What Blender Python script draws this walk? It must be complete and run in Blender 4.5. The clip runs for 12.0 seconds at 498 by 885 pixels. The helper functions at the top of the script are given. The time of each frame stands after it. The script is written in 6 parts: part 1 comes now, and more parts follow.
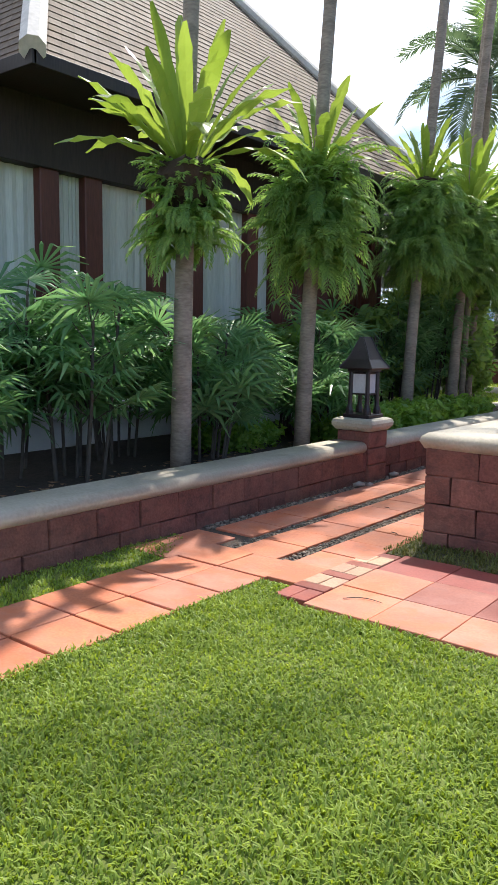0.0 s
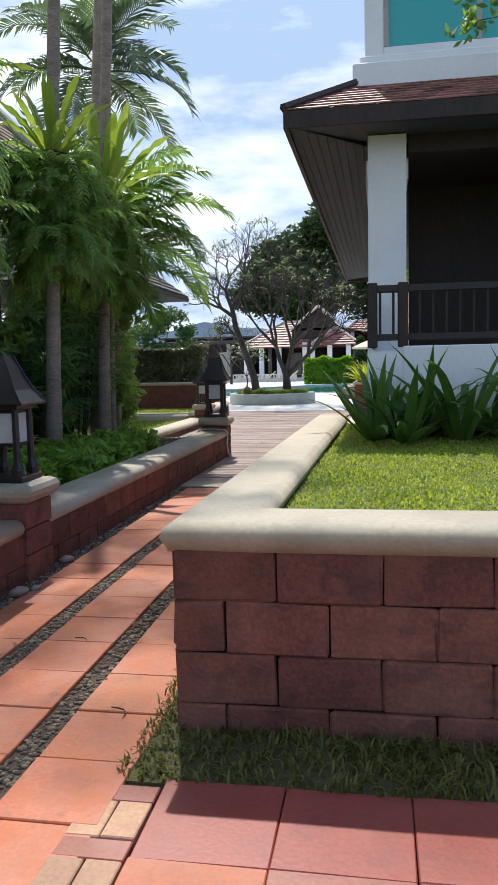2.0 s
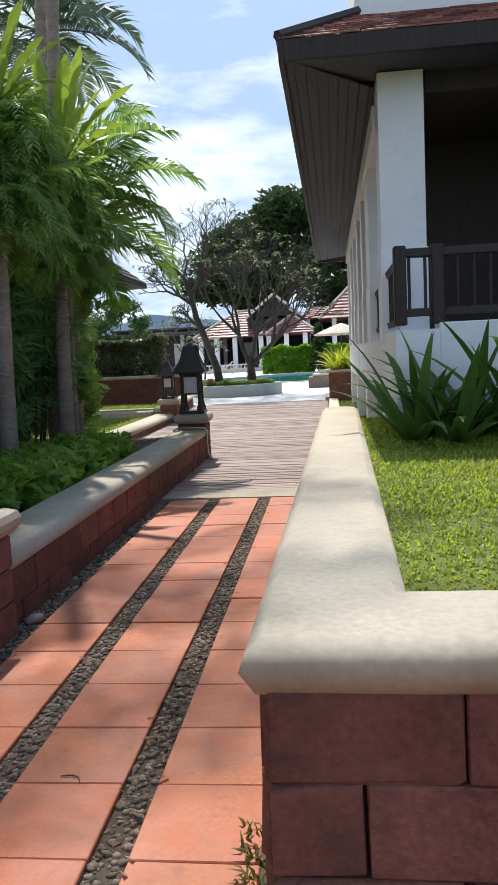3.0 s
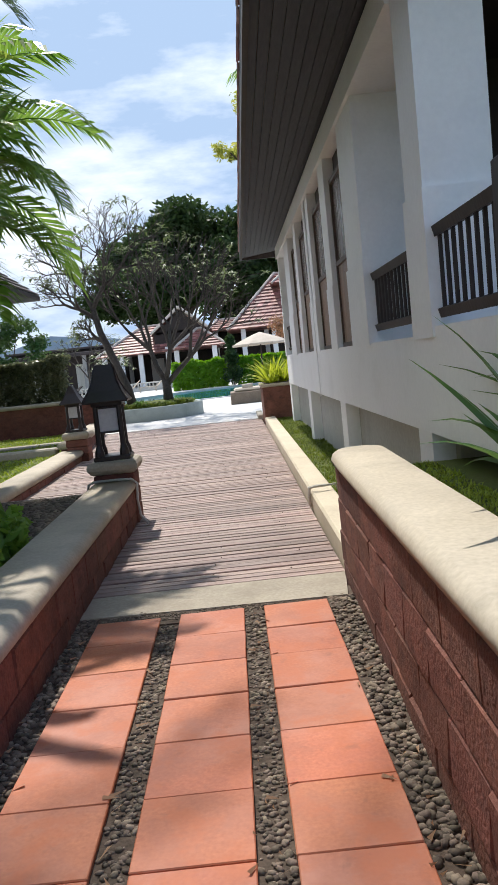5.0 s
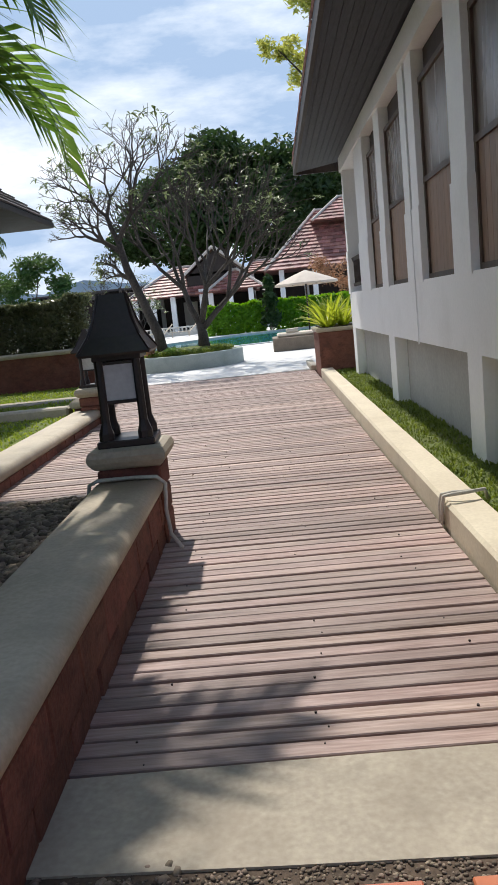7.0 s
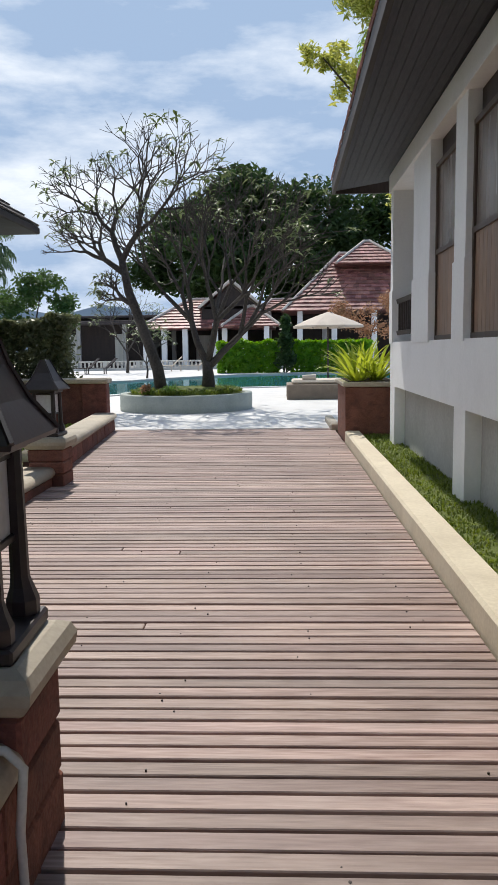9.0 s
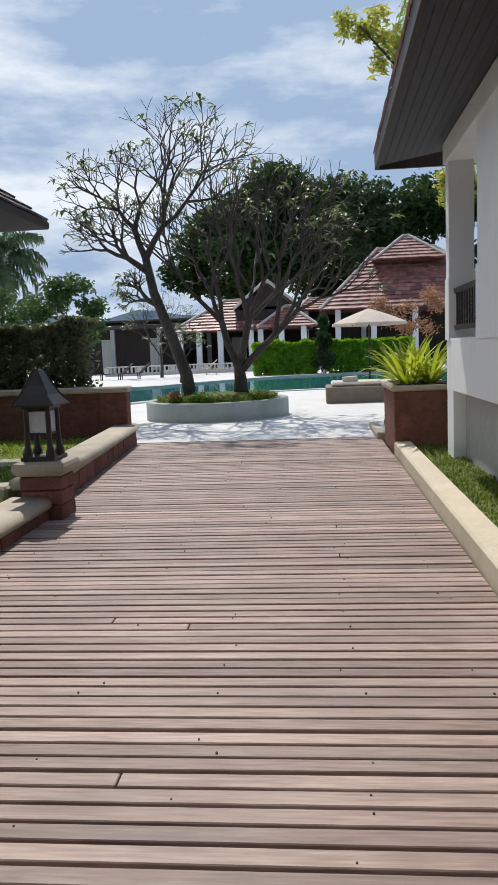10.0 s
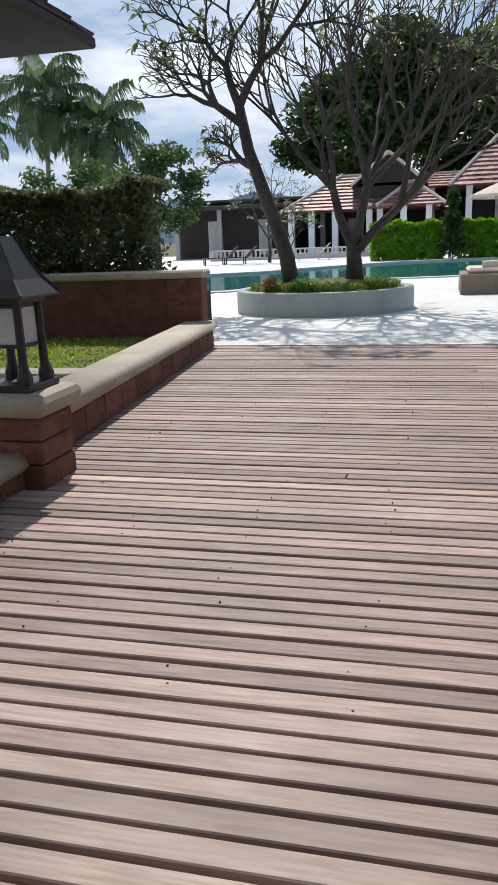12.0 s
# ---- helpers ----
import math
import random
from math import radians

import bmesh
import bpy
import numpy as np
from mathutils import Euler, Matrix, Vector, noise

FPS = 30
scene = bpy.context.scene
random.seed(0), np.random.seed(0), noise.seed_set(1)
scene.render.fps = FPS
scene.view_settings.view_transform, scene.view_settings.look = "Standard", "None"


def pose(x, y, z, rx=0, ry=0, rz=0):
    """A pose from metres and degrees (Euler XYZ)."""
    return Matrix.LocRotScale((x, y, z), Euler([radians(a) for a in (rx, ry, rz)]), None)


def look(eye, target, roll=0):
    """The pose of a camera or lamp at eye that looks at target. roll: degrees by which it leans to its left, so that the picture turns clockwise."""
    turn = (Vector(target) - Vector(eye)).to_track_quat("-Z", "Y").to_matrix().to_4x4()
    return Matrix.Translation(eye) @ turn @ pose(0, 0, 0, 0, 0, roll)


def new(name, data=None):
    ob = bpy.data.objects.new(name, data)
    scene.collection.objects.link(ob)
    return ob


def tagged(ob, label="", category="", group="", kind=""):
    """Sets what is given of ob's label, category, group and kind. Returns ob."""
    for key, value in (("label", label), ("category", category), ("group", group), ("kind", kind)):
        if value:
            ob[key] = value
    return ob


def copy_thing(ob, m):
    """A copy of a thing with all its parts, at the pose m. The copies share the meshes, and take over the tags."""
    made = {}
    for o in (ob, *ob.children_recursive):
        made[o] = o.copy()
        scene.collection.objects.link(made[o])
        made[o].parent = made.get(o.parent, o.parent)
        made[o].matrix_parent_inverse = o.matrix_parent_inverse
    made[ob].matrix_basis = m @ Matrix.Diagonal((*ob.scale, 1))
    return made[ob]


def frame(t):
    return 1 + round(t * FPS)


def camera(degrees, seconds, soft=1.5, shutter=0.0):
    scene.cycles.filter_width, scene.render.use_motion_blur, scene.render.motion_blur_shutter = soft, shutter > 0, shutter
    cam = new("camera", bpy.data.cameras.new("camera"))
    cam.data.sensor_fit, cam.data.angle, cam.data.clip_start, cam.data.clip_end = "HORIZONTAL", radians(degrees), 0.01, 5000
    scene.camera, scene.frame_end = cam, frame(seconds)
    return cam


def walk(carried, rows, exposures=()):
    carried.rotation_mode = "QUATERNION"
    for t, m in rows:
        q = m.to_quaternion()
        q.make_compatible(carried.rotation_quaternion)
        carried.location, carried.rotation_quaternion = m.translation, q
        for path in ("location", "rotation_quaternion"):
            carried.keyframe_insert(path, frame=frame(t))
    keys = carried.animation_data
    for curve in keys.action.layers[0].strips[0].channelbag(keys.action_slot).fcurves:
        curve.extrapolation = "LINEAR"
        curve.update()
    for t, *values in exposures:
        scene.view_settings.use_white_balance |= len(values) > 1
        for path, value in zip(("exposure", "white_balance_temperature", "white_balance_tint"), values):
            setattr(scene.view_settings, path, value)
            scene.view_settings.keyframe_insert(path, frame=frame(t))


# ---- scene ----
cam = camera(36.2, 12.0)
PATH = [
    (0, (-0.009, 0.257, 1.559), (-1.236, 1.813, 1.289), 0.9),
    (0.5, (-0.526, 0.872, 1.494), (-1.29, 2.709, 1.292), 0.1),
    (1, (-0.912, 1.447, 1.47), (-1.525, 3.325, 1.159), -0.9),
    (1.5, (-1.366, 2.003, 1.472), (-1.835, 3.931, 1.218), -0.4),
    (2, (-1.687, 2.693, 1.492), (-2.024, 4.654, 1.29), -1.2),
    (2.5, (-2.055, 3.338, 1.483), (-2.311, 5.31, 1.27), -2.2),
    (2.7, (-2.185, 3.628, 1.466), (-2.419, 5.601, 1.236), -2.4),
    (4.3, (-2.842, 6.147, 1.481), (-2.961, 8.131, 1.26), -5.5),
    (4.5, (-2.908, 6.439, 1.512), (-2.962, 8.429, 1.318), -5.4),
    (5, (-3.03, 7.149, 1.508), (-3.007, 9.138, 1.297), -6.0),
    (5.5, (-3.222, 7.917, 1.462), (-3.214, 9.891, 1.142), -4.8),
    (6, (-3.294, 8.609, 1.445), (-3.249, 10.58, 1.11), -3.0),
    (6.5, (-3.351, 9.339, 1.438), (-3.285, 11.314, 1.13), -3.3),
    (7, (-3.367, 10.03, 1.44), (-3.442, 11.999, 1.098), -5.9),
    (7.2, (-3.368, 10.291, 1.432), (-3.499, 12.254, 1.072), -6.5),
    (8.8, (-3.421, 12.659, 1.495), (-3.514, 14.639, 1.225), -1.4),
    (9, (-3.427, 12.882, 1.497), (-3.507, 14.866, 1.251), -0.8),
    (9.5, (-3.426, 13.644, 1.5), (-3.523, 15.627, 1.265), -0.8),
    (10, (-3.426, 14.351, 1.503), (-3.609, 16.328, 1.263), -2.2),
    (10.5, (-3.442, 15.127, 1.489), (-3.728, 17.09, 1.233), -3.5),
    (11, (-3.518, 15.921, 1.443), (-3.939, 17.841, 1.071), -3.3),
    (11.5, (-3.596, 16.684, 1.372), (-4.068, 18.572, 0.908), -2.6),
    (12, (-3.696, 17.414, 1.329), (-4.165, 19.289, 0.815), -2.2),
]
walk(cam, [(t, look(eye, target, roll)) for t, eye, target, roll in PATH],
     [(0.0, 1.02), (0.5, 0.58), (1.0, 0.40), (1.5, 0.40), (2.5, 0.56), (4.5, 0.48), (5.5, 0.42), (7.2, 0.3), (9.0, 0.12), (11.0, -0.06), (12.0, 0.12)])

# ---- light ----
SUN = Vector((-0.20, 0.70, 1.0)).normalized()
sun = new("sun", bpy.data.lights.new("sun", "SUN"))
sun.data.energy, sun.data.angle, sun.data.color = 3.6, radians(0.8), (1.0, 0.95, 0.87)
sun.matrix_world = look(SUN * 60, (0, 0, 0))
world = bpy.data.worlds.new("sky")
scene.world = world
world.use_nodes = True
wn, wl = world.node_tree.nodes, world.node_tree.links
wn.clear()
w_out, w_bg, w_sky = wn.new("ShaderNodeOutputWorld"), wn.new("ShaderNodeBackground"), wn.new("ShaderNodeTexSky")
w_sky.sky_type, w_sky.sun_disc = "NISHITA", False
w_sky.sun_elevation, w_sky.sun_rotation = math.asin(SUN.z), math.atan2(SUN.x, SUN.y)
w_sky.air_density, w_sky.dust_density, w_sky.ozone_density = 1.0, 0.3, 2.0
w_co, w_map = wn.new("ShaderNodeTexCoord"), wn.new("ShaderNodeMapping")
w_map.inputs["Scale"].default_value = (1.0, 1.0, 3.2)
w_no = wn.new("ShaderNodeTexNoise")
w_no.inputs["Scale"].default_value, w_no.inputs["Detail"].default_value, w_no.inputs["Roughness"].default_value = 3.6, 9.0, 0.58
w_ra = wn.new("ShaderNodeValToRGB")
w_ra.color_ramp.elements[0].position, w_ra.color_ramp.elements[1].position = 0.465, 0.68
w_mx = wn.new("ShaderNodeMix")
w_mx.data_type = "RGBA"
w_mx.inputs["B"].default_value = (6.4, 6.7, 7.1, 1)
w_k = wn.new("ShaderNodeMath")
w_k.operation, w_k.inputs[1].default_value = "MULTIPLY", 0.85
wl.new(w_co.outputs["Generated"], w_map.inputs["Vector"])
wl.new(w_map.outputs["Vector"], w_no.inputs["Vector"])
w_sep, w_lean = wn.new("ShaderNodeSeparateXYZ"), wn.new("ShaderNodeMath")
w_lean.operation, w_lean.inputs[1].default_value = "MULTIPLY_ADD", -0.17
wl.new(w_co.outputs["Generated"], w_sep.inputs["Vector"])
wl.new(w_sep.outputs["X"], w_lean.inputs[0])
wl.new(w_no.outputs["Fac"], w_lean.inputs[2])
wl.new(w_lean.outputs[0], w_ra.inputs["Fac"])
wl.new(w_ra.outputs["Color"], w_k.inputs[0])
wl.new(w_k.outputs[0], w_mx.inputs["Factor"])
w_min = wn.new("ShaderNodeVectorMath")
w_min.operation, w_min.inputs[1].default_value = "MINIMUM", (2.4, 3.25, 4.6)
wl.new(w_sky.outputs["Color"], w_min.inputs[0])
wl.new(w_min.outputs[0], w_mx.inputs["A"])
wl.new(w_mx.outputs["Result"], w_bg.inputs["Color"])
wl.new(w_bg.outputs["Background"], w_out.inputs["Surface"])
w_bg.inputs["Strength"].default_value = 0.15

# ---- materials ----


def material(name, dark, light, rough=0.8, fine=30.0, coarse=1.5, bump=0.3, stain=None, stain_amount=0.0, vary=0.0,
             stretch=(1, 1, 1), metal=0.0, spec=0.4, dist=0.01, island=False):
    """Two-scale noise between two colours, with stains, relief and a tint that differs from piece to piece."""
    m = bpy.data.materials.new(name)
    m.use_nodes = True
    n, l = m.node_tree.nodes, m.node_tree.links
    b = n["Principled BSDF"]
    b.inputs["Roughness"].default_value, b.inputs["Metallic"].default_value = rough, metal
    b.inputs["Specular IOR Level"].default_value = spec
    geo, info = n.new("ShaderNodeNewGeometry"), n.new("ShaderNodeObjectInfo")
    rnd = geo.outputs["Random Per Island"] if island else info.outputs["Random"]
    off = n.new("ShaderNodeVectorMath")
    off.operation, off.inputs[2].default_value = "MULTIPLY_ADD", (0, 0, 0)
    off.inputs[1].default_value = stretch
    sh = n.new("ShaderNodeMath")
    sh.operation, sh.inputs[1].default_value = "MULTIPLY", 17.0 if vary else 0.0
    l.new(rnd, sh.inputs[0])
    l.new(geo.outputs["Position"], off.inputs[0])
    l.new(sh.outputs[0], off.inputs[2])
    n1, n2 = n.new("ShaderNodeTexNoise"), n.new("ShaderNodeTexNoise")
    n1.inputs["Scale"].default_value, n1.inputs["Detail"].default_value = fine, 5.0
    n2.inputs["Scale"].default_value, n2.inputs["Detail"].default_value = coarse, 4.0
    for k in (n1, n2):
        l.new(off.outputs[0], k.inputs["Vector"])
    half = n.new("ShaderNodeMath")
    half.operation = "MULTIPLY_ADD"
    half.inputs[1].default_value, half.inputs[2].default_value = 0.5, 0.0
    add = n.new("ShaderNodeMath")
    add.operation = "MULTIPLY_ADD"
    add.inputs[1].default_value = 0.5
    l.new(n1.outputs["Fac"], half.inputs[0])
    l.new(n2.outputs["Fac"], add.inputs[0])
    l.new(half.outputs[0], add.inputs[2])
    ramp = n.new("ShaderNodeValToRGB")
    ramp.color_ramp.elements[0].position, ramp.color_ramp.elements[1].position = 0.36, 0.66
    ramp.color_ramp.elements[0].color, ramp.color_ramp.elements[1].color = (*dark, 1), (*light, 1)
    l.new(add.outputs[0], ramp.inputs["Fac"])
    col = ramp.outputs["Color"]
    if stain:
        n3, r3, mx = n.new("ShaderNodeTexNoise"), n.new("ShaderNodeValToRGB"), n.new("ShaderNodeMix")
        n3.inputs["Scale"].default_value, n3.inputs["Detail"].default_value = coarse * 1.7, 7.0
        n3.inputs["Roughness"].default_value = 0.65
        r3.color_ramp.elements[0].position, r3.color_ramp.elements[1].position = 0.5, 0.72
        l.new(off.outputs[0], n3.inputs["Vector"])
        l.new(n3.outputs["Fac"], r3.inputs["Fac"])
        k = n.new("ShaderNodeMath")
        k.operation, k.inputs[1].default_value = "MULTIPLY", stain_amount
        l.new(r3.outputs["Color"], k.inputs[0])
        mx.data_type = "RGBA"
        mx.inputs["B"].default_value = (*stain, 1)
        l.new(k.outputs[0], mx.inputs["Factor"])
        l.new(col, mx.inputs["A"])
        col = mx.outputs["Result"]
    if vary:
        hsv, r1, r2 = n.new("ShaderNodeHueSaturation"), n.new("ShaderNodeMapRange"), n.new("ShaderNodeMapRange")
        r1.inputs["To Min"].default_value, r1.inputs["To Max"].default_value = 1 - vary, 1 + vary
        r2.inputs["To Min"].default_value, r2.inputs["To Max"].default_value = 0.5 - vary * 0.03, 0.5 + vary * 0.03
        l.new(rnd, r1.inputs["Value"])
        w = n.new("ShaderNodeTexWhiteNoise")
        w.noise_dimensions = "1D"
        l.new(rnd, w.inputs["W"])
        l.new(w.outputs["Value"], r2.inputs["Value"])
        l.new(r1.outputs["Result"], hsv.inputs["Value"])
        l.new(r2.outputs["Result"], hsv.inputs["Hue"])
        l.new(col, hsv.inputs["Color"])
        col = hsv.outputs["Color"]
    l.new(col, b.inputs["Base Color"])
    if bump:
        bp = n.new("ShaderNodeBump")
        bp.inputs["Strength"].default_value, bp.inputs["Distance"].default_value = bump, dist
        l.new(add.outputs[0], bp.inputs["Height"])
        l.new(bp.outputs["Normal"], b.inputs["Normal"])
        rr = n.new("ShaderNodeMapRange")
        rr.inputs["To Min"].default_value, rr.inputs["To Max"].default_value = max(0.05, rough - 0.12), min(1, rough + 0.12)
        l.new(n2.outputs["Fac"], rr.inputs["Value"])
        l.new(rr.outputs["Result"], b.inputs["Roughness"])
    return m


def leaf_material(name, dark, light, rough=0.45, through_light=0.35, patch=2.2):
    """A leaf: gloss above, light coming through, each leaf of its own tint."""
    m = bpy.data.materials.new(name)
    m.use_nodes = True
    n, l = m.node_tree.nodes, m.node_tree.links
    b, out = n["Principled BSDF"], n["Material Output"]
    b.inputs["Roughness"].default_value, b.inputs["Specular IOR Level"].default_value = rough, 0.35
    geo, ramp, tr, mx = n.new("ShaderNodeNewGeometry"), n.new("ShaderNodeValToRGB"), n.new("ShaderNodeBsdfTranslucent"), n.new("ShaderNodeMixShader")
    ramp.color_ramp.elements[0].color, ramp.color_ramp.elements[1].color = (*dark, 1), (*light, 1)
    no = n.new("ShaderNodeTexNoise")
    no.inputs["Scale"].default_value, no.inputs["Detail"].default_value = patch, 4.0
    l.new(geo.outputs["Position"], no.inputs["Vector"])
    wide = n.new("ShaderNodeMapRange")
    wide.inputs["From Min"].default_value, wide.inputs["From Max"].default_value = 0.3, 0.7
    l.new(no.outputs["Fac"], wide.inputs["Value"])
    ad = n.new("ShaderNodeMath")
    ad.operation, ad.inputs[1].default_value = "MULTIPLY_ADD", 0.55
    l.new(geo.outputs["Random Per Island"], ad.inputs[0])
    sb = n.new("ShaderNodeMath")
    sb.operation, sb.inputs[1].default_value = "MULTIPLY", 0.45
    l.new(wide.outputs["Result"], sb.inputs[0])
    l.new(sb.outputs[0], ad.inputs[2])
    l.new(ad.outputs[0], ramp.inputs["Fac"])
    l.new(ramp.outputs["Color"], b.inputs["Base Color"])
    hs = n.new("ShaderNodeHueSaturation")
    hs.inputs["Value"].default_value, hs.inputs["Saturation"].default_value, hs.inputs["Hue"].default_value = 1.9, 1.1, 0.485
    l.new(ramp.outputs["Color"], hs.inputs["Color"])
    l.new(hs.outputs["Color"], tr.inputs["Color"])
    mx.inputs["Fac"].default_value = through_light
    l.new(b.outputs["BSDF"], mx.inputs[1])
    l.new(tr.outputs["BSDF"], mx.inputs[2])
    l.new(mx.outputs["Shader"], out.inputs["Surface"])
    return m


TERRACOTTA = material("terracotta", (0.43, 0.122, 0.056), (0.59, 0.20, 0.095), 0.62, 60, 2.2, 0.12, (0.34, 0.10, 0.06), 0.5, 0.14)
TERRACOTTA_RED = material("terracotta_red", (0.25, 0.060, 0.045), (0.36, 0.105, 0.075), 0.42, 60, 2.5, 0.15, (0.24, 0.09, 0.08), 0.5, 0.14)
DARKTILE = material("terracotta_dark", (0.25, 0.052, 0.042), (0.37, 0.088, 0.068), 0.42, 60, 2.5, 0.12, (0.17, 0.05, 0.045), 0.5, 0.12)


def weather(m, scale, tint, amount, detail=5.0, stretch=(1, 1, 1), low=0.45, high=0.68):
    """Broad stains that run on across neighbouring pieces."""
    n, l = m.node_tree.nodes, m.node_tree.links
    base = n["Principled BSDF"].inputs["Base Color"]
    before = base.links[0].from_socket
    geo, mp, no, rp, k, mx = (n.new("ShaderNode" + s) for s in ("NewGeometry", "Mapping", "TexNoise", "MapRange", "Math", "Mix"))
    mp.inputs["Scale"].default_value = stretch
    no.inputs["Scale"].default_value, no.inputs["Detail"].default_value, no.inputs["Roughness"].default_value = scale, detail, 0.6
    rp.inputs["From Min"].default_value, rp.inputs["From Max"].default_value = low, high
    k.operation, k.inputs[1].default_value = "MULTIPLY", amount
    mx.data_type = "RGBA"
    mx.inputs["B"].default_value = (*tint, 1)
    l.new(geo.outputs["Position"], mp.inputs["Vector"])
    l.new(mp.outputs["Vector"], no.inputs["Vector"])
    l.new(no.outputs["Fac"], rp.inputs["Value"])
    l.new(rp.outputs["Result"], k.inputs[0])
    l.new(k.outputs[0], mx.inputs["Factor"])
    l.new(before, mx.inputs["A"])
    l.new(mx.outputs["Result"], base)


weather(TERRACOTTA, 1.7, (0.53, 0.235, 0.165), 0.75)
weather(TERRACOTTA, 3.1, (0.35, 0.125, 0.08), 0.55)
weather(TERRACOTTA, 4.6, (0.50, 0.135, 0.05), 0.6, 6.0, (1, 1, 1), 0.5, 0.62)
weather(TERRACOTTA, 9.0, (0.22, 0.085, 0.06), 0.5, 8.0, (1, 1, 1), 0.60, 0.74)
weather(TERRACOTTA_RED, 1.9, (0.22, 0.062, 0.05), 0.6)
weather(TERRACOTTA_RED, 4.2, (0.36, 0.15, 0.12), 0.5, 6.0, (1, 1, 1), 0.52, 0.66)
weather(DARKTILE, 2.2, (0.30, 0.10, 0.08), 0.5)
TANBRICK = material("tan_brick", (0.42, 0.24, 0.15), (0.56, 0.35, 0.23), 0.75, 70, 4.0, 0.2, (0.36, 0.17, 0.12), 0.5, 0.16)
LATERITE = material("laterite", (0.125, 0.046, 0.034), (0.25, 0.098, 0.07), 0.9, 55, 5.0, 0.75, (0.085, 0.04, 0.035), 0.7, 0.24, dist=0.02)
weather(LATERITE, 2.3, (0.24, 0.115, 0.085), 0.45)
weather(LATERITE, 7.0, (0.07, 0.032, 0.027), 0.6, 7.0, (1, 1, 2), 0.52, 0.70)
MORTAR = material("mortar", (0.075, 0.035, 0.028), (0.13, 0.06, 0.045), 0.95, 40, 4)
CREAM = material("cream_stone", (0.40, 0.345, 0.265), (0.55, 0.485, 0.385), 0.72, 45, 1.6, 0.18, (0.30, 0.26, 0.20), 0.65)
CURBCREAM = material("curb_cream", (0.58, 0.50, 0.375), (0.70, 0.62, 0.475), 0.75, 45, 1.6, 0.15, (0.45, 0.37, 0.27), 0.4)
CONCRETE = material("concrete", (0.33, 0.285, 0.225), (0.47, 0.415, 0.33), 0.85, 45, 1.8, 0.25, (0.23, 0.20, 0.16), 0.6)
DECK = material("deck_wood", (0.23, 0.148, 0.124), (0.50, 0.372, 0.328), 0.56, 14, 0.8, 0.8, (0.14, 0.095, 0.085), 0.7, 0.32, stretch=(0.35, 5, 5), dist=0.004)
weather(DECK, 1.1, (0.20, 0.150, 0.135), 0.55, 6.0, (0.7, 1.5, 1))
weather(DECK, 3.5, (0.50, 0.405, 0.365), 0.4, 6.0, (0.5, 1.6, 1), 0.5, 0.75)
weather(CONCRETE, 2.0, (0.30, 0.25, 0.19), 0.6)
weather(CREAM, 1.4, (0.33, 0.29, 0.235), 0.5)
GRAVEL = material("gravel", (0.085, 0.062, 0.046), (0.28, 0.22, 0.165), 0.9, 40, 2.0, 0.4, None, 0, 0.5, island=True)
GRAVELBED = material("gravel_bed", (0.05, 0.036, 0.025), (0.13, 0.09, 0.065), 0.95, 60, 3.0, 0.8)
SOIL = material("soil", (0.035, 0.025, 0.018), (0.085, 0.06, 0.045), 0.95, 30, 2.0, 0.8, dist=0.03)
LAWN = material("lawn", (0.075, 0.10, 0.014), (0.15, 0.19, 0.03), 0.9, 60, 1.2, 0.6, (0.13, 0.115, 0.05), 0.45)
# bare brown soil, darkened for the raised bed's shadow on it
SHADEDSOIL = material("thin_lawn_shaded_soil", (0.055, 0.05, 0.02), (0.12, 0.11, 0.045), 0.95, 50, 2.0, 0.6, (0.10, 0.075, 0.045), 0.6)
GROUND = material("ground", (0.07, 0.08, 0.03), (0.13, 0.13, 0.06), 0.95, 4, 0.2, 0.3)
PLASTER = material("white_plaster", (0.81, 0.82, 0.83), (0.87, 0.88, 0.885), 0.7, 30, 0.9, 0.06, (0.62, 0.63, 0.62), 0.3)
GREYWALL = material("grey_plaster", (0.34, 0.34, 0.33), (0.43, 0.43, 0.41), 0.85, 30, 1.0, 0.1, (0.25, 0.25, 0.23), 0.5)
PLANTERGREY = material("planter_plaster", (0.36, 0.39, 0.35), (0.46, 0.49, 0.44), 0.8, 30, 1.2, 0.1, (0.25, 0.28, 0.24), 0.5)
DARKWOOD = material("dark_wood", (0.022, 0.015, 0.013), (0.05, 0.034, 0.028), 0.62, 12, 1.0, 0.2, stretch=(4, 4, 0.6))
REDWOOD = material("red_wood", (0.085, 0.025, 0.018), (0.15, 0.045, 0.032), 0.5, 14, 1.0, 0.2, stretch=(4, 4, 0.5))
SOFFIT = material("soffit_boards", (0.045, 0.047, 0.058), (0.08, 0.083, 0.10), 0.7, 14, 1.0, 0.2, stretch=(4, 0.5, 4))
WINDOWWOOD = material("window_wood", (0.20, 0.125, 0.085), (0.34, 0.22, 0.15), 0.45, 9, 0.9, 0.2, (0.14, 0.09, 0.065), 0.4, 0.1, stretch=(8, 8, 0.6))
WINDOWFRAME = material("window_frame_wood", (0.055, 0.036, 0.028), (0.12, 0.08, 0.06), 0.5, 12, 1.0, 0.2, stretch=(6, 6, 0.6))
# soil coloured near-black to deepen the shade in the deck gaps
GAPSHADE = material("gap_shade_soil", (0.010, 0.007, 0.006), (0.022, 0.017, 0.014), 0.95, 30, 2.0, 0.5)
CURTAIN = material("curtain", (0.50, 0.50, 0.45), (0.68, 0.67, 0.61), 0.9, 20, 1.0, 0.1, stretch=(6, 6, 0.4))
LAMPMETAL = material("lamp_metal", (0.015, 0.009, 0.010), (0.030, 0.018, 0.020), 0.42, 40, 3.0, 0.1, (0.03, 0.018, 0.018), 0.5, spec=0.6)
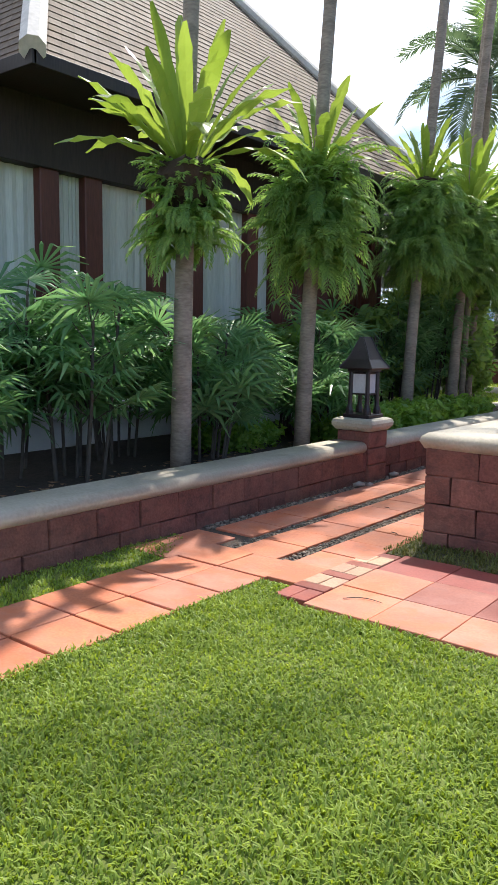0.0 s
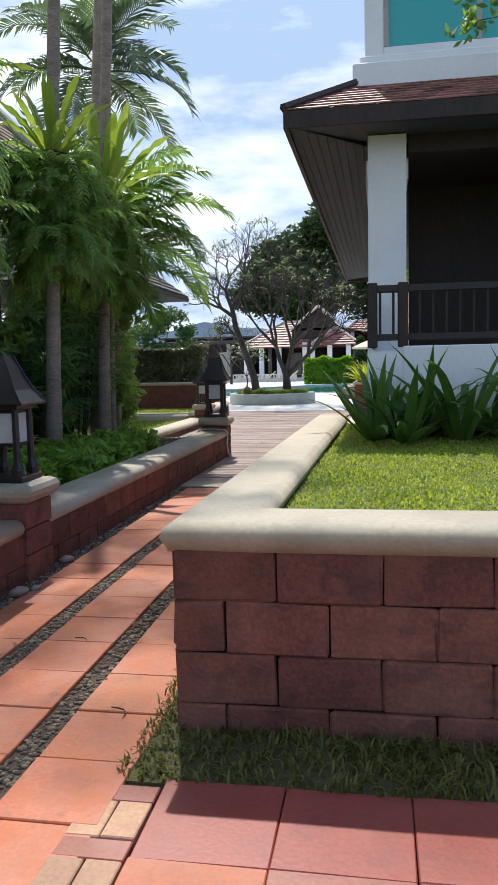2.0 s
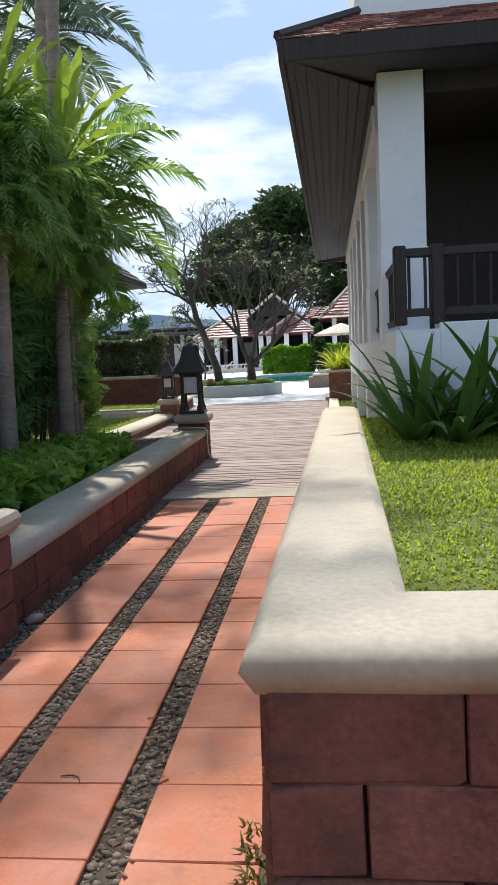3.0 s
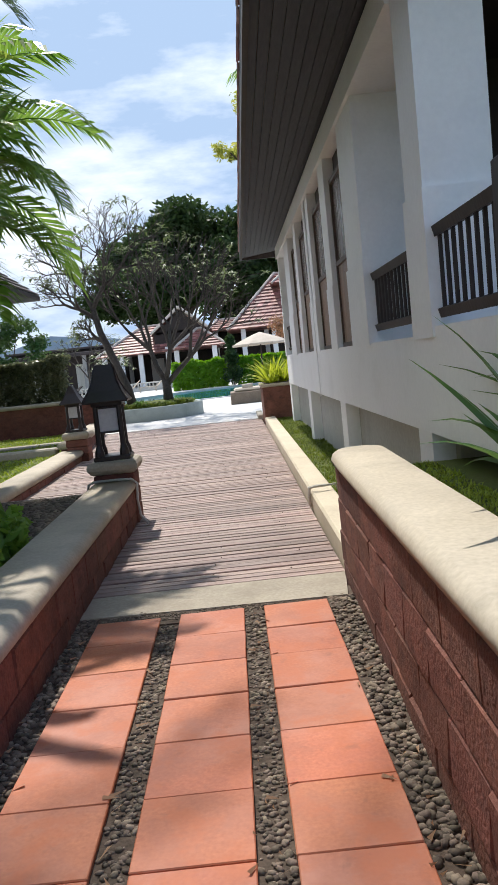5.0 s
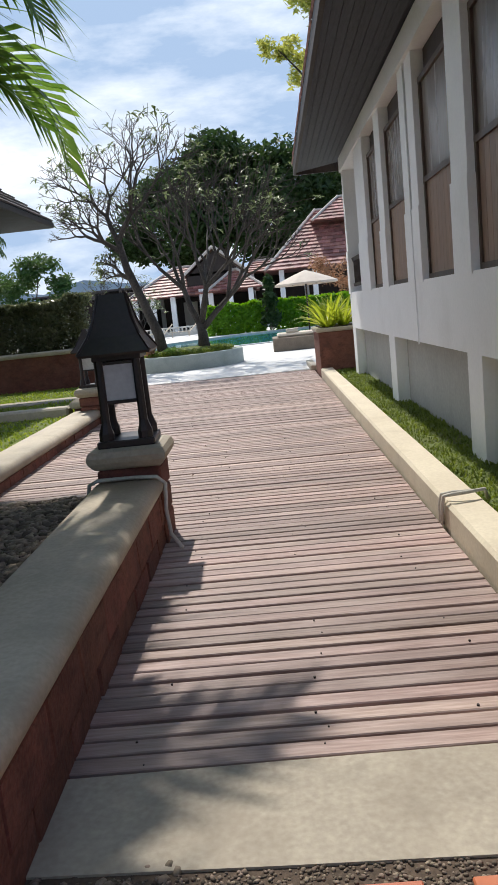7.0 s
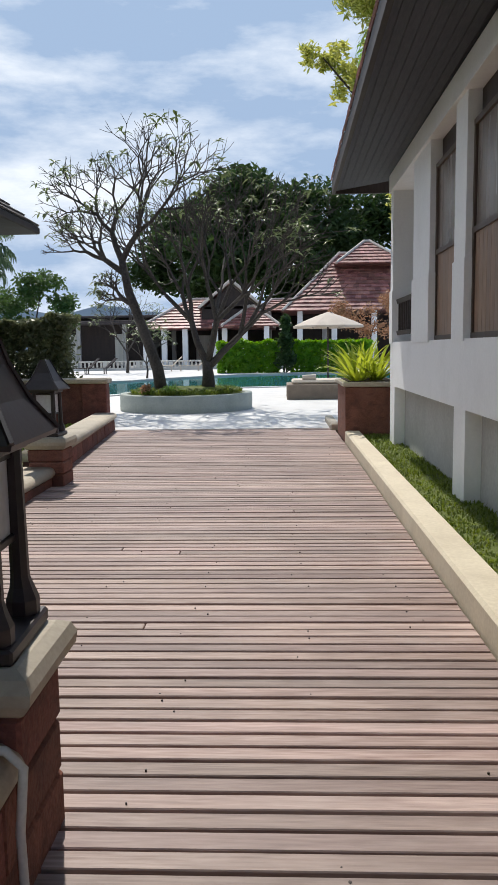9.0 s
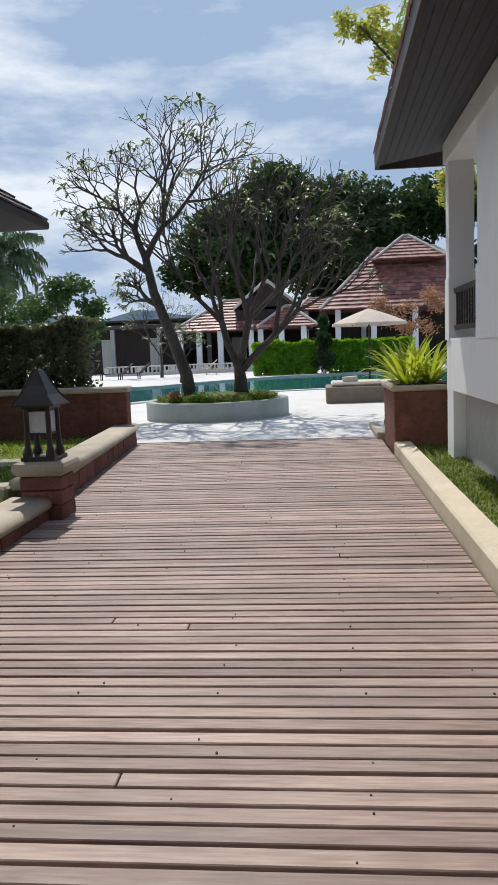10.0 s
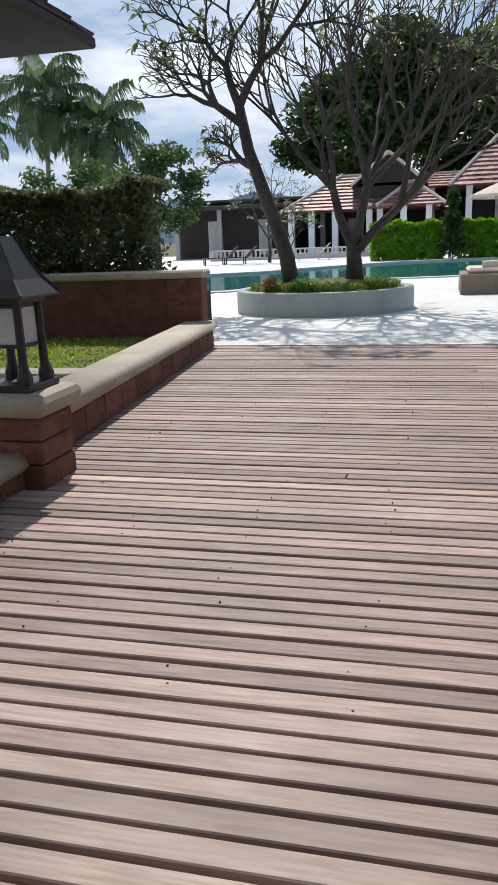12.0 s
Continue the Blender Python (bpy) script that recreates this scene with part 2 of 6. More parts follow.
# pale end and wide tile variation also paint in sunlit patches
ROOFRED = material("roof_tile_red", (0.17, 0.06, 0.05), (0.47, 0.235, 0.20), 0.5, 14, 1.5, 0.3, (0.12, 0.05, 0.045), 0.5, 0.4, island=True)
ROOFBROWN = material("roof_tile_brown", (0.10, 0.068, 0.046), (0.20, 0.138, 0.095), 0.8, 14, 1.5, 0.3, (0.10, 0.07, 0.05), 0.6, 0.12, island=True)
ROOFDARK = material("roof_dark", (0.045, 0.038, 0.04), (0.085, 0.07, 0.07), 0.7, 14, 1.0, 0.3, island=True, vary=0.2)
RIDGE = material("ridge_mortar", (0.50, 0.45, 0.40), (0.66, 0.60, 0.54), 0.8, 20, 1.5, 0.2, (0.32, 0.26, 0.22), 0.5)
PALMBARK = material("palm_bark", (0.19, 0.145, 0.115), (0.37, 0.30, 0.24), 0.9, 18, 1.6, 0.6, (0.10, 0.085, 0.07), 0.5, stretch=(1, 1, 3))
BARK = material("bark", (0.035, 0.029, 0.025), (0.105, 0.088, 0.076), 0.9, 22, 2.0, 0.6, (0.07, 0.06, 0.05), 0.5)
DARKBARK = material("dark_bark", (0.05, 0.04, 0.033), (0.11, 0.09, 0.075), 0.9, 16, 2.0, 0.6)
ROOTMASS = material("fern_root_mass", (0.03, 0.018, 0.012), (0.075, 0.045, 0.03), 0.95, 60, 4.0, 0.9)
PAVING = material("white_paving", (0.60, 0.59, 0.57), (0.74, 0.73, 0.71), 0.7, 25, 0.7, 0.1, (0.46, 0.45, 0.43), 0.4)
COPING = material("pool_coping", (0.50, 0.49, 0.45), (0.62, 0.60, 0.56), 0.7, 25, 1.0, 0.1)
POOLTILE = material("pool_tile", (0.05, 0.21, 0.22), (0.09, 0.30, 0.30), 0.4, 20, 1.0, 0.0)
CUSHION = material("cushion", (0.55, 0.47, 0.38), (0.68, 0.60, 0.49), 0.9, 40, 2.0, 0.1)
CANVAS = material("canvas", (0.56, 0.48, 0.40), (0.68, 0.60, 0.51), 0.9, 40, 2.0, 0.1)
WICKER = material("wicker", (0.17, 0.13, 0.10), (0.32, 0.26, 0.20), 0.8, 60, 3.0, 0.5)
ROPE = material("rope", (0.48, 0.45, 0.40), (0.62, 0.59, 0.53), 0.8, 60, 4.0, 0.3)
ROCK = material("stone", (0.20, 0.17, 0.14), (0.40, 0.35, 0.30), 0.9, 18, 3.0, 0.5)
# distance haze is mixed into this hill colour
HILL = material("far_hill_haze", (0.26, 0.33, 0.40), (0.31, 0.39, 0.45), 1.0, 0.02, 0.004, 0.0)

GRASSBLADE = leaf_material("grass_blade", (0.08, 0.14, 0.012), (0.34, 0.42, 0.07), 0.5, 0.35, 4.5)
FERN = leaf_material("fern_leaf", (0.10, 0.20, 0.055), (0.28, 0.40, 0.12), 0.42, 0.5)
NEST = leaf_material("nest_fern_leaf", (0.13, 0.21, 0.035), (0.29, 0.38, 0.09), 0.42, 0.4)
LADYPALM = leaf_material("lady_palm_leaf", (0.06, 0.16, 0.065), (0.20, 0.34, 0.14), 0.32, 0.42)
PALMLEAF = leaf_material("palm_leaf", (0.065, 0.15, 0.03), (0.19, 0.31, 0.075), 0.35, 0.45)
FARPALM = leaf_material("far_palm_leaf", (0.045, 0.085, 0.04), (0.12, 0.165, 0.085), 0.35, 0.35)
COVER = leaf_material("ground_cover_leaf", (0.08, 0.19, 0.03), (0.27, 0.41, 0.08), 0.45, 0.42)
RAISEDGRASS = leaf_material("raised_lawn_blade", (0.12, 0.18, 0.02), (0.40, 0.47, 0.09), 0.5, 0.4, 1.4)
STRIPGRASS = leaf_material("strip_grass_blade", (0.055, 0.085, 0.012), (0.21, 0.27, 0.05), 0.6, 0.3, 4.0)
# dry blades whose dark colour also carries the wall's shadow
DRYSHADEGRASS = leaf_material("dry_shaded_grass_blade", (0.05, 0.075, 0.012), (0.20, 0.19, 0.06), 0.6, 0.3)
STRAP = leaf_material("strap_leaf", (0.035, 0.10, 0.02), (0.11, 0.19, 0.045), 0.35, 0.25)
HEDGE = leaf_material("hedge_leaf", (0.075, 0.20, 0.015), (0.20, 0.38, 0.035), 0.5, 0.4)
REDHEDGE = leaf_material("red_hedge_leaf", (0.035, 0.055, 0.02), (0.19, 0.20, 0.11), 0.36, 0.3)
TREELEAF = leaf_material("tree_leaf", (0.016, 0.042, 0.012), (0.055, 0.095, 0.028), 0.5, 0.25)
GREYLEAF = leaf_material("frangipani_leaf", (0.06, 0.085, 0.035), (0.15, 0.19, 0.08), 0.4, 0.3)
YELLOWLEAF = leaf_material("yellow_leaf", (0.20, 0.26, 0.06), (0.46, 0.46, 0.14), 0.5, 0.4)
GARDENLEAF = leaf_material("garden_tree_leaf", (0.035, 0.075, 0.022), (0.10, 0.16, 0.05), 0.5, 0.3)
SCREEN = material("window_screen", (0.15, 0.12, 0.105), (0.25, 0.21, 0.185), 0.25, 9, 0.9, 0.05, (0.11, 0.09, 0.08), 0.4, 0.08, stretch=(8, 8, 0.5))
BUSHLEAF = leaf_material("bush_leaf", (0.07, 0.15, 0.04), (0.20, 0.31, 0.08), 0.45, 0.45)
DRYLEAF = leaf_material("dry_flower_leaf", (0.20, 0.11, 0.06), (0.42, 0.27, 0.16), 0.7, 0.3)
BROMELIAD = leaf_material("bromeliad_leaf", (0.17, 0.24, 0.03), (0.42, 0.47, 0.08), 0.4, 0.4)


def clear_glass(name, colour=(0.9, 0.95, 0.95), rough=0.05, base=(0.02, 0.025, 0.03)):
    m = bpy.data.materials.new(name)
    m.use_nodes = True
    b = m.node_tree.nodes["Principled BSDF"]
    b.inputs["Base Color"].default_value = (*base, 1)
    b.inputs["Roughness"].default_value, b.inputs["Specular IOR Level"].default_value = rough, 0.6
    return m


DARKGLASS = clear_glass("dark_window_glass")
TEALGLASS = clear_glass("teal_window_glass", rough=0.12, base=(0.05, 0.42, 0.42))
LAMPGLASS = material("frosted_lamp_glass", (0.52, 0.52, 0.54), (0.66, 0.66, 0.68), 0.35, 30, 4.0, 0.05)
WATER = bpy.data.materials.new("pool_water")
WATER.use_nodes = True
_b = WATER.node_tree.nodes["Principled BSDF"]
_b.inputs["Base Color"].default_value = (0.035, 0.20, 0.20, 1)
_b.inputs["Roughness"].default_value, _b.inputs["IOR"].default_value = 0.06, 1.33
_w, _p = WATER.node_tree.nodes.new("ShaderNodeTexNoise"), WATER.node_tree.nodes.new("ShaderNodeBump")
_w.inputs["Scale"].default_value = 5.0
_p.inputs["Strength"].default_value, _p.inputs["Distance"].default_value = 0.25, 0.03
WATER.node_tree.links.new(_w.outputs["Fac"], _p.inputs["Height"])
WATER.node_tree.links.new(_p.outputs["Normal"], _b.inputs["Normal"])

# ---- mesh tools ----


class Mesh:
    """Collects vertices and faces; every method adds one solid or sheet."""

    def __init__(self):
        self.v, self.f = [], []

    def add(self, verts, faces):
        k = len(self.v)
        self.v.extend(tuple(p) for p in verts)
        self.f.extend(tuple(i + k for i in q) for q in faces)

    def box(self, x0, x1, y0, y1, z0, z1, c=0.0):
        """A box with chamfered edges of width c."""
        if c <= 0:
            self.add([(x, y, z) for z in (z0, z1) for y in (y0, y1) for x in (x0, x1)],
                     [(0, 2, 3, 1), (4, 5, 7, 6), (0, 1, 5, 4), (2, 6, 7, 3), (0, 4, 6, 2), (1, 3, 7, 5)])
            return
        mid, half = ((x0 + x1) / 2, (y0 + y1) / 2, (z0 + z1) / 2), ((x1 - x0) / 2, (y1 - y0) / 2, (z1 - z0) / 2)
        c = min(c, 0.45 * min(half) * 2)
        ids, verts = {}, []
        for sx in (-1, 1):
            for sy in (-1, 1):
                for sz in (-1, 1):
                    for a in range(3):
                        s = (sx, sy, sz)
                        ids[s, a] = len(verts)
                        verts.append(tuple(mid[i] + s[i] * (half[i] - (0 if i == a else c)) for i in range(3)))
        faces = []
        for a in range(3):
            b, d = (a + 1) % 3, (a + 2) % 3
            for s in (-1, 1):
                q = []
                for sb, sd in ((-1, -1), (1, -1), (1, 1), (-1, 1)):
                    key = [0, 0, 0]
                    key[a], key[b], key[d] = s, sb, sd
                    q.append(ids[tuple(key), a])
                faces.append(tuple(q) if s > 0 else tuple(reversed(q)))
        for a in range(3):
            b, d = (a + 1) % 3, (a + 2) % 3
            for sb in (-1, 1):
                for sd in (-1, 1):
                    lo, hi = [0, 0, 0], [0, 0, 0]
                    lo[a], hi[a] = -1, 1
                    lo[b] = hi[b] = sb
                    lo[d] = hi[d] = sd
                    q = (ids[tuple(lo), b], ids[tuple(hi), b], ids[tuple(hi), d], ids[tuple(lo), d])
                    faces.append(tuple(reversed(q)) if sb * sd > 0 else q)
        for sx in (-1, 1):
            for sy in (-1, 1):
                for sz in (-1, 1):
                    q = tuple(ids[(sx, sy, sz), a] for a in range(3))
                    faces.append(q if sx * sy * sz > 0 else tuple(reversed(q)))
        self.add(verts, faces)

    def tube(self, pts, radii, sides=8, cap=True):
        pts = [Vector(p) for p in pts]
        if not hasattr(radii, "__len__"):
            radii = [radii] * len(pts)
        verts, faces = [], []
        up = Vector((0.31, 0.77, 0.55)).normalized()
        for i, p in enumerate(pts):
            t = (pts[min(i + 1, len(pts) - 1)] - pts[max(i - 1, 0)]).normalized()
            u = t.cross(up)
            if u.length < 0.05:
                u = t.cross(Vector((1, 0, 0)))
            u.normalize()
            w = t.cross(u)
            for k in range(sides):
                a = 2 * math.pi * k / sides
                verts.append(p + radii[i] * (math.cos(a) * u + math.sin(a) * w))
        for i in range(len(pts) - 1):
            for k in range(sides):
                j = (k + 1) % sides
                faces.append((i * sides + k, i * sides + j, (i + 1) * sides + j, (i + 1) * sides + k))
        if cap:
            faces.append(tuple(reversed(range(sides))))
            faces.append(tuple(range((len(pts) - 1) * sides, len(pts) * sides)))
        self.add(verts, faces)

    def sweep(self, profile, path):
        """A closed profile (across, up) drawn along a level path, mitred at its corners."""
        n, verts, faces = len(profile), [], []
        pts = [Vector(p) for p in path]
        for i, p in enumerate(pts):
            d1 = (pts[i] - pts[i - 1]).normalized() if i else (pts[1] - pts[0]).normalized()
            d2 = (pts[i + 1] - pts[i]).normalized() if i < len(pts) - 1 else d1
            n1, n2 = Vector((d1.y, -d1.x, 0)).normalized(), Vector((d2.y, -d2.x, 0)).normalized()
            m = (n1 + n2).normalized()
            m = m / max(0.3, m.dot(n1))
            for a, u in profile:
                verts.append(p + a * m + Vector((0, 0, u)))
        for i in range(len(pts) - 1):
            for k in range(n):
                j = (k + 1) % n
                faces.append((i * n + k, i * n + j, (i + 1) * n + j, (i + 1) * n + k))
        faces += [tuple(reversed(range(n))), tuple(range((len(pts) - 1) * n, len(pts) * n))]
        self.add(verts, faces)

    def prism(self, outline, z0, z1):
        n = len(outline)
        verts = [(x, y, z0) for x, y in outline] + [(x, y, z1) for x, y in outline]
        faces = [tuple(reversed(range(n))), tuple(range(n, 2 * n))]
        faces += [(k, (k + 1) % n, n + (k + 1) % n, n + k) for k in range(n)]
        self.add(verts, faces)

    def strip(self, mids, sides, widths, fold=0.0):
        """A leaf: a strip along mids, half-width along sides, folded along its middle."""
        verts, faces = [], []
        for i, p in enumerate(mids):
            s, w = sides[i], widths[i]
            t = (mids[min(i + 1, len(mids) - 1)] - mids[max(i - 1, 0)]).normalized()
            nn = s.cross(t)
            if fold and w > 0.001:
                verts += [p - s * w + nn * (fold * w), p, p + s * w + nn * (fold * w)]
            else:
                verts += [p - s * w, p, p + s * w]
        for i in range(len(mids) - 1):
            k = 3 * i
            faces += [(k, k + 1, k + 4, k + 3), (k + 1, k + 2, k + 5, k + 4)]
        self.add(verts, faces)

    def data(self, name, mat, smooth=False):
        me = bpy.data.meshes.new(name)
        me.from_pydata(self.v, [], self.f)
        if smooth:
            me.polygons.foreach_set("use_smooth", [True] * len(me.polygons))
        me.materials.append(mat)
        me.update()
        return me


def part(name, mesh, mat, parent=None, label="", smooth=False):
    ob = new(name, mesh.data(name, mat, smooth))
    ob.parent = parent
    if label:
        ob["label"] = label
    return ob


def thing(name, at, label, category, group="", kind="", turn=0.0):
    ob = new(name)
    ob.empty_display_size = 0.1
    ob.matrix_basis = pose(*at, 0, 0, turn)
    return tagged(ob, label, category, group, kind)


def structure(name, mesh, mat, label, category, smooth=False):
    ob = part(name, mesh, mat, None, "", smooth)
    return tagged(ob, label, category, "", "structure")


def piece(name, data, parent, m):
    ob = new(name, data)
    ob.parent = parent
    ob.matrix_basis = m
    return ob

# ---- ground, paving, walls ----
RND = random.Random(7)
g = Mesh()
g.add([(-900, -300, -0.08), (900, -300, -0.08), (900, 1500, -0.08), (-900, 1500, -0.08)], [(0, 1, 2, 3)])
structure("ground", g, GROUND, "dull green open ground reaching the horizon", "ground")


def sheet(name, outline, z, mat, label, category, depth=0.06):
    m = Mesh()
    m.prism(outline, z - depth, z)
    return structure(name, m, mat, label, category)


sheet("lawn_front", [(-3.0, -14), (16, -14), (16, 3.86), (-2.40, 3.86), (-2.66, 3.90), (-2.68, 4.12), (-2.78, 4.12), (-2.9, 4.10)], 0.0, LAWN, "sunlit mown lawn of broad-bladed grass", "lawn", 0.05)
sheet("lawn_verge", [(-4.2, -14), (-3.70, -14), (-3.70, 4.0), (-4.0, 4.55), (-4.2, 4.6)], 0.0, LAWN, "narrow grass verge beside the low wall", "lawn", 0.05)
sheet("lawn_edge", [(-2.66, 5.205), (16, 5.205), (16, 5.70), (-2.5, 5.70), (-2.62, 6.6), (-2.70, 6.6)], 0.0, SHADEDSOIL, "shaded grass strip at the foot of the raised bed", "lawn", 0.05)
sheet("gravel_bed", [(-4.2, 4.3), (-2.45, 5.1), (-2.40, 12.0), (-4.2, 11.9)], -0.012, GRAVELBED, "dark gravel bed between the paving strips", "gravel", 0.05)

LEFT_X, RIGHT_X = -4.17, -2.50


def curb_x(y):
    return -2.385


def face_x(y):
    return -1.80


# low walls with rounded cream caps
CAP = [(-0.20, 0.02), (-0.19, 0.0), (0.19, 0.0), (0.215, 0.025), (0.225, 0.06), (0.21, 0.095), (0.17, 0.12), (-0.17, 0.12), (-0.21, 0.095), (-0.225, 0.06)]


def cap(name, path, label, scale=1.0, mat=None):
    m = Mesh()
    m.sweep([(a * scale, u) for a, u in CAP], path)
    return structure(name, m, mat or CREAM, label, "wall cap", True)


def core(name, outline, z0, z1, mat, label):
    m = Mesh()
    m.prism(outline, z0, z1)
    return structure(name, m, mat, label, "wall")


wall_left = core("wall_left", [(-4.50, -14), (-4.20, -14), (-4.20, 14.85), (-4.50, 14.85)], -0.05, 0.33, MORTAR, "low red laterite block wall of the garden bed")
cap("wall_left_cap", [(-4.35, -14, 0.33), (-4.35, 7.58, 0.33)], "weathered cream stone cap of the low wall")
cap("wall_left_cap_far", [(-4.35, 8.02, 0.33), (-4.35, 14.80, 0.33)], "weathered cream stone cap of the low wall")
PLANT_Z = 0.76
wall_planter = core("wall_planter", [(-2.47, 5.68), (9.0, 5.68), (9.0, 5.98), (-2.19, 5.98), (-2.08, 12.2), (-2.37, 12.2)], -0.05, 0.75, MORTAR, "red laterite block wall of the raised lawn bed")
m = Mesh()
m.sweep([(a * 0.86, u) for a, u in CAP], [(9.0, 5.785, 0.75), (-2.365, 5.785, 0.75), (-2.255, 12.1, 0.75)])
HALF = [(0.0, 0.002), (0.18, 0.002), (0.204, 0.025), (0.213, 0.06), (0.20, 0.095), (0.161, 0.118), (0.0, 0.118)]
nh = len(HALF)
verts, faces = [], []
for k in range(13):
    a = math.pi * k / 12
    verts += [(-2.255 + 0.905 * q * math.cos(a), 12.098 + 0.905 * q * math.sin(a), 0.75 + u) for q, u in HALF]
for k in range(12):
    for i in range(nh - 1):
        faces.append((k * nh + i, (k + 1) * nh + i, (k + 1) * nh + i + 1, k * nh + i + 1))
m.add(verts, faces)
structure("wall_planter_cap", m, CREAM, "broad rounded cream stone cap of the raised bed", "wall cap", True)
m = Mesh()
m.prism([(-2.185, 5.96), (9.0, 5.96), (9.0, 11.9), (-2.07, 11.9)], -0.05, PLANT_Z)
structure("lawn_raised", m, LAWN, "raised sunlit lawn inside the block wall", "lawn")
m = Mesh()
m.prism([(-16, -14), (-4.50, -14), (-4.50, 15.05), (-6.02, 15.05), (-6.02, 15.78), (-16, 15.78)], -0.05, 0.29)
structure("soil_bed", m, SOIL, "dark bare soil of the planted bed", "garden bed")
m = Mesh()
m.prism([(-16, 15.79), (-6.3, 15.79), (-6.3, 21.4), (-6.70, 26.98), (-16, 26.98)], -0.05, 0.12)
structure("lawn_left", m, LAWN, "small sunlit lawn behind the low wall", "lawn")
m = Mesh()
m.box(-6.0, -4.53, 15.054, 15.14, -0.05, 0.305, 0.008)
structure("deck_edge_board", m, DECK, "weathered edge board between pebbles and deck", "edge board")
m = Mesh()
m.prism([(-4.19, 11.83), (-3.44, 11.80), (-2.46, 11.77), (-2.40, 12.27), (-3.2, 12.27), (-4.20, 12.26)], -0.05, 0.006)
structure("concrete_strip", m, CONCRETE, "stained concrete threshold strip before the deck", "concrete strip")
m = Mesh()
m.prism([(-4.16, 11.60), (-2.50, 11.60), (-2.45, 11.80), (-4.19, 11.86)], -0.04, -0.002)
structure("dirt_strip", m, GRAVELBED, "dirt and grit gathered along the concrete edge", "dirt")
# low walls beside the deck
wall_mid = core("wall_mid", [(-6.30, 13.6), (-6.02, 13.6), (-6.00, 21.16), (-6.28, 21.16)], -0.05, 0.10, MORTAR, "low red wall between deck and lawn")
cap("wall_mid_cap", [(-6.16, 13.6, 0.10), (-6.14, 21.16, 0.10)], "cream stone cap of the low wall")
wall_far = core("wall_far", [(-6.40, 21.5), (-6.12, 21.5), (-6.54, 26.9), (-6.82, 26.9)], -0.05, 0.22, MORTAR, "low red wall between deck and lawn")
cap("wall_far_cap", [(-6.26, 21.53, 0.22), (-6.68, 26.93, 0.22)], "cream stone cap of the low wall")
m = Mesh()
m.box(-10.5, -6.5, 21.5, 21.8, -0.05, 0.26, 0.03)
structure("lawn_curb", m, CREAM, "pale stone edging across the lawn", "edging")
m = Mesh()
m.box(-9.5, -6.6, 23.7, 24.4, 0.1, 0.15, 0.02)
structure("lawn_slab", m, CONCRETE, "pale stepping slab lying in the lawn", "slab")
wall_back = core("wall_back", [(-16, 26.98), (-6.72, 26.98), (-6.72, 27.2), (-16, 27.2)], -0.05, 0.88, LATERITE, "high dark red planter wall")
m = Mesh()
m.box(-16.05, -6.59, 26.90, 27.26, 0.88, 0.98, 0.025)
structure("wall_back_cap", m, CREAM, "cream stone coping of the high planter wall", "wall cap")
m = Mesh()
m.box(-7.10, -6.63, 26.93, 27.20, -0.05, 0.88, 0.015)
structure("wall_back_pier", m, LATERITE, "laterite end pier of the planter wall", "pier")

# the cream curb along the building, and the grass beside it
m = Mesh()
m.sweep([(0.0, -0.05), (0.0, 0.15), (0.02, 0.17), (0.22, 0.17), (0.24, 0.15), (0.24, -0.05)], [(curb_x(12.2), 12.30, 0), (curb_x(25), 24.98, 0)])
structure("curb_right", m, CURBCREAM, "sunlit cream curb along the deck", "curb")
sheet("lawn_strip", [(curb_x(11.8) + 0.2, 11.9), (1.5, 11.9), (1.8, 29), (curb_x(29) + 0.2, 29)], 0.10, LAWN, "narrow grass strip below the white building", "lawn", 0.15)

# plaza and pool
POOL = [(-40, 36.5), (-12, 36.9), (-9.2, 37.2), (-8.3, 38.6), (-7.6, 40.0), (-6.0, 41.3), (-3.0, 42.0), (2.0, 42.2), (20, 42.3), (20, 57.5), (-2.0, 57.5), (-5.5, 56.0), (-8.5, 52.5), (-10.5, 49.0), (-14, 46.8), (-40, 46.2)]


plaza = Mesh()
plaza.prism([(-40, 26.97), (25, 26.97), (25, 36.6), (-9.4, 36.6), (-40, 36.2)], -0.05, 0.012)
plaza.prism([(-9.4, 36.58), (25, 36.58), (25, 42.4), (2.0, 42.2), (-3.0, 42.0), (-6.0, 41.3), (-7.6, 40.0), (-8.3, 38.6), (-9.2, 37.2)], -0.05, 0.0118)
plaza.prism([(-60, 46.2), (-40, 46.2), (-14, 46.8), (-10.5, 49.0), (-8.5, 52.5), (-5.5, 56.0), (-2.0, 57.5), (20, 57.5), (40, 58), (40, 90), (-60, 90)], -0.05, 0.0116)
structure("plaza", plaza, PAVING, "sun-bleached white paving round the pool", "paving")
m = Mesh()
m.prism(POOL, -0.07, -0.03)
structure("pool_water", m, WATER, "calm turquoise swimming pool water", "water")
m = Mesh()
m.sweep([(-0.05, -0.06), (0.3, -0.06), (0.3, 0.05), (-0.05, 0.05)], [(x, y, 0) for x, y in POOL] + [(POOL[0][0], POOL[0][1], 0)])
structure("pool_coping", m, COPING, "pale stone coping round the pool", "coping")


# ---- white building ----

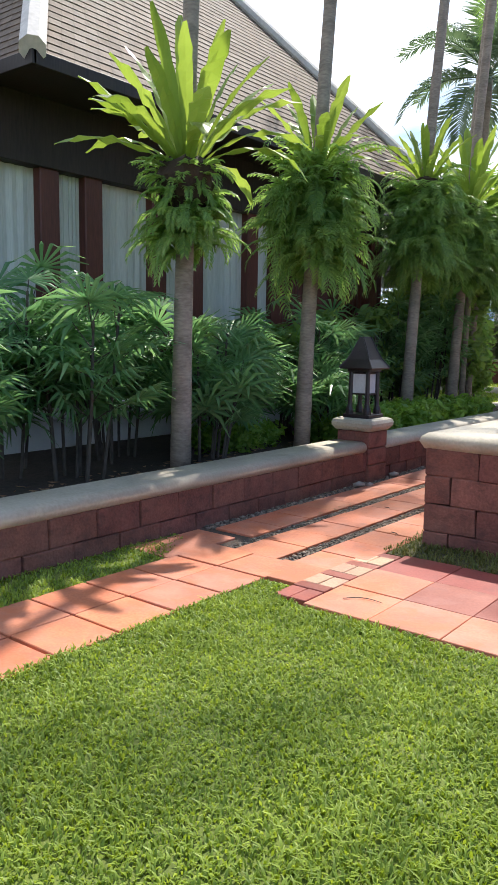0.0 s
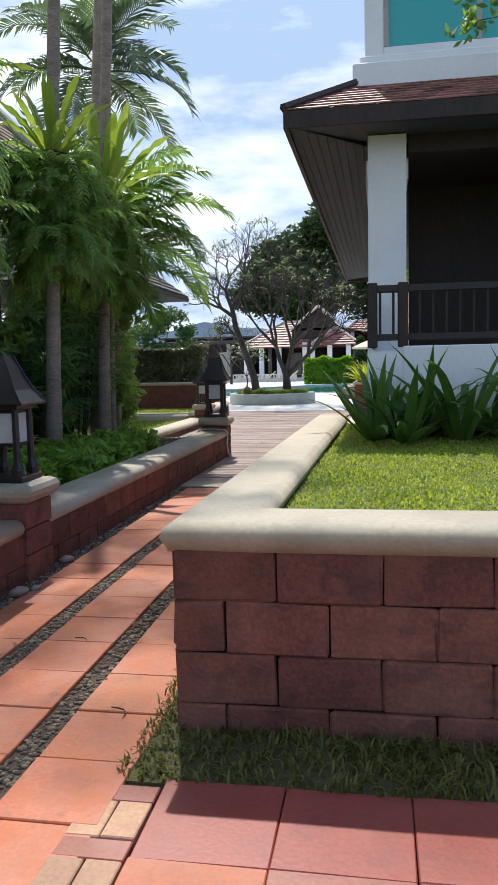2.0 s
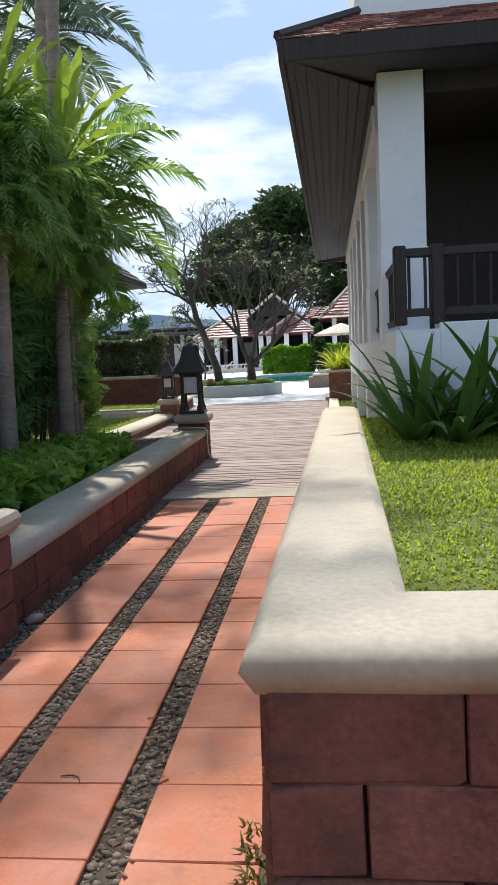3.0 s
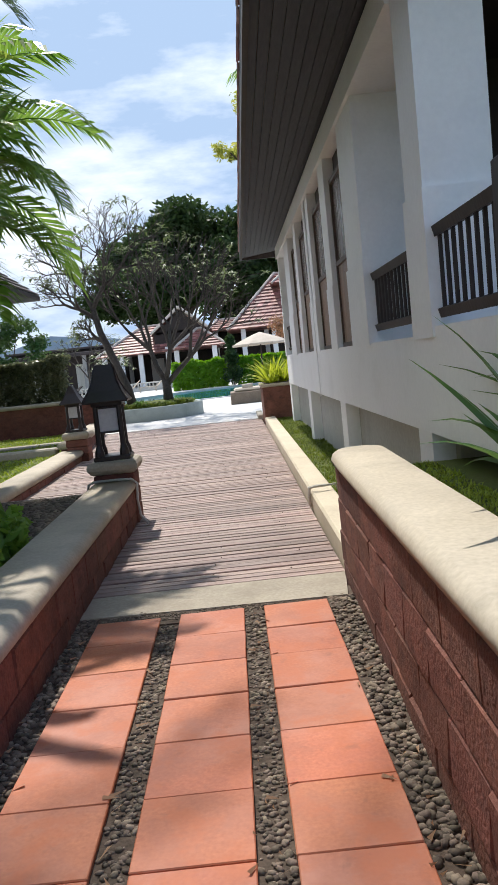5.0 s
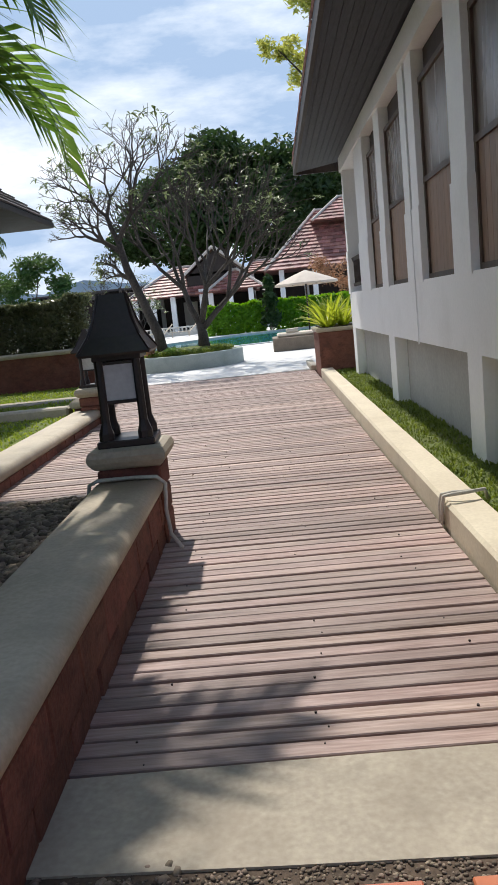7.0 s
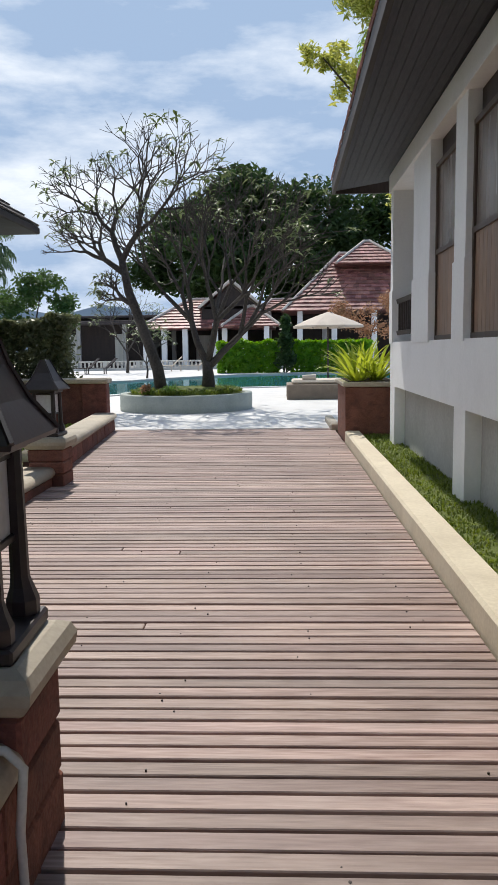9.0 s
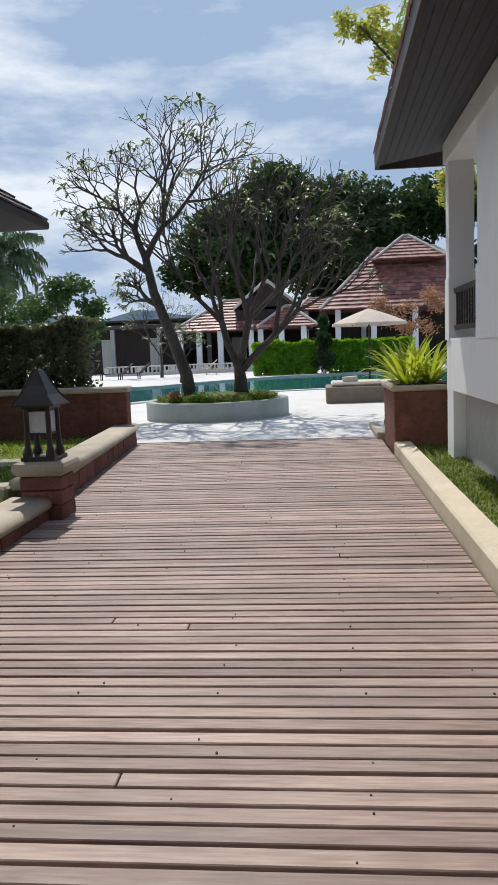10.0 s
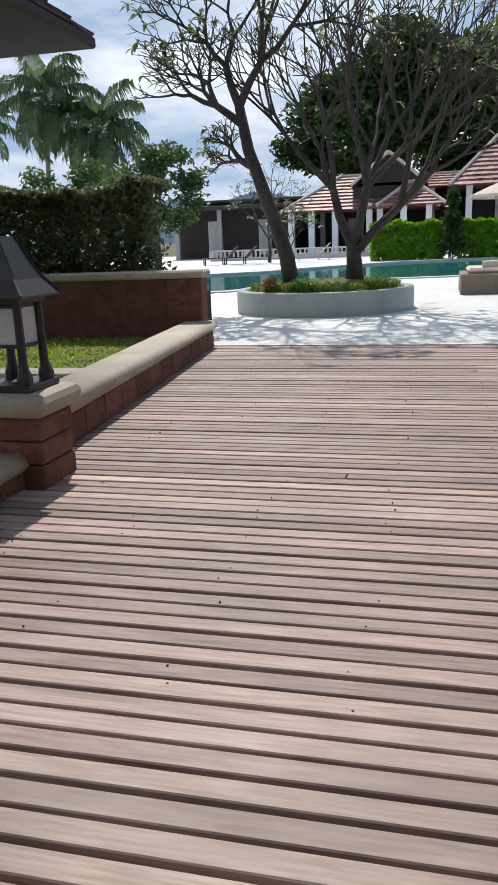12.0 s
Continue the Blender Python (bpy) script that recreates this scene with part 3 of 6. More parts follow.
def building():
    b = thing("white_building", (0, 0, 0), "two-storey white building with dark wide eaves and wooden windows", "building", "", "structure")
    # levels at its front end; the base course climbs gently with the ground
    lo, sill, top, fsill = 0.93, 1.555, 3.79, 1.66
    y0, y1 = 10.45, 24.15

    def fx(y):
        return face_x(y)

    def wallbox(mesh, ya, yb, za, zb, out=0.0, deep=0.3, c=0.006):
        xa, xb = fx(ya) - out, fx(yb) - out
        mesh.add([(xa, ya, za), (xa + deep, ya, za), (xb + deep, yb, za), (xb, yb, za),
                  (xa, ya, zb), (xa + deep, ya, zb), (xb + deep, yb, zb), (xb, yb, zb)],
                 [(0, 3, 2, 1), (4, 5, 6, 7), (0, 1, 5, 4), (1, 2, 6, 5), (2, 3, 7, 6), (3, 0, 4, 7)])

    band = Mesh()
    wallbox(band, 12.19, y1, lo, sill, 0.0, 0.35)
    wallbox(band, y0, 12.19, lo, 1.60, 0.0, 0.35)
    part("wall_band", band, PLASTER, b)
    front = Mesh()
    front.box(fx(y0) + 0.35, 9, y0, y0 + 0.3, 0.0, fsill - 0.01, 0.01)
    part("front_wall", front, PLASTER, b)
    floor_ = Mesh()
    floor_.box(fx(y0) + 0.3, 9, y0 + 0.28, 26, 1.40, 1.50)
    part("veranda_floor", floor_, GREYWALL, b)
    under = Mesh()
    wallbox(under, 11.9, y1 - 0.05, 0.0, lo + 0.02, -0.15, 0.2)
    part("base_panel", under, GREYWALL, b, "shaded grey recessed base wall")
    for ya, yb in ((12.0, 12.35), (15.75, 16.16), (19.61, 20.05), (23.72, 24.14)):
        p = Mesh()
        wallbox(p, ya, yb, 0.0, lo + 0.01, -0.003, 0.2)
        part("base_pilaster", p, PLASTER, b)
    # columns and posts above the sill
    for ya, yb, deep, rise in ((11.75, 12.19, 0.43, 0.86), (13.86, 14.73, 0.42, 0.72), (21.3, 22.29, 0.40, 0.72), (23.93, 24.14, 0.30, 0.72)):
        p = Mesh()
        wallbox(p, ya, yb, sill - 0.02, top + (0.26 if ya < 12 else 0.0), 0.004, deep)
        wallbox(p, ya - 0.03, yb + 0.03, sill - 0.02, sill + rise, 0.016, deep + 0.02)
        part("column", p, PLASTER, b)
    for ya, yb in ((15.88, 16.37), (17.66, 17.98), (18.05, 18.38), (19.72, 20.15)):
        p = Mesh()
        wallbox(p, ya, yb, sill - 0.02, top, 0.0, 0.22)
        wallbox(p, ya - 0.015, yb + 0.02, sill - 0.02, sill + 0.70, 0.01, 0.2)
        part("post", p, PLASTER, b)
    beam = Mesh()
    wallbox(beam, 12.2, y1 - 0.005, top - 0.14, top + 0.10, 0.035, 0.50)
    part("head_beam", beam, PLASTER, b)
    fb = Mesh()
    fb.box(fx(12) + 0.45, 9, 11.85, 12.1, 3.86, 4.10, 0.01)
    part("front_beam", fb, DARKWOOD, b)
    # shuttered windows
    for a, z in ((14.73, 15.88), (16.37, 17.66), (18.38, 19.72), (20.15, 21.30)):
        w = thing("window", (0, 0, 0), "", "", "")
        w.parent = b
        zs, zt = sill, 3.40
        for za, zb in ((zs, zs + 0.05), (zs + 0.90, zs + 0.95), (zt - 0.05, zt)):
            fr = Mesh()
            wallbox(fr, a, z, za, zb, -0.055, 0.05)
            part("window_rail", fr, WINDOWFRAME, w)
        for ya in (a, z - 0.05):
            fr = Mesh()
            wallbox(fr, ya, ya + 0.05, zs, zt, -0.057, 0.05)
            part("window_stile", fr, WINDOWFRAME, w)
        n = max(4, int((z - a - 0.10) / 0.12))
        for k in range(n):
            ya, yb = a + 0.05 + (z - a - 0.10) * k / n, a + 0.05 + (z - a - 0.10) * (k + 1) / n - 0.005
            lo_p = Mesh()
            wallbox(lo_p, ya, yb, zs + 0.05, zs + 0.90, -0.075, 0.03)
            part("board", lo_p, WINDOWWOOD, w)
        mid_p = Mesh()
        wallbox(mid_p, a + 0.05, z - 0.05, zs + 0.95, zt - 0.05, -0.08, 0.03)
        part("screen_panel", mid_p, SCREEN, w)
        # dark panel standing for the shadow across the window's top
        tr = Mesh()
        wallbox(tr, a, z, zt, top - 0.13, -0.12, 0.03)
        part("transom", tr, DARKWOOD, w, "dark window top with shadow put into its colour")
    # veranda railings: side bays, then the front
    def rail(path, zb, zt, n, axis):
        r = thing("railing", (0, 0, 0), "", "", "")
        r.parent = b
        t = Mesh()
        (xa, ya), (xb, yb) = path
        t.tube([(xa, ya, zt), (xb, yb, zt)], 0.045, 4)
        part("handrail", t, DARKWOOD, r)
        t = Mesh()
        t.tube([(xa, ya, zb), (xb, yb, zb)], 0.04, 4)
        part("bottom_rail", t, DARKWOOD, r)
        for k in range(n):
            f = (k + 0.5) / n
            x, y = xa + (xb - xa) * f, ya + (yb - ya) * f
            t = Mesh()
            t.tube([(x, y, zb), (x, y, zt)], 0.014, 5, False)
            part("baluster", t, DARKWOOD, r)

    rail(((fx(13) + 0.08, 12.19), (fx(13.7) + 0.08, 13.86)), sill + 0.13, sill + 0.57, 13, 1)
    rail(((fx(23) + 0.08, 22.29), (fx(24) + 0.08, 23.93)), sill + 0.13, sill + 0.57, 11, 1)
    rail(((fx(11) + 0.06, 10.55), (fx(11.7) + 0.06, 11.75)), 1.68, 2.16, 9, 1)
    rail(((fx(11) + 0.06, 10.55), (4.0, 10.55)), fsill + 0.08, fsill + 0.56, 44, 0)
    rp = Mesh()
    for px in (0.0, 0.30):
        rp.box(fx(10.6) + px, fx(10.6) + px + 0.10, 10.49, 10.61, fsill - 0.02, fsill + 0.62, 0.01)
    part("rail_post", rp, DARKWOOD, b)
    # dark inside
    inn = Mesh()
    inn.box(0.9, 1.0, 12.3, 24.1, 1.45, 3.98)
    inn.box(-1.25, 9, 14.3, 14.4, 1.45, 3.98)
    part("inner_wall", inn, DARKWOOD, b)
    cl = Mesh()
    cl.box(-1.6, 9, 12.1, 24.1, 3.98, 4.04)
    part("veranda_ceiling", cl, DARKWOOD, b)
    # eaves: soffit, fascia and tiled skirt roof
    ex, ey, ez, fy = -2.70, 11.20, 4.10, 24.85
    dx, dz = 0.10, 0.24
    n = 9
    for k in range(n):
        so = Mesh()
        f0, f1 = k / n, (k + 0.94) / n
        q = []
        for f in (f0, f1):
            q += [(ex + 0.03 + 0.92 * f, ey + 0.03 + 0.9 * f, ez - 0.03 - 0.06 * f), (ex + dx + 0.03 + 0.84 * f, fy - 0.03 - 0.4 * f, ez - dz - 0.03 + 0.06 * f)]
        so.add([q[0], q[1], q[3], q[2]] + [(x, y, z + 0.02) for x, y, z in (q[0], q[1], q[3], q[2])], [(0, 1, 2, 3), (7, 6, 5, 4), (0, 4, 5, 1), (2, 6, 7, 3)])
        part("soffit_board", so, SOFFIT, b)
    so2 = Mesh()
    so2.box(ex + 0.05, 9, ey + 0.04, 12.0, ez - 0.035, ez - 0.01)
    part("front_soffit", so2, SOFFIT, b)
    fa = Mesh()
    fa.add([(ex, ey, ez - 0.07), (ex + 0.05, ey, ez - 0.07), (ex + dx + 0.05, fy, ez - dz - 0.07), (ex + dx, fy, ez - dz - 0.07), (ex, ey, ez + 0.12), (ex + 0.05, ey, ez + 0.12), (ex + dx + 0.05, fy, ez - dz + 0.12), (ex + dx, fy, ez - dz + 0.12)],
           [(0, 3, 2, 1), (4, 5, 6, 7), (0, 1, 5, 4), (1, 2, 6, 5), (2, 3, 7, 6), (3, 0, 4, 7)])
    fa.box(ex + 0.05, 9, ey, ey + 0.05, ez - 0.07, ez + 0.12, 0.006)
    fa.add([(ex + dx + 0.05, fy - 0.05, ez - dz - 0.07), (ex + dx + 1.3, fy - 0.05, ez - dz - 0.07), (ex + dx + 1.3, fy, ez - dz - 0.07), (ex + dx + 0.05, fy, ez - dz - 0.07),
            (ex + dx + 0.05, fy - 0.05, ez - dz + 0.12), (ex + dx + 1.3, fy - 0.05, ez - dz + 0.12), (ex + dx + 1.3, fy, ez - dz + 0.12), (ex + dx + 0.05, fy, ez - dz + 0.12)],
           [(0, 3, 2, 1), (4, 5, 6, 7), (0, 1, 5, 4), (1, 2, 6, 5), (2, 3, 7, 6), (3, 0, 4, 7)])
    part("fascia", fa, DARKWOOD, b)
    roof = Mesh()
    courses(roof, Vector((ex, ey, ez + 0.12)), Vector((9, ey, ez + 0.12)), Vector((-1.95, 12.1, 4.72)), Vector((9, 12.1, 4.72)), 8, 0.24, 0.016)
    courses(roof, Vector((ex + dx, fy, ez - dz + 0.12)), Vector((ex, ey, ez + 0.12)), Vector((-1.95 + dx, fy - 0.8, 4.72)), Vector((-1.95, 12.1, 4.72)), 8, 0.26)
    part("skirt_roof", roof, ROOFRED, b, "dark red tiled skirt roof")
    hip = Mesh()
    hip.tube([(ex, ey, ez + 0.15), (-1.95, 12.1, 4.76)], 0.05, 6)
    part("hip_ridge", hip, ROOFDARK, b)
    # upper storey
    up = Mesh()
    up.box(-1.98, 9, 12.08, 24, 4.62, 4.98, 0.02)
    up.box(-1.90, 9, 12.16, 24, 4.98, 5.08, 0.02)
    up.box(-1.84, -1.62, 12.2, 24, 5.08, 7.0, 0.01)
    up.box(-1.62, 9, 12.22, 24, 5.08, 5.18, 0.01)
    up.box(-1.62, 9, 12.42, 24, 6.9, 7.2, 0.01)
    part("upper_wall", up, PLASTER, b)
    uf = Mesh()
    uf.box(-1.62, -1.56, 12.22, 12.32, 5.18, 6.9, 0.005)
    for k in range(4):
        uf.box(-0.56 + 1.05 * k, -0.50 + 1.05 * k, 12.22, 12.32, 5.18, 6.9, 0.005)
    part("upper_window_frame", uf, GREYWALL, b)
    for k in range(4):
        ug = Mesh()
        ug.box(-1.56 + 1.05 * k, -0.56 + 1.05 * k, 12.26, 12.28, 5.18, 6.9)
        part("upper_pane", ug, TEALGLASS, b, "turquoise tinted window pane")
    # thin pipe down the face
    pi = Mesh()
    pi.tube([(fx(18) - 0.012, 18.015, lo - 0.02), (fx(18) - 0.012, 18.015, top - 0.15)], 0.007, 6)
    part("pipe", pi, PLASTER, b)
    return b


def courses(mesh, a, b, d, c, n, tile, lift=0.03):
    """Overlapping roof tiles from the eave a-b up to the top d-c, in n courses of tiles about as wide as tile."""
    up = (b - a).cross(d - a).normalized()
    if up.z < 0:
        up = -up
    mesh.add([a - up * 0.004, b - up * 0.004, c - up * 0.004, d - up * 0.004], [(0, 1, 2, 3)])
    for k in range(n):
        l0, r0 = a.lerp(d, k / n), b.lerp(c, k / n)
        l1, r1 = a.lerp(d, min(1, (k + 1.12) / n)), b.lerp(c, min(1, (k + 1.12) / n))
        m = max(1, int((r0 - l0).length / tile))
        for i in range(m):
            f0, f1 = i / m, (i + 0.97) / m
            j = up * RND.uniform(0, lift * 0.35)
            p0, p1, p2, p3 = l0.lerp(r0, f0) + up * lift + j, l0.lerp(r0, f1) + up * lift + j, l1.lerp(r1, f1) + j * 0.2, l1.lerp(r1, f0) + j * 0.2
            q0, q1 = p0 - up * lift * 0.9, p1 - up * lift * 0.9
            mesh.add([p0, p1, p2, p3, q0, q1], [(0, 1, 2, 3), (4, 5, 1, 0)])


building()

# ---- paving pieces ----
paving = thing("path_paving", (-3.2, 8.0, 0), "terracotta paving path laid in three strips", "paving", "", "structure")


def slab(w, d, h, c, name, mat, jitter=0.0):
    s = Mesh()
    s.box(-w / 2, w / 2, -d / 2, d / 2, -h, 0.0, c)
    return s.data(name, mat)


TILE = slab(0.397, 0.396, 0.05, 0.004, "tile", TERRACOTTA)


def lay(data, x, y, z=0.008, name="tile", turn=0.0):
    t = piece(name, data, paving, pose(x + 3.2, y - 8.0, z + RND.uniform(-0.003, 0.003), RND.uniform(-0.35, 0.35), RND.uniform(-0.35, 0.35), turn + RND.uniform(-0.5, 0.5)))
    return t


for k in range(18):
    y = 11.715 - 0.2 - 0.4 * k
    s = Mesh()
    s.box(-0.196, 0.196, -0.1975, 0.1975, -0.05, 0.0, 0.004)
    row_tile = s.data("tile", TERRACOTTA)
    for x in (-3.825, -3.31, -2.795):
        if y < 4.75 and x < -3.8:
            continue
        lay(row_tile, x, y)
for k in range(45):
    y = 4.36 - 0.415 * k - 0.03
    for j, x in enumerate((-3.52, -3.115)):
        lay(TILE, x, y)
for y in (4.56, 4.20):
    lay(TILE, -3.90, y + 0.03)
lay(TILE, -2.86, 4.36)
BIG = slab(0.4315, 0.4425, 0.05, 0.004, "tile", TERRACOTTA_RED)
BIGD = slab(0.4315, 0.4425, 0.05, 0.004, "tile", DARKTILE)
BIGO = slab(0.4315, 0.4425, 0.05, 0.004, "tile", TERRACOTTA)
for r, y in enumerate((4.115, 4.56, 5.005)):
    for k in range(28):
        lay(BIGD if r == 2 else BIG if r == 1 and RND.random() < 0.85 else BIGO, -2.232 + 0.435 * k, y)
SMALL = slab(0.114, 0.2, 0.05, 0.004, "brick", TANBRICK)
SMALLR = slab(0.114, 0.2, 0.05, 0.004, "brick", TERRACOTTA_RED)
SMALLB = slab(0.235, 0.1, 0.05, 0.004, "brick", TERRACOTTA_RED)
y = 3.93
for k in range(4):
    for x in (-2.634, -2.514):
        lay(SMALLR if k == 0 else SMALL, x, y + 0.1, 0.008, "brick")
    lay(SMALLB, -2.574, y + 0.256, 0.008, "brick")
    y += 0.312

# deck boards
deck = thing("deck", (-4, 20, 0), "weathered grey-brown timber deck of narrow boards", "deck", "", "structure")
# underlay whose near-black colour stands for shade between the boards
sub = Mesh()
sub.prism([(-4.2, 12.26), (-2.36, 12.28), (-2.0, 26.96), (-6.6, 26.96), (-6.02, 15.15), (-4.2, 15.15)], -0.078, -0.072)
structure("deck_underlay", sub, GAPSHADE, "ground below the deck boards, coloured near-black as gap shade", "ground")
PITCH = 0.1005


def board(x0, x1, y, w, h):
    """One board across the deck."""
    s = Mesh()
    s.box(-(x1 - x0) / 2, (x1 - x0) / 2, -w / 2, w / 2, -0.045, 0, 0.004)
    mid = (x0 + x1) / 2
    ob = piece("plank", s.data("plank", DECK), deck, pose(mid + 4, y - 20, h, RND.uniform(-0.4, 0.4), 0, RND.uniform(-0.06, 0.06)))
    return ob


y = 12.325
while y < 26.93:
    right = curb_x(y) - 0.012 if y < 24.98 else -2.41 if y < 26.6 else -2.22
    if y < 15.21:
        left = -4.20
    elif y < 21.12:
        left = -5.985
    elif y < 21.55:
        left = -5.83
    else:
        left = -6.10 - 0.0778 * (y - 21.5)
    cuts = [left]
    if right - left > 2.5 and RND.random() < 0.07:
        cuts.append(RND.choice((-4.62, -4.17, -3.3)))
    cuts.append(right)
    hgt = RND.uniform(-0.004, 0.003)
    for a, b2 in zip(cuts, cuts[1:]):
        board(a + 0.003, b2 - 0.003, y, PITCH - 0.017 + RND.uniform(-0.004, 0.002), 0.006 + hgt)
    y += PITCH
nails = Mesh()
y = 12.325
while y < 26:
    left = -4.2 if y < 15.3 else -5.8
    for x in (-2.7, -3.3, -3.9, -4.5, -5.1, -5.6):
        if x > left + 0.1 and RND.random() < 0.33:
            xx, yy = x + RND.uniform(-0.06, 0.06), y + RND.choice((-0.02, 0.02))
            nails.tube([(xx, yy, 0.0), (xx, yy, 0.0098)], RND.uniform(0.003, 0.0055), 6)
    y += PITCH
nl = part("deck_nails", nails, DARKWOOD, deck)
nl.matrix_basis = pose(4, -20, 0)
nl["kind"] = "stuff"

# laterite blocks
BLOCKS = []
for k in range(5):
    s = Mesh()
    s.box(-0.205, 0.205, -0.045, 0.045, -0.1065, 0.1065, 0.009)
    rr = random.Random(k)
    s.v = [(x + rr.uniform(-0.006, 0.006), yy + rr.uniform(-0.006, 0.006), z + rr.uniform(-0.005, 0.005)) for x, yy, z in s.v]
    BLOCKS.append(s.data("block", LATERITE))


def block_wall(parent, start, along, length, heights, first):
    """Running-bond blocks set on a wall's face, from start along a direction."""
    ang = math.degrees(math.atan2(along[1], along[0]))
    for r, z in enumerate(heights):
        s = -0.21 * ((r + first) % 2)
        while s < length:
            a, b2 = max(0, s), min(length, s + 0.418)
            if b2 - a > 0.06:
                mid = (a + b2) / 2
                p = piece("block", BLOCKS[RND.randrange(5)], parent, pose(start[0] + along[0] * mid, start[1] + along[1] * mid, z, RND.uniform(-0.8, 0.8), 0, ang + RND.uniform(-0.5, 0.5)) @ Matrix.Diagonal(((b2 - a - 0.004) / 0.41, 1, 1, 1)))
            s += 0.42


block_wall(wall_planter, (-2.515, 5.665), (1, 0), 6.0, (0.0, 0.218, 0.436, 0.652), 1)
block_wall(wall_planter, (-2.372, 12.19), (-0.0185, -1), 6.5, (0.0, 0.218, 0.436, 0.652), 0)
block_wall(wall_left, (-4.195, 14.9), (0, -1), 17.0, (0.02, 0.232), 0)
block_wall(wall_far, (-6.545, 26.95), (0.0775, -0.997), 5.4, (0.11,), 0)
block_wall(wall_mid, (-6.00, 21.3), (0, -1), 6.0, (-0.008,), 0)

# ---- stuff on the ground: grass and pebbles ----


def inside(p, poly):
    x, y, hit = p[0], p[1], False
    for (x0, y0), (x1, y1) in zip(poly, poly[1:] + poly[:1]):
        if (y0 > y) != (y1 > y) and x < (x1 - x0) * (y - y0) / (y1 - y0) + x0:
            hit = not hit
    return hit


def stuff(name, me, label, category):
    ob = new(name, me)
    return tagged(ob, label, category, "", "stuff")


def grass(poly, z, per_m2, tall, label, seed, wide=0.0045, mat=None):
    rng = np.random.RandomState(seed)
    xs, ys = [p[0] for p in poly], [p[1] for p in poly]
    n = int((max(xs) - min(xs)) * (max(ys) - min(ys)) * per_m2)
    p = np.stack([rng.uniform(min(xs), max(xs), n), rng.uniform(min(ys), max(ys), n)], 1)
    x, y = p[:, 0], p[:, 1]
    keep = np.zeros(n, bool)
    for (x0, y0), (x1, y1) in zip(poly, poly[1:] + poly[:1]):
        if y0 != y1:
            keep ^= ((y0 > y) != (y1 > y)) & (x < (x1 - x0) * (y - y0) / (y1 - y0) + x0)
    p = p[keep]
    n = len(p)
    # thin and thick patches
    patch = 0.5 + 0.5 * np.sin(p[:, 0] * 3.1 + 2 * np.sin(p[:, 1] * 2.3)) * np.sin(p[:, 1] * 4.1 + p[:, 0])
    h = tall * rng.uniform(0.4, 1.15, n) * (0.62 + 0.6 * patch)
    a, lean = rng.uniform(0, 2 * np.pi, n), rng.uniform(0.3, 1.25, n)
    w = wide * rng.uniform(0.7, 1.4, n)
    d = np.stack([np.cos(a), np.sin(a)], 1)
    s = np.stack([-np.sin(a), np.cos(a)], 1)
    v = np.zeros((n, 5, 3))
    v[:, 0, :2], v[:, 1, :2] = p - s * w[:, None], p + s * w[:, None]
    m1 = p + d * (h * lean * 0.35)[:, None]
    v[:, 2, :2], v[:, 3, :2] = m1 + s * w[:, None] * 0.85, m1 - s * w[:, None] * 0.85
    v[:, 2, 2] = v[:, 3, 2] = h * 0.6
    v[:, 4, :2] = p + d * (h * lean)[:, None]
    v[:, 4, 2] = h * (1.0 - 0.35 * lean / 1.25)
    v[:, :, 2] += z - 0.004
    me = bpy.data.meshes.new("grass")
    base = np.arange(n) * 5
    me.vertices.add(n * 5)
    me.vertices.foreach_set("co", v.ravel())
    loops = np.stack([base, base + 1, base + 2, base + 3, base + 3, base + 2, base + 4], 1).ravel()
    me.loops.add(n * 7)
    me.loops.foreach_set("vertex_index", loops.astype(np.int32))
    me.polygons.add(n * 2)
    st = np.stack([np.arange(n) * 7, np.arange(n) * 7 + 4], 1).ravel()
    me.polygons.foreach_set("loop_start", st.astype(np.int32))
    me.update(calc_edges=True)
    me.validate()
    me.materials.append(mat or GRASSBLADE)
    return stuff("grass", me, label, "grass")


grass([(-3.0, 0.3), (2.4, 0.3), (2.4, 3.84), (-2.40, 3.84), (-2.67, 3.92), (-2.69, 4.11), (-2.9, 4.09)], 0.0, 7600, 0.042, "short bright green broad-bladed lawn grass", 1, 0.0046)
grass([(-3.0, -6), (3.5, -6), (3.5, 0.3), (-3.0, 0.3)], 0.0, 500, 0.05, "short bright green lawn grass", 2, 0.007)
grass([(-4.16, 0.5), (-3.70, 0.5), (-3.72, 4.0), (-4.0, 4.5), (-4.16, 4.55)], 0.0, 3200, 0.045, "grass verge beside the low wall", 3)
grass([(-2.64, 5.215), (3.5, 5.215), (3.5, 5.62), (-2.52, 5.62), (-2.58, 6.3), (-2.66, 6.3)], 0.0, 2600, 0.065, "thin shaded grass at the wall's foot", 4, 0.005, DRYSHADEGRASS)
grass([(-2.17, 5.99), (3.5, 5.99), (3.5, 10.5), (-2.09, 10.5)], PLANT_Z, 3000, 0.036, "sunlit grass of the raised lawn", 5, 0.0045, RAISEDGRASS)
grass([(-2.09, 10.5), (-1.83, 10.5), (-1.83, 11.85), (-2.06, 11.85)], PLANT_Z, 3000, 0.036, "sunlit grass beside the veranda", 9, 0.0045, RAISEDGRASS)
grass([(curb_x(12) + 0.25, 12.0), (-1.5, 12.0), (-1.2, 26.3), (curb_x(26) + 0.25, 26.3)], 0.10, 1500, 0.055, "short grass strip along the building", 6, 0.006, STRIPGRASS)
grass([(-12, 16.1), (-6.25, 16.1), (-6.30, 21.5), (-6.85, 26.9), (-12, 26.9)], 0.12, 420, 0.06, "small sunlit lawn grass", 8, 0.010)

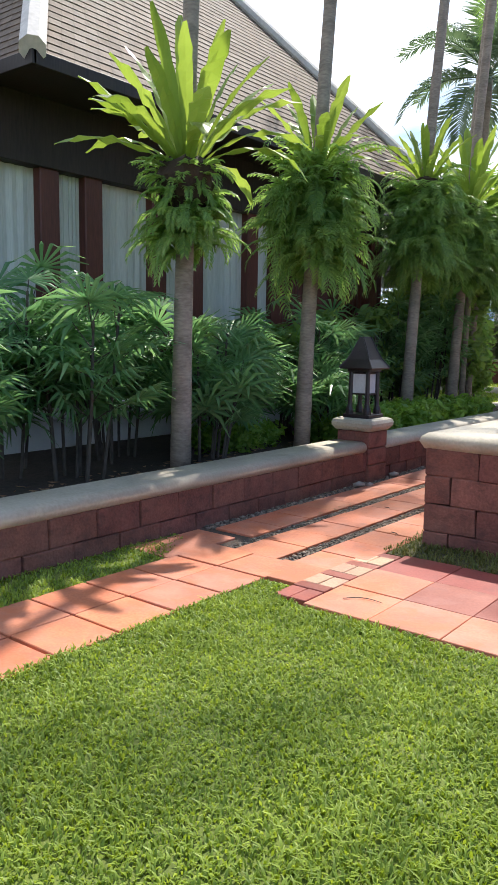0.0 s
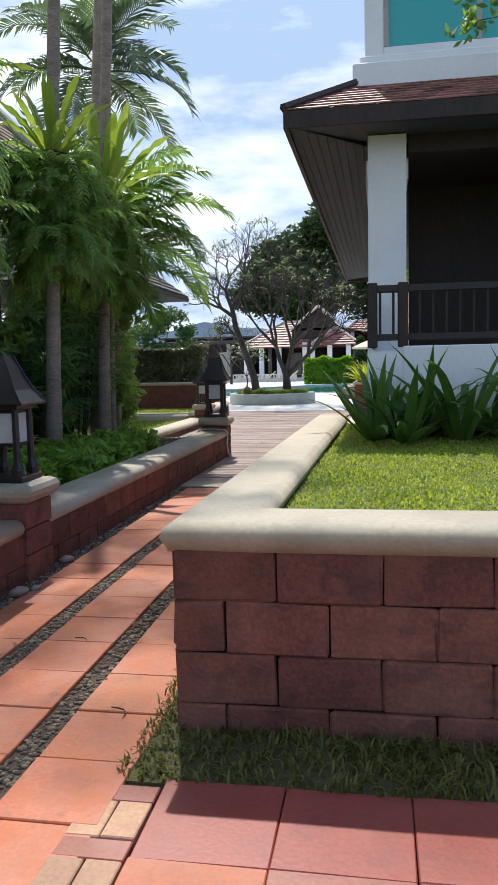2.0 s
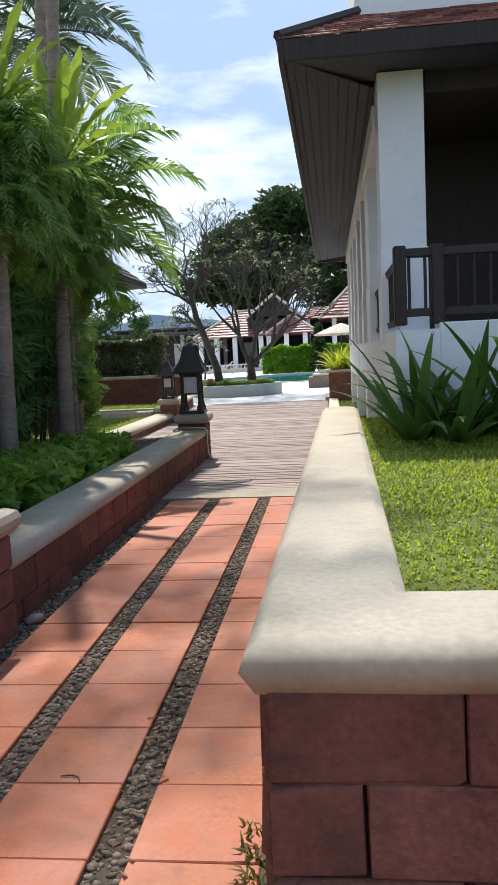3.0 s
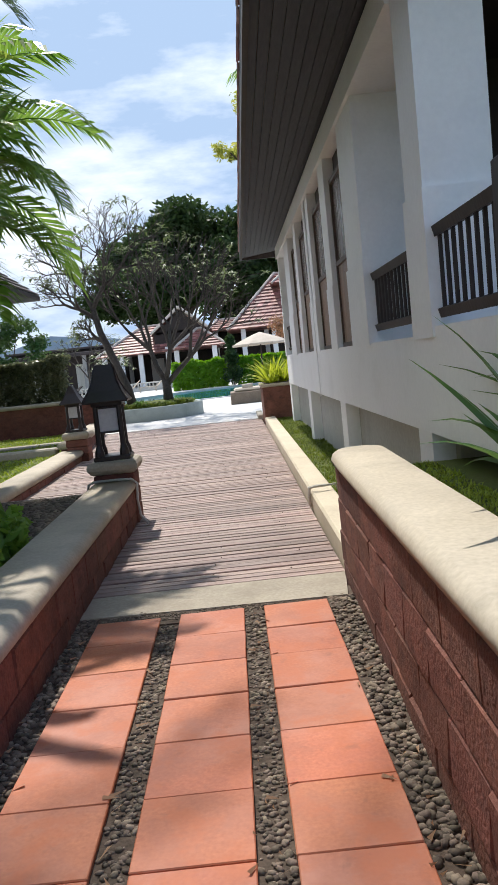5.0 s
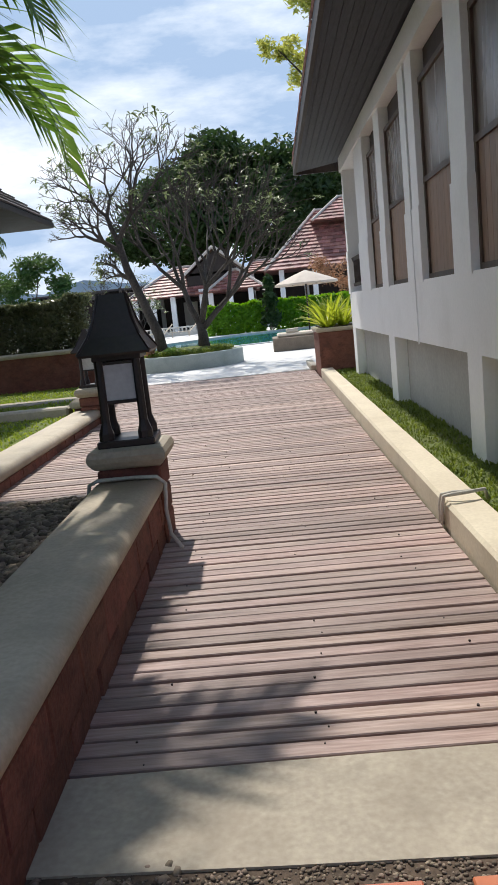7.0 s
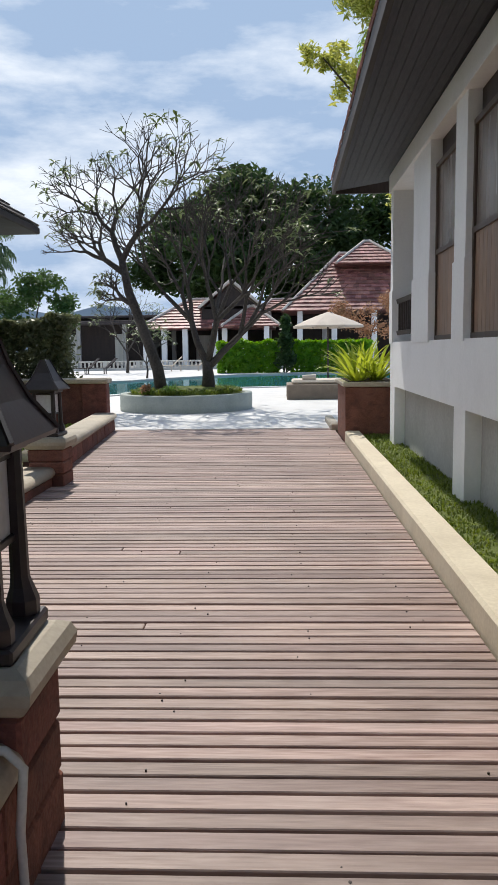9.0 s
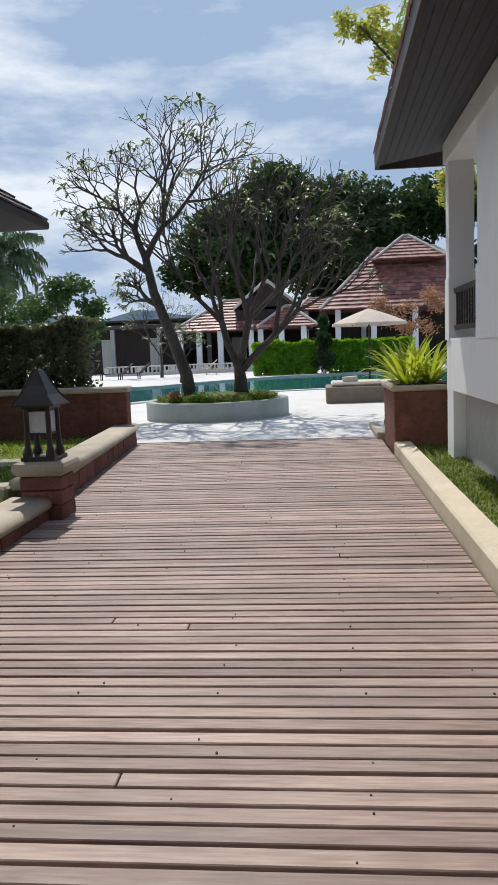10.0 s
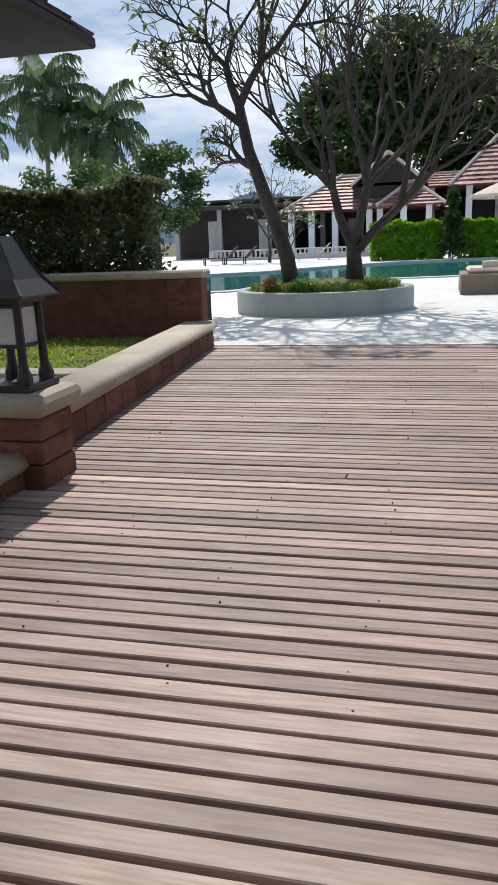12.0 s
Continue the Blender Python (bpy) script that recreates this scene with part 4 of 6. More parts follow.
ICO_V = [(0, 0, -1), (0.72, -0.53, -0.45), (-0.28, -0.85, -0.45), (-0.89, 0, -0.45), (-0.28, 0.85, -0.45), (0.72, 0.53, -0.45),
         (0.28, -0.85, 0.45), (-0.72, -0.53, 0.45), (-0.72, 0.53, 0.45), (0.28, 0.85, 0.45), (0.89, 0, 0.45), (0, 0, 1)]
ICO_F = [(0, 1, 2), (1, 0, 5), (0, 2, 3), (0, 3, 4), (0, 4, 5), (1, 5, 10), (2, 1, 6), (3, 2, 7), (4, 3, 8), (5, 4, 9),
         (1, 10, 6), (2, 6, 7), (3, 7, 8), (4, 8, 9), (5, 9, 10), (6, 10, 11), (7, 6, 11), (8, 7, 11), (9, 8, 11), (10, 9, 11)]


def pebbles(rects, z, per_m2, size, label, seed):
    rr = random.Random(seed)
    m = Mesh()
    for x0, x1, y0, y1 in rects:
        for _ in range(int((x1 - x0) * (y1 - y0) * per_m2)):
            px, py, s = rr.uniform(x0, x1), rr.uniform(y0, y1), size * rr.uniform(0.5, 1.3)
            mt = pose(px, py, z + s * 0.25, rr.uniform(-25, 25), rr.uniform(-25, 25), rr.uniform(0, 360)) @ Matrix.Diagonal((s * rr.uniform(1, 1.5), s, s * 0.6, 1))
            m.add([mt @ Vector(v) for v in ICO_V], ICO_F)
    return stuff("gravel", m.data("gravel", GRAVEL, True), label, "gravel")


pebbles([(-3.62, -3.515, 4.45, 11.75), (-3.105, -3.0, 4.45, 11.75)], -0.014, 2500, 0.0130, "grey-brown pebbles in the gaps of the paving", 1)
pebbles([(-2.59, -2.40, 6.6, 11.8), (-4.17, -4.03, 4.9, 11.75)], -0.012, 1700, 0.0175, "larger grey-brown pebbles along the block walls", 4)
pebbles([(-5.9, -4.52, 12.6, 15.03)], 0.29, 1150, 0.030, "rounded brown pebbles covering the bed beside the deck", 2)
pebbles([(-4.15, -3.7, 11.74, 11.85), (-2.6, -2.48, 11.74, 11.84)], -0.005, 600, 0.014, "loose grit along the concrete edge", 3)
pebbles([(-4.17, -2.46, 11.66, 11.80)], -0.002, 5200, 0.0062, "fine brown grit before the concrete strip", 5)
twigs = Mesh()
for _ in range(260):
    px, py = RND.choice((RND.uniform(-3.63, -3.51), RND.uniform(-3.11, -2.99), RND.uniform(-2.62, -2.46), RND.uniform(-4.16, -4.02))), RND.uniform(5.6, 11.6)
    an, ln = RND.uniform(0, 6.28), RND.uniform(0.02, 0.07)
    twigs.add([(px, py, 0.014), (px + ln * math.cos(an), py + ln * math.sin(an), 0.02), (px + ln * math.cos(an + 0.25), py + ln * math.sin(an + 0.25), 0.013)], [(0, 1, 2)])
stuff("leaf_litter", twigs.data("leaf_litter", DRYLEAF), "dry leaf scraps and straw lying on the gravel", "leaf litter")
litter = Mesh()
for _ in range(420):
    px, py = RND.uniform(-5.4, -4.56), RND.uniform(2.0, 11.5)
    litter.add([(px, py, 0.298), (px + RND.uniform(-.05, .05), py + RND.uniform(0.02, .07), 0.305), (px + RND.uniform(-.05, .05), py - RND.uniform(0.01, .03), 0.31)], [(0, 1, 2)])
stuff("leaf_litter", litter.data("leaf_litter", DRYLEAF), "dry fallen leaves on the garden soil", "leaf litter")
for px, py, s in ((-4.05, 7.3, 0.055), (-3.99, 7.42, 0.035), (-4.08, 8.15, 0.05)):
    m = Mesh()
    mt = pose(0, 0, s * 0.5, 10, 5, px * 300) @ Matrix.Diagonal((s * 1.4, s, s * 0.7, 1))
    m.add([mt @ Vector(v) for v in ICO_V], ICO_F)
    o = part("stone", m, ROCK, None, "", True)
    o.location = (px, py, 0.0)
    tagged(o, "small loose stone lying beside the wall pillar", "stone", "loose stones")



def twig(x, y, turn, length, bend):
    """A thin dry leaf stalk lying in a curve on the paving."""
    m = Mesh()
    m.tube([(length * f, bend * length * math.sin(math.pi * f), 0.003) for f in (0, 0.2, 0.4, 0.6, 0.8, 1.0)], [0.0022, 0.003, 0.003, 0.0026, 0.002, 0.001], 6)
    o = part("twig", m, DARKBARK, None, "", True)
    o.matrix_basis = pose(x, y, 0.0105, 0, 0, turn)
    tagged(o, "thin dry curved twig fallen on the paving", "twig", "fallen twigs")


for x, y, turn, length, bend in ((-2.30, 4.10, 20, 0.24, 0.22), (-3.10, 5.1, -60, 0.12, 0.2), (-2.66, 8.95, 28, 0.26, -0.06), (-2.72, 8.9, 50, 0.14, 0.08), (-2.62, 9.02, -20, 0.09, 0.1),
                                 (-3.35, 6.55, -30, 0.1, 0.3), (-1.0, 4.3, 60, 0.16, 0.2), (-0.75, 4.45, -25, 0.12, 0.15), (-2.85, 5.75, -50, 0.13, 0.3)):
    twig(x, y, turn, length, bend)

# ---- pillars and garden lanterns ----


def pillar(x0, x1, y0, y1, h):
    t = thing("wall_pillar", ((x0 + x1) / 2, (y0 + y1) / 2, 0), "square red laterite pillar with a cream stone cap", "pillar", "lantern pillars")
    w, d = (x1 - x0) / 2, (y1 - y0) / 2
    n = 3
    for k in range(n):
        m = Mesh()
        m.box(-w + 0.01 * (k % 2), w, -d, d - 0.01 * (k % 2), (h - 0.14) * k / n + (0.003 if k else -0.05), (h - 0.14) * (k + 1) / n - 0.003, 0.012)
        part("block", m, LATERITE, t)
    c = Mesh()
    prof = [(0.0, 0.0), (0.02, 0.015), (0.045, 0.05), (0.05, 0.085), (0.035, 0.12), (0.0, 0.138)]
    n = len(prof)
    verts, faces = [], []
    for a, u in prof:
        verts += [(-w - a, -d - a, h - 0.138 + u), (w + a, -d - a, h - 0.138 + u), (w + a, d + a, h - 0.138 + u), (-w - a, d + a, h - 0.138 + u)]
    for i in range(n - 1):
        for k in range(4):
            j = (k + 1) % 4
            faces.append((4 * i + k, 4 * i + j, 4 * i + 4 + j, 4 * i + 4 + k))
    faces += [(3, 2, 1, 0), tuple(range(4 * n - 4, 4 * n))]
    c.add(verts, faces)
    part("cap", c, CREAM, t, "weathered cream stone cap")


def lantern(at, turn=0.0):
    t = thing("garden_lantern", at, "dark brown metal garden lantern with frosted panes on a pillar", "lantern", "pillar lanterns", "", turn)
    m = Mesh()
    m.box(-0.185, 0.185, -0.185, 0.185, 0.0, 0.045, 0.008)
    part("base_plate", m, LAMPMETAL, t)
    m = Mesh()
    m.box(-0.155, 0.155, -0.155, 0.155, 0.552, 0.59, 0.005)
    part("top_frame", m, LAMPMETAL, t)
    for sx in (-1, 1):
        for sy in (-1, 1):
            m = Mesh()
            x, y = sx * 0.125, sy * 0.125
            m.tube([(x, y, 0.045), (x, y, 0.09), (x * 0.99, y * 0.99, 0.13), (x * 0.97, y * 0.97, 0.16), (x * 0.95, y * 0.95, 0.555)], [0.05, 0.05, 0.036, 0.029, 0.026], 8)
            part("post", m, LAMPMETAL, t)
    for k in range(4):
        r = pose(0, 0, 0, 0, 0, 90 * k)
        for z in (0.275, 0.525):
            f, b = Mesh(), Mesh()
            b.box(-0.11, 0.11, -0.120, -0.100, z, z + 0.022, 0.003)
            f.add([r @ Vector(v) for v in b.v], b.f)
            part("rail", f, LAMPMETAL, t)
        gl = Mesh()
        b = Mesh()
        b.box(-0.095, 0.095, -0.107, -0.101, 0.297, 0.525, 0.0)
        gl.add([r @ Vector(v) for v in b.v], b.f)
        part("pane", gl, LAMPGLASS, t, "frosted white lamp pane")
    roof = Mesh()
    levels = [(0.222, 0.222, 0.585), (0.228, 0.228, 0.60), (0.15, 0.165, 0.70), (0.10, 0.125, 0.80), (0.022, 0.088, 0.965)]
    verts, faces = [], []
    for a, b2, z in levels:
        verts += [(-b2, -a, z), (b2, -a, z), (b2, a, z), (-b2, a, z)]
    for i in range(len(levels) - 1):
        for k in range(4):
            j = (k + 1) % 4
            faces.append((4 * i + k, 4 * i + j, 4 * i + 4 + j, 4 * i + 4 + k))
    faces += [(3, 2, 1, 0), tuple(range(4 * len(levels) - 4, 4 * len(levels)))]
    roof.add(verts, faces)
    part("roof", roof, LAMPMETAL, t, "steep flared metal lantern roof")
    for sx in (-1, 1):
        for sy in (-1, 1):
            hr = Mesh()
            pts = [(sx * b2, sy * a, z + 0.004) for a, b2, z in levels[1:]]
            hr.tube(pts, 0.009, 5)
            part("roof_ridge", hr, LAMPMETAL, t)
    return t


pillar(-4.53, -4.11, 7.60, 8.00, 0.70)
pillar(-4.54, -4.13, 14.79, 15.16, 0.66)
pillar(-6.22, -5.82, 21.14, 21.53, 0.55)
lamp = lantern((-4.335, 14.975, 0.66), 2)
copy_thing(lamp, pose(-4.32, 7.80, 0.70, 0, 0, 90) @ Matrix.Diagonal((0.9, 0.9, 0.93, 1)))
copy_thing(lamp, pose(-6.03, 21.33, 0.55, 0, 0, 87) @ Matrix.Diagonal((0.9, 0.9, 0.88, 1)))

# rope cables
m = Mesh()
m.tube([(-4.62, 14.76, 0.30), (-4.59, 14.75, 0.44), (-4.53, 14.74, 0.468), (-4.3, 14.74, 0.468), (-4.15, 14.73, 0.462), (-4.10, 14.72, 0.42), (-4.11, 14.70, 0.25), (-4.09, 14.66, 0.10), (-4.02, 14.60, 0.025)], 0.013, 8)
o = part("cable", m, ROPE, None, "", True)
tagged(o, "pale grey cable looped over the low wall cap", "cable")
m = Mesh()
x = curb_x(14.6)
m.tube([(x - 0.015, 14.60, 0.02), (x - 0.02, 14.58, 0.12), (x - 0.012, 14.55, 0.21), (x + 0.03, 14.53, 0.222), (x + 0.13, 14.55, 0.222), (x + 0.25, 14.60, 0.22), (x + 0.275, 14.62, 0.15)], 0.012, 8)
m.tube([(x - 0.015, 14.66, 0.02), (x - 0.02, 14.65, 0.13), (x - 0.012, 14.62, 0.205), (x + 0.05, 14.58, 0.224), (x + 0.2, 14.57, 0.222)], 0.010, 8)
o = part("cable", m, ROPE, None, "", True)
tagged(o, "pale grey cable tied round the cream curb", "cable")

# ---- planting tools ----
UP = Vector((0, 0, 1))


def rot(v, axis, a):
    return Matrix.Rotation(a, 3, axis) @ v


def blade(mesh, base, az, length, rise, droop, width, rr, n=6, fold=0.25, wave=0.0, blunt=False):
    """A long leaf that rises at an angle and arches over."""
    out = Vector((math.cos(az), math.sin(az), 0))
    side = Vector((-math.sin(az), math.cos(az), 0))
    mids, sides, ws = [], [], []
    p, ang = Vector(base), rise
    for i in range(n + 1):
        f = i / n
        mids.append(p.copy())
        sides.append((side + UP * wave * math.sin(i * 2.3 + az)).normalized())
        if blunt:
            form = 0.22 + 0.78 * math.sin(math.pi / 2 * f / 0.68) if f < 0.68 else math.sqrt(max(0.0, 1 - ((f - 0.68) / 0.33) ** 2))
            ws.append(width * form * (1 + 0.10 * math.sin(i * 2.9 + az * 3)) + 0.001)
        else:
            ws.append(width * math.sin(math.pi * min(1, 0.12 + 0.88 * f) ** 0.85) ** 0.6 * (1 - f ** 6 * 0.8) + 0.001)
        p = p + (out * math.cos(ang) + UP * math.sin(ang)) * (length / n)
        ang -= droop / n * (0.4 + 1.2 * f)
    mesh.strip(mids, sides, ws, fold)


def frond(leaf, stem, base, az, length, rise, droop, leaflet, rr, n=26, gap=0.16, wid=0.018, vee=0.5, hang=0.3):
    """A feather palm frond: an arching rib with paired leaflets."""
    out = Vector((math.cos(az), math.sin(az), 0))
    side = Vector((-math.sin(az), math.cos(az), 0))
    p, ang, pts = Vector(base), rise, []
    seg = 14
    for i in range(seg + 1):
        pts.append((p.copy(), ang))
        p = p + (out * math.cos(ang) + UP * math.sin(ang)) * (length / seg)
        ang -= droop / seg * (0.3 + 1.4 * i / seg)
    stem.tube([q for q, _ in pts], [0.018 * (1 - 0.85 * i / seg) * max(0.6, length / 2.2) for i in range(seg + 1)], 5, False)
    for k in range(n):
        f = gap + (1 - gap) * (k + 0.5) / n
        i = min(seg - 1, int(f * seg))
        u = f * seg - i
        q = pts[i][0].lerp(pts[i + 1][0], u)
        a = pts[i][1]
        t = out * math.cos(a) + UP * math.sin(a)
        nn = -out * math.sin(a) + UP * math.cos(a)
        ll = leaflet * (0.55 + 0.75 * math.sin(math.pi * min(1, 0.15 + 0.8 * f))) * rr.uniform(0.85, 1.1)
        for s in (-1, 1):
            d = (t * (0.55 + 0.5 * f) + side * s * 1.0 + nn * vee * rr.uniform(0.4, 1.1)).normalized()
            m0 = q + d * 0.01
            m1 = m0 + d * ll * 0.5
            m2 = m0 + (d * 0.97 - UP * hang * rr.uniform(0.6, 1.4)).normalized() * ll
            w = t * wid
            leaf.add([m0 - w * 0.5, m0 + w * 0.5, m1 + w, m1 - w, m2], [(0, 1, 2, 3), (3, 2, 4)])


def feather_palm(at, height, n, length, label, leaf_mat, seed, r0=0.1, r1=0.07, lean=(0, 0), leaflet=0.42, rise=(0.2, 1.2), droop=(1.2, 2.0), nl=30, wid=0.018, hang=0.3, name="palm_tree", bark=None):
    rr = random.Random(seed)
    t = thing(name, at, label, "palm tree")
    tr = Mesh()
    pts = [(lean[0] * (k / 12) ** 1.5, lean[1] * (k / 12) ** 1.5, -0.05 + (height + 0.05) * k / 12) for k in range(13)]
    tr.tube(pts, [r0 + (r1 - r0) * min(1, k / 5) + 0.005 * (k % 2) for k in range(13)], 12)
    part("trunk", tr, bark or PALMBARK, t, "", True)
    top = Vector(pts[-1])
    leaf, stem = Mesh(), Mesh()
    for k in range(n):
        az = 2.4 * k + rr.uniform(-0.3, 0.3)
        f = k / max(1, n - 1)
        frond(leaf, stem, top + Vector((0, 0, 0.15 * (1 - f))), az, length * rr.uniform(0.85, 1.1), rise[1] + (rise[0] - rise[1]) * f, droop[0] + (droop[1] - droop[0]) * rr.random(), leaflet, rr, nl, 0.14, wid, 0.45, hang)
    part("crown", leaf, leaf_mat, t)
    part("frond_ribs", stem, leaf_mat, t)
    return t


def nest_palm(at, height, lean, nest_z, nest_len, nest_n, fern_z0, fern_z1, fern_r, seed, r0=0.10, r1=0.075, crown=5):
    """A tall grey palm whose trunk carries a bird's-nest fern above a collar of hanging ferns."""
    rr = random.Random(seed)
    t = thing("palm_tree", at, "tall grey-trunked palm carrying ferns tied round its trunk", "palm tree", "palms along the wall")
    tr = Mesh()
    pts = [Vector((lean[0] * (k / 16) ** 1.3, lean[1] * (k / 16) ** 1.3, -0.05 + (height + 0.05) * k / 16)) for k in range(17)]
    tr.tube(pts, [r0 + (r1 - r0) * min(1, k / 5) + 0.004 * (k % 2) for k in range(17)], 14)
    part("trunk", tr, PALMBARK, t, "", True)

    def axis(z):
        f = max(0, min(15.99, 16 * z / height))
        return pts[int(f)].lerp(pts[int(f) + 1], f - int(f))

    c = axis(nest_z)
    root = Mesh()
    root.tube([c + Vector((0, 0, dz)) for dz in (-0.38, -0.26, -0.1, 0.04, 0.1)], [0.13, 0.23, 0.27, 0.25, 0.12], 12)
    root.v = [(x + rr.uniform(-.02, .02), y + rr.uniform(-.02, .02), z + rr.uniform(-.02, .02)) for x, y, z in root.v]
    part("root_mass", root, ROOTMASS, t, "dark brown root mass of the fern")
    nest = Mesh()
    for k in range(nest_n):
        az = 2.4 * k + rr.uniform(-0.3, 0.3)
        f = k / nest_n
        ll = nest_len * rr.uniform(0.75, 1.08) * (1 - 0.2 * f)
        blade(nest, c + Vector((0.06 * math.cos(az), 0.06 * math.sin(az), 0.0)), az, ll, 1.42 - 0.95 * f + rr.uniform(-0.14, 0.14), 0.45 + 1.25 * f * rr.uniform(0.4, 1.3), nest_len * 0.054 * rr.uniform(0.75, 1.2), rr, 12, 0.25, 0.32, True)
    part("nest_fern", nest, NEST, t, "bright green bird's-nest fern with long strap fronds")
    fern, ribs = Mesh(), Mesh()
    m = int(190 * fern_r / 0.5 * (fern_z1 - fern_z0) / 0.8)
    for k in range(m):
        z = fern_z1 - (fern_z1 - fern_z0) * (k / m) ** 1.0 * 0.85
        az = rr.uniform(0, 2 * math.pi)
        q = axis(z) + Vector((math.cos(az), math.sin(az), 0)) * 0.1
        frond(fern, ribs, q, az, fern_r * rr.uniform(0.5, 1.4), rr.uniform(-0.4, 1.15), rr.uniform(0.9, 3.0), fern_r * rr.uniform(0.14, 0.22), rr, 16, 0.08, 0.017, 0.2, 0.35)
    part("fern_collar", fern, FERN, t, "thick collar of hanging green ferns")
    part("fern_ribs", ribs, FERN, t)
    leaf, stem = Mesh(), Mesh()
    for k in range(crown):
        az = 2.4 * k + rr.uniform(-0.3, 0.3)
        f = k / crown
        frond(leaf, stem, pts[-1], az, 2.2 * rr.uniform(0.9, 1.1), 1.2 - 1.3 * f, rr.uniform(1.4, 2.2), 0.5, rr, 26, 0.12, 0.022, 0.4, 0.5)
    part("crown", leaf, PALMLEAF, t)
    part("frond_ribs", stem, PALMLEAF, t)


nest_palm((-4.88, 5.40, 0.29), 9.6, (0.0, 0.35), 2.80, 1.42, 30, 1.95, 2.75, 0.40, 11, 0.10, 0.07)
nest_palm((-4.92, 7.46, 0.29), 9.6, (0.05, 0.75), 3.15, 1.10, 22, 1.95, 3.15, 0.62, 12, 0.095, 0.07)
nest_palm((-5.55, 11.3, 0.29), 9.0, (-0.1, 1.3), 3.75, 1.0, 28, 2.2, 3.65, 0.66, 13)
nest_palm((-5.62, 13.2, 0.29), 8.6, (0.1, 0.9), 3.6, 1.45, 28, 2.1, 3.5, 0.62, 14)
feather_palm((-6.4, 14.9, 0.29), 8.4, 7, 1.9, "tall slender grey palm behind the ferns", PALMLEAF, 21, 0.1, 0.075, (0.2, 0.6))
feather_palm((-6.1, 15.1, 0.29), 3.4, 18, 1.95, "green feather palm arching over the deck", PALMLEAF, 22, 0.08, 0.06, (0.15, 0.0), 0.5, (-0.2, 1.25), (1.3, 2.2), 46, 0.026, 0.35)
feather_palm((-5.85, 14.2, 0.29), 2.55, 12, 1.4, "low feather palm with drooping glossy fronds", PALMLEAF, 23, 0.06, 0.05, (0.1, -0.1), 0.42, (0.0, 1.25), (1.4, 2.3), 42, 0.024, 0.35)
feather_palm((-7.3, 15.4, 0.29), 3.0, 15, 2.0, "green feather palm at the lawn's edge", PALMLEAF, 27, 0.08, 0.06, (0.0, 0.0), 0.48, (-0.1, 1.25), (1.2, 2.2), 40, 0.026, 0.3)
feather_palm((-8.0, 19.6, 0.1), 8.0, 18, 2.5, "tall palm with a dense blue-green crown", FARPALM, 24, 0.12, 0.09, (0.1, 0.2), 0.6, (-0.5, 1.3), (1.0, 1.8), 40, 0.036, 0.25)


def lady_palm(at, canes, spread, tall, seed):
    rr = random.Random(seed)
    t = thing("lady_palm", at, "dark green lady palm clump with fan leaves on thin canes", "shrub", "lady palms")
    cane, leaf = Mesh(), Mesh()
    for c in range(canes):
        a, d = rr.uniform(0, 6.28), spread * math.sqrt(rr.random())
        foot = Vector((d * math.cos(a) * 0.6, d * math.sin(a) * 0.6, -0.03))
        top = Vector((d * math.cos(a), d * math.sin(a), tall * rr.uniform(0.55, 1.0)))
        cane.tube([foot, foot.lerp(top, 0.5) + Vector((0.02, 0, 0.05)), top], [0.016, 0.014, 0.011], 6)
        for k in range(rr.randint(6, 8)):
            f = 0.34 + 0.66 * (k + 1) / 8
            q = foot.lerp(top, f)
            az = 2.4 * k + rr.uniform(-0.5, 0.5) + c
            el = rr.uniform(0.2, 1.1)
            hand = q + Vector((math.cos(az) * math.cos(el), math.sin(az) * math.cos(el), math.sin(el))) * rr.uniform(0.18, 0.36)
            cane.tube([q, hand], 0.005, 4, False)
            fwd = Vector((math.cos(az), math.sin(az), 0))
            across = Vector((-fwd.y, fwd.x, 0))
            lift = rr.uniform(0.2, 1.15)
            tilt = (math.cos(lift), math.sin(lift))
            n = rr.randint(12, 16)
            size = rr.uniform(0.38, 0.56)
            for j in range(n):
                b = (j / (n - 1) - 0.5) * 4.4
                dr = (fwd * tilt[0] + UP * tilt[1]) * math.cos(b) + across * math.sin(b) + fwd * 0.18
                dr.normalize()
                sd = dr.cross(fwd * tilt[1] - UP * tilt[0]).normalized()
                l = size * (0.8 + 0.25 * math.cos(b))
                mids = [hand, hand + dr * l * 0.55, hand + dr * l * 0.95 - UP * l * rr.uniform(0.1, 0.4)]
                leaf.strip(mids, [sd] * 3, [0.008, 0.021, 0.004], 0.3)
    part("cane", cane, DARKBARK, t)
    part("foliage", leaf, LADYPALM, t)


for k, (x, y, c, s, h) in enumerate(((-5.45, 3.35, 9, 0.40, 1.5), (-5.35, 4.55, 9, 0.42, 1.55), (-6.05, 4.3, 9, 0.5, 1.8), (-5.25, 6.15, 10, 0.45, 1.35), (-5.9, 5.6, 10, 0.5, 1.7),
                                     (-5.7, 7.0, 9, 0.45, 1.3), (-6.2, 7.8, 9, 0.5, 1.5), (-5.9, 9.0, 9, 0.5, 1.5), (-6.3, 10.2, 9, 0.5, 1.6), (-5.3, 8.4, 6, 0.3, 0.9), (-6.4, 12.2, 9, 0.5, 1.9), (-5.9, 2.2, 8, 0.5, 1.7), (-6.3, 13.4, 9, 0.5, 2.3), (-6.6, 3.2, 8, 0.5, 1.8))):
    lady_palm((x, y, 0.29), c, s, h, 40 + k)


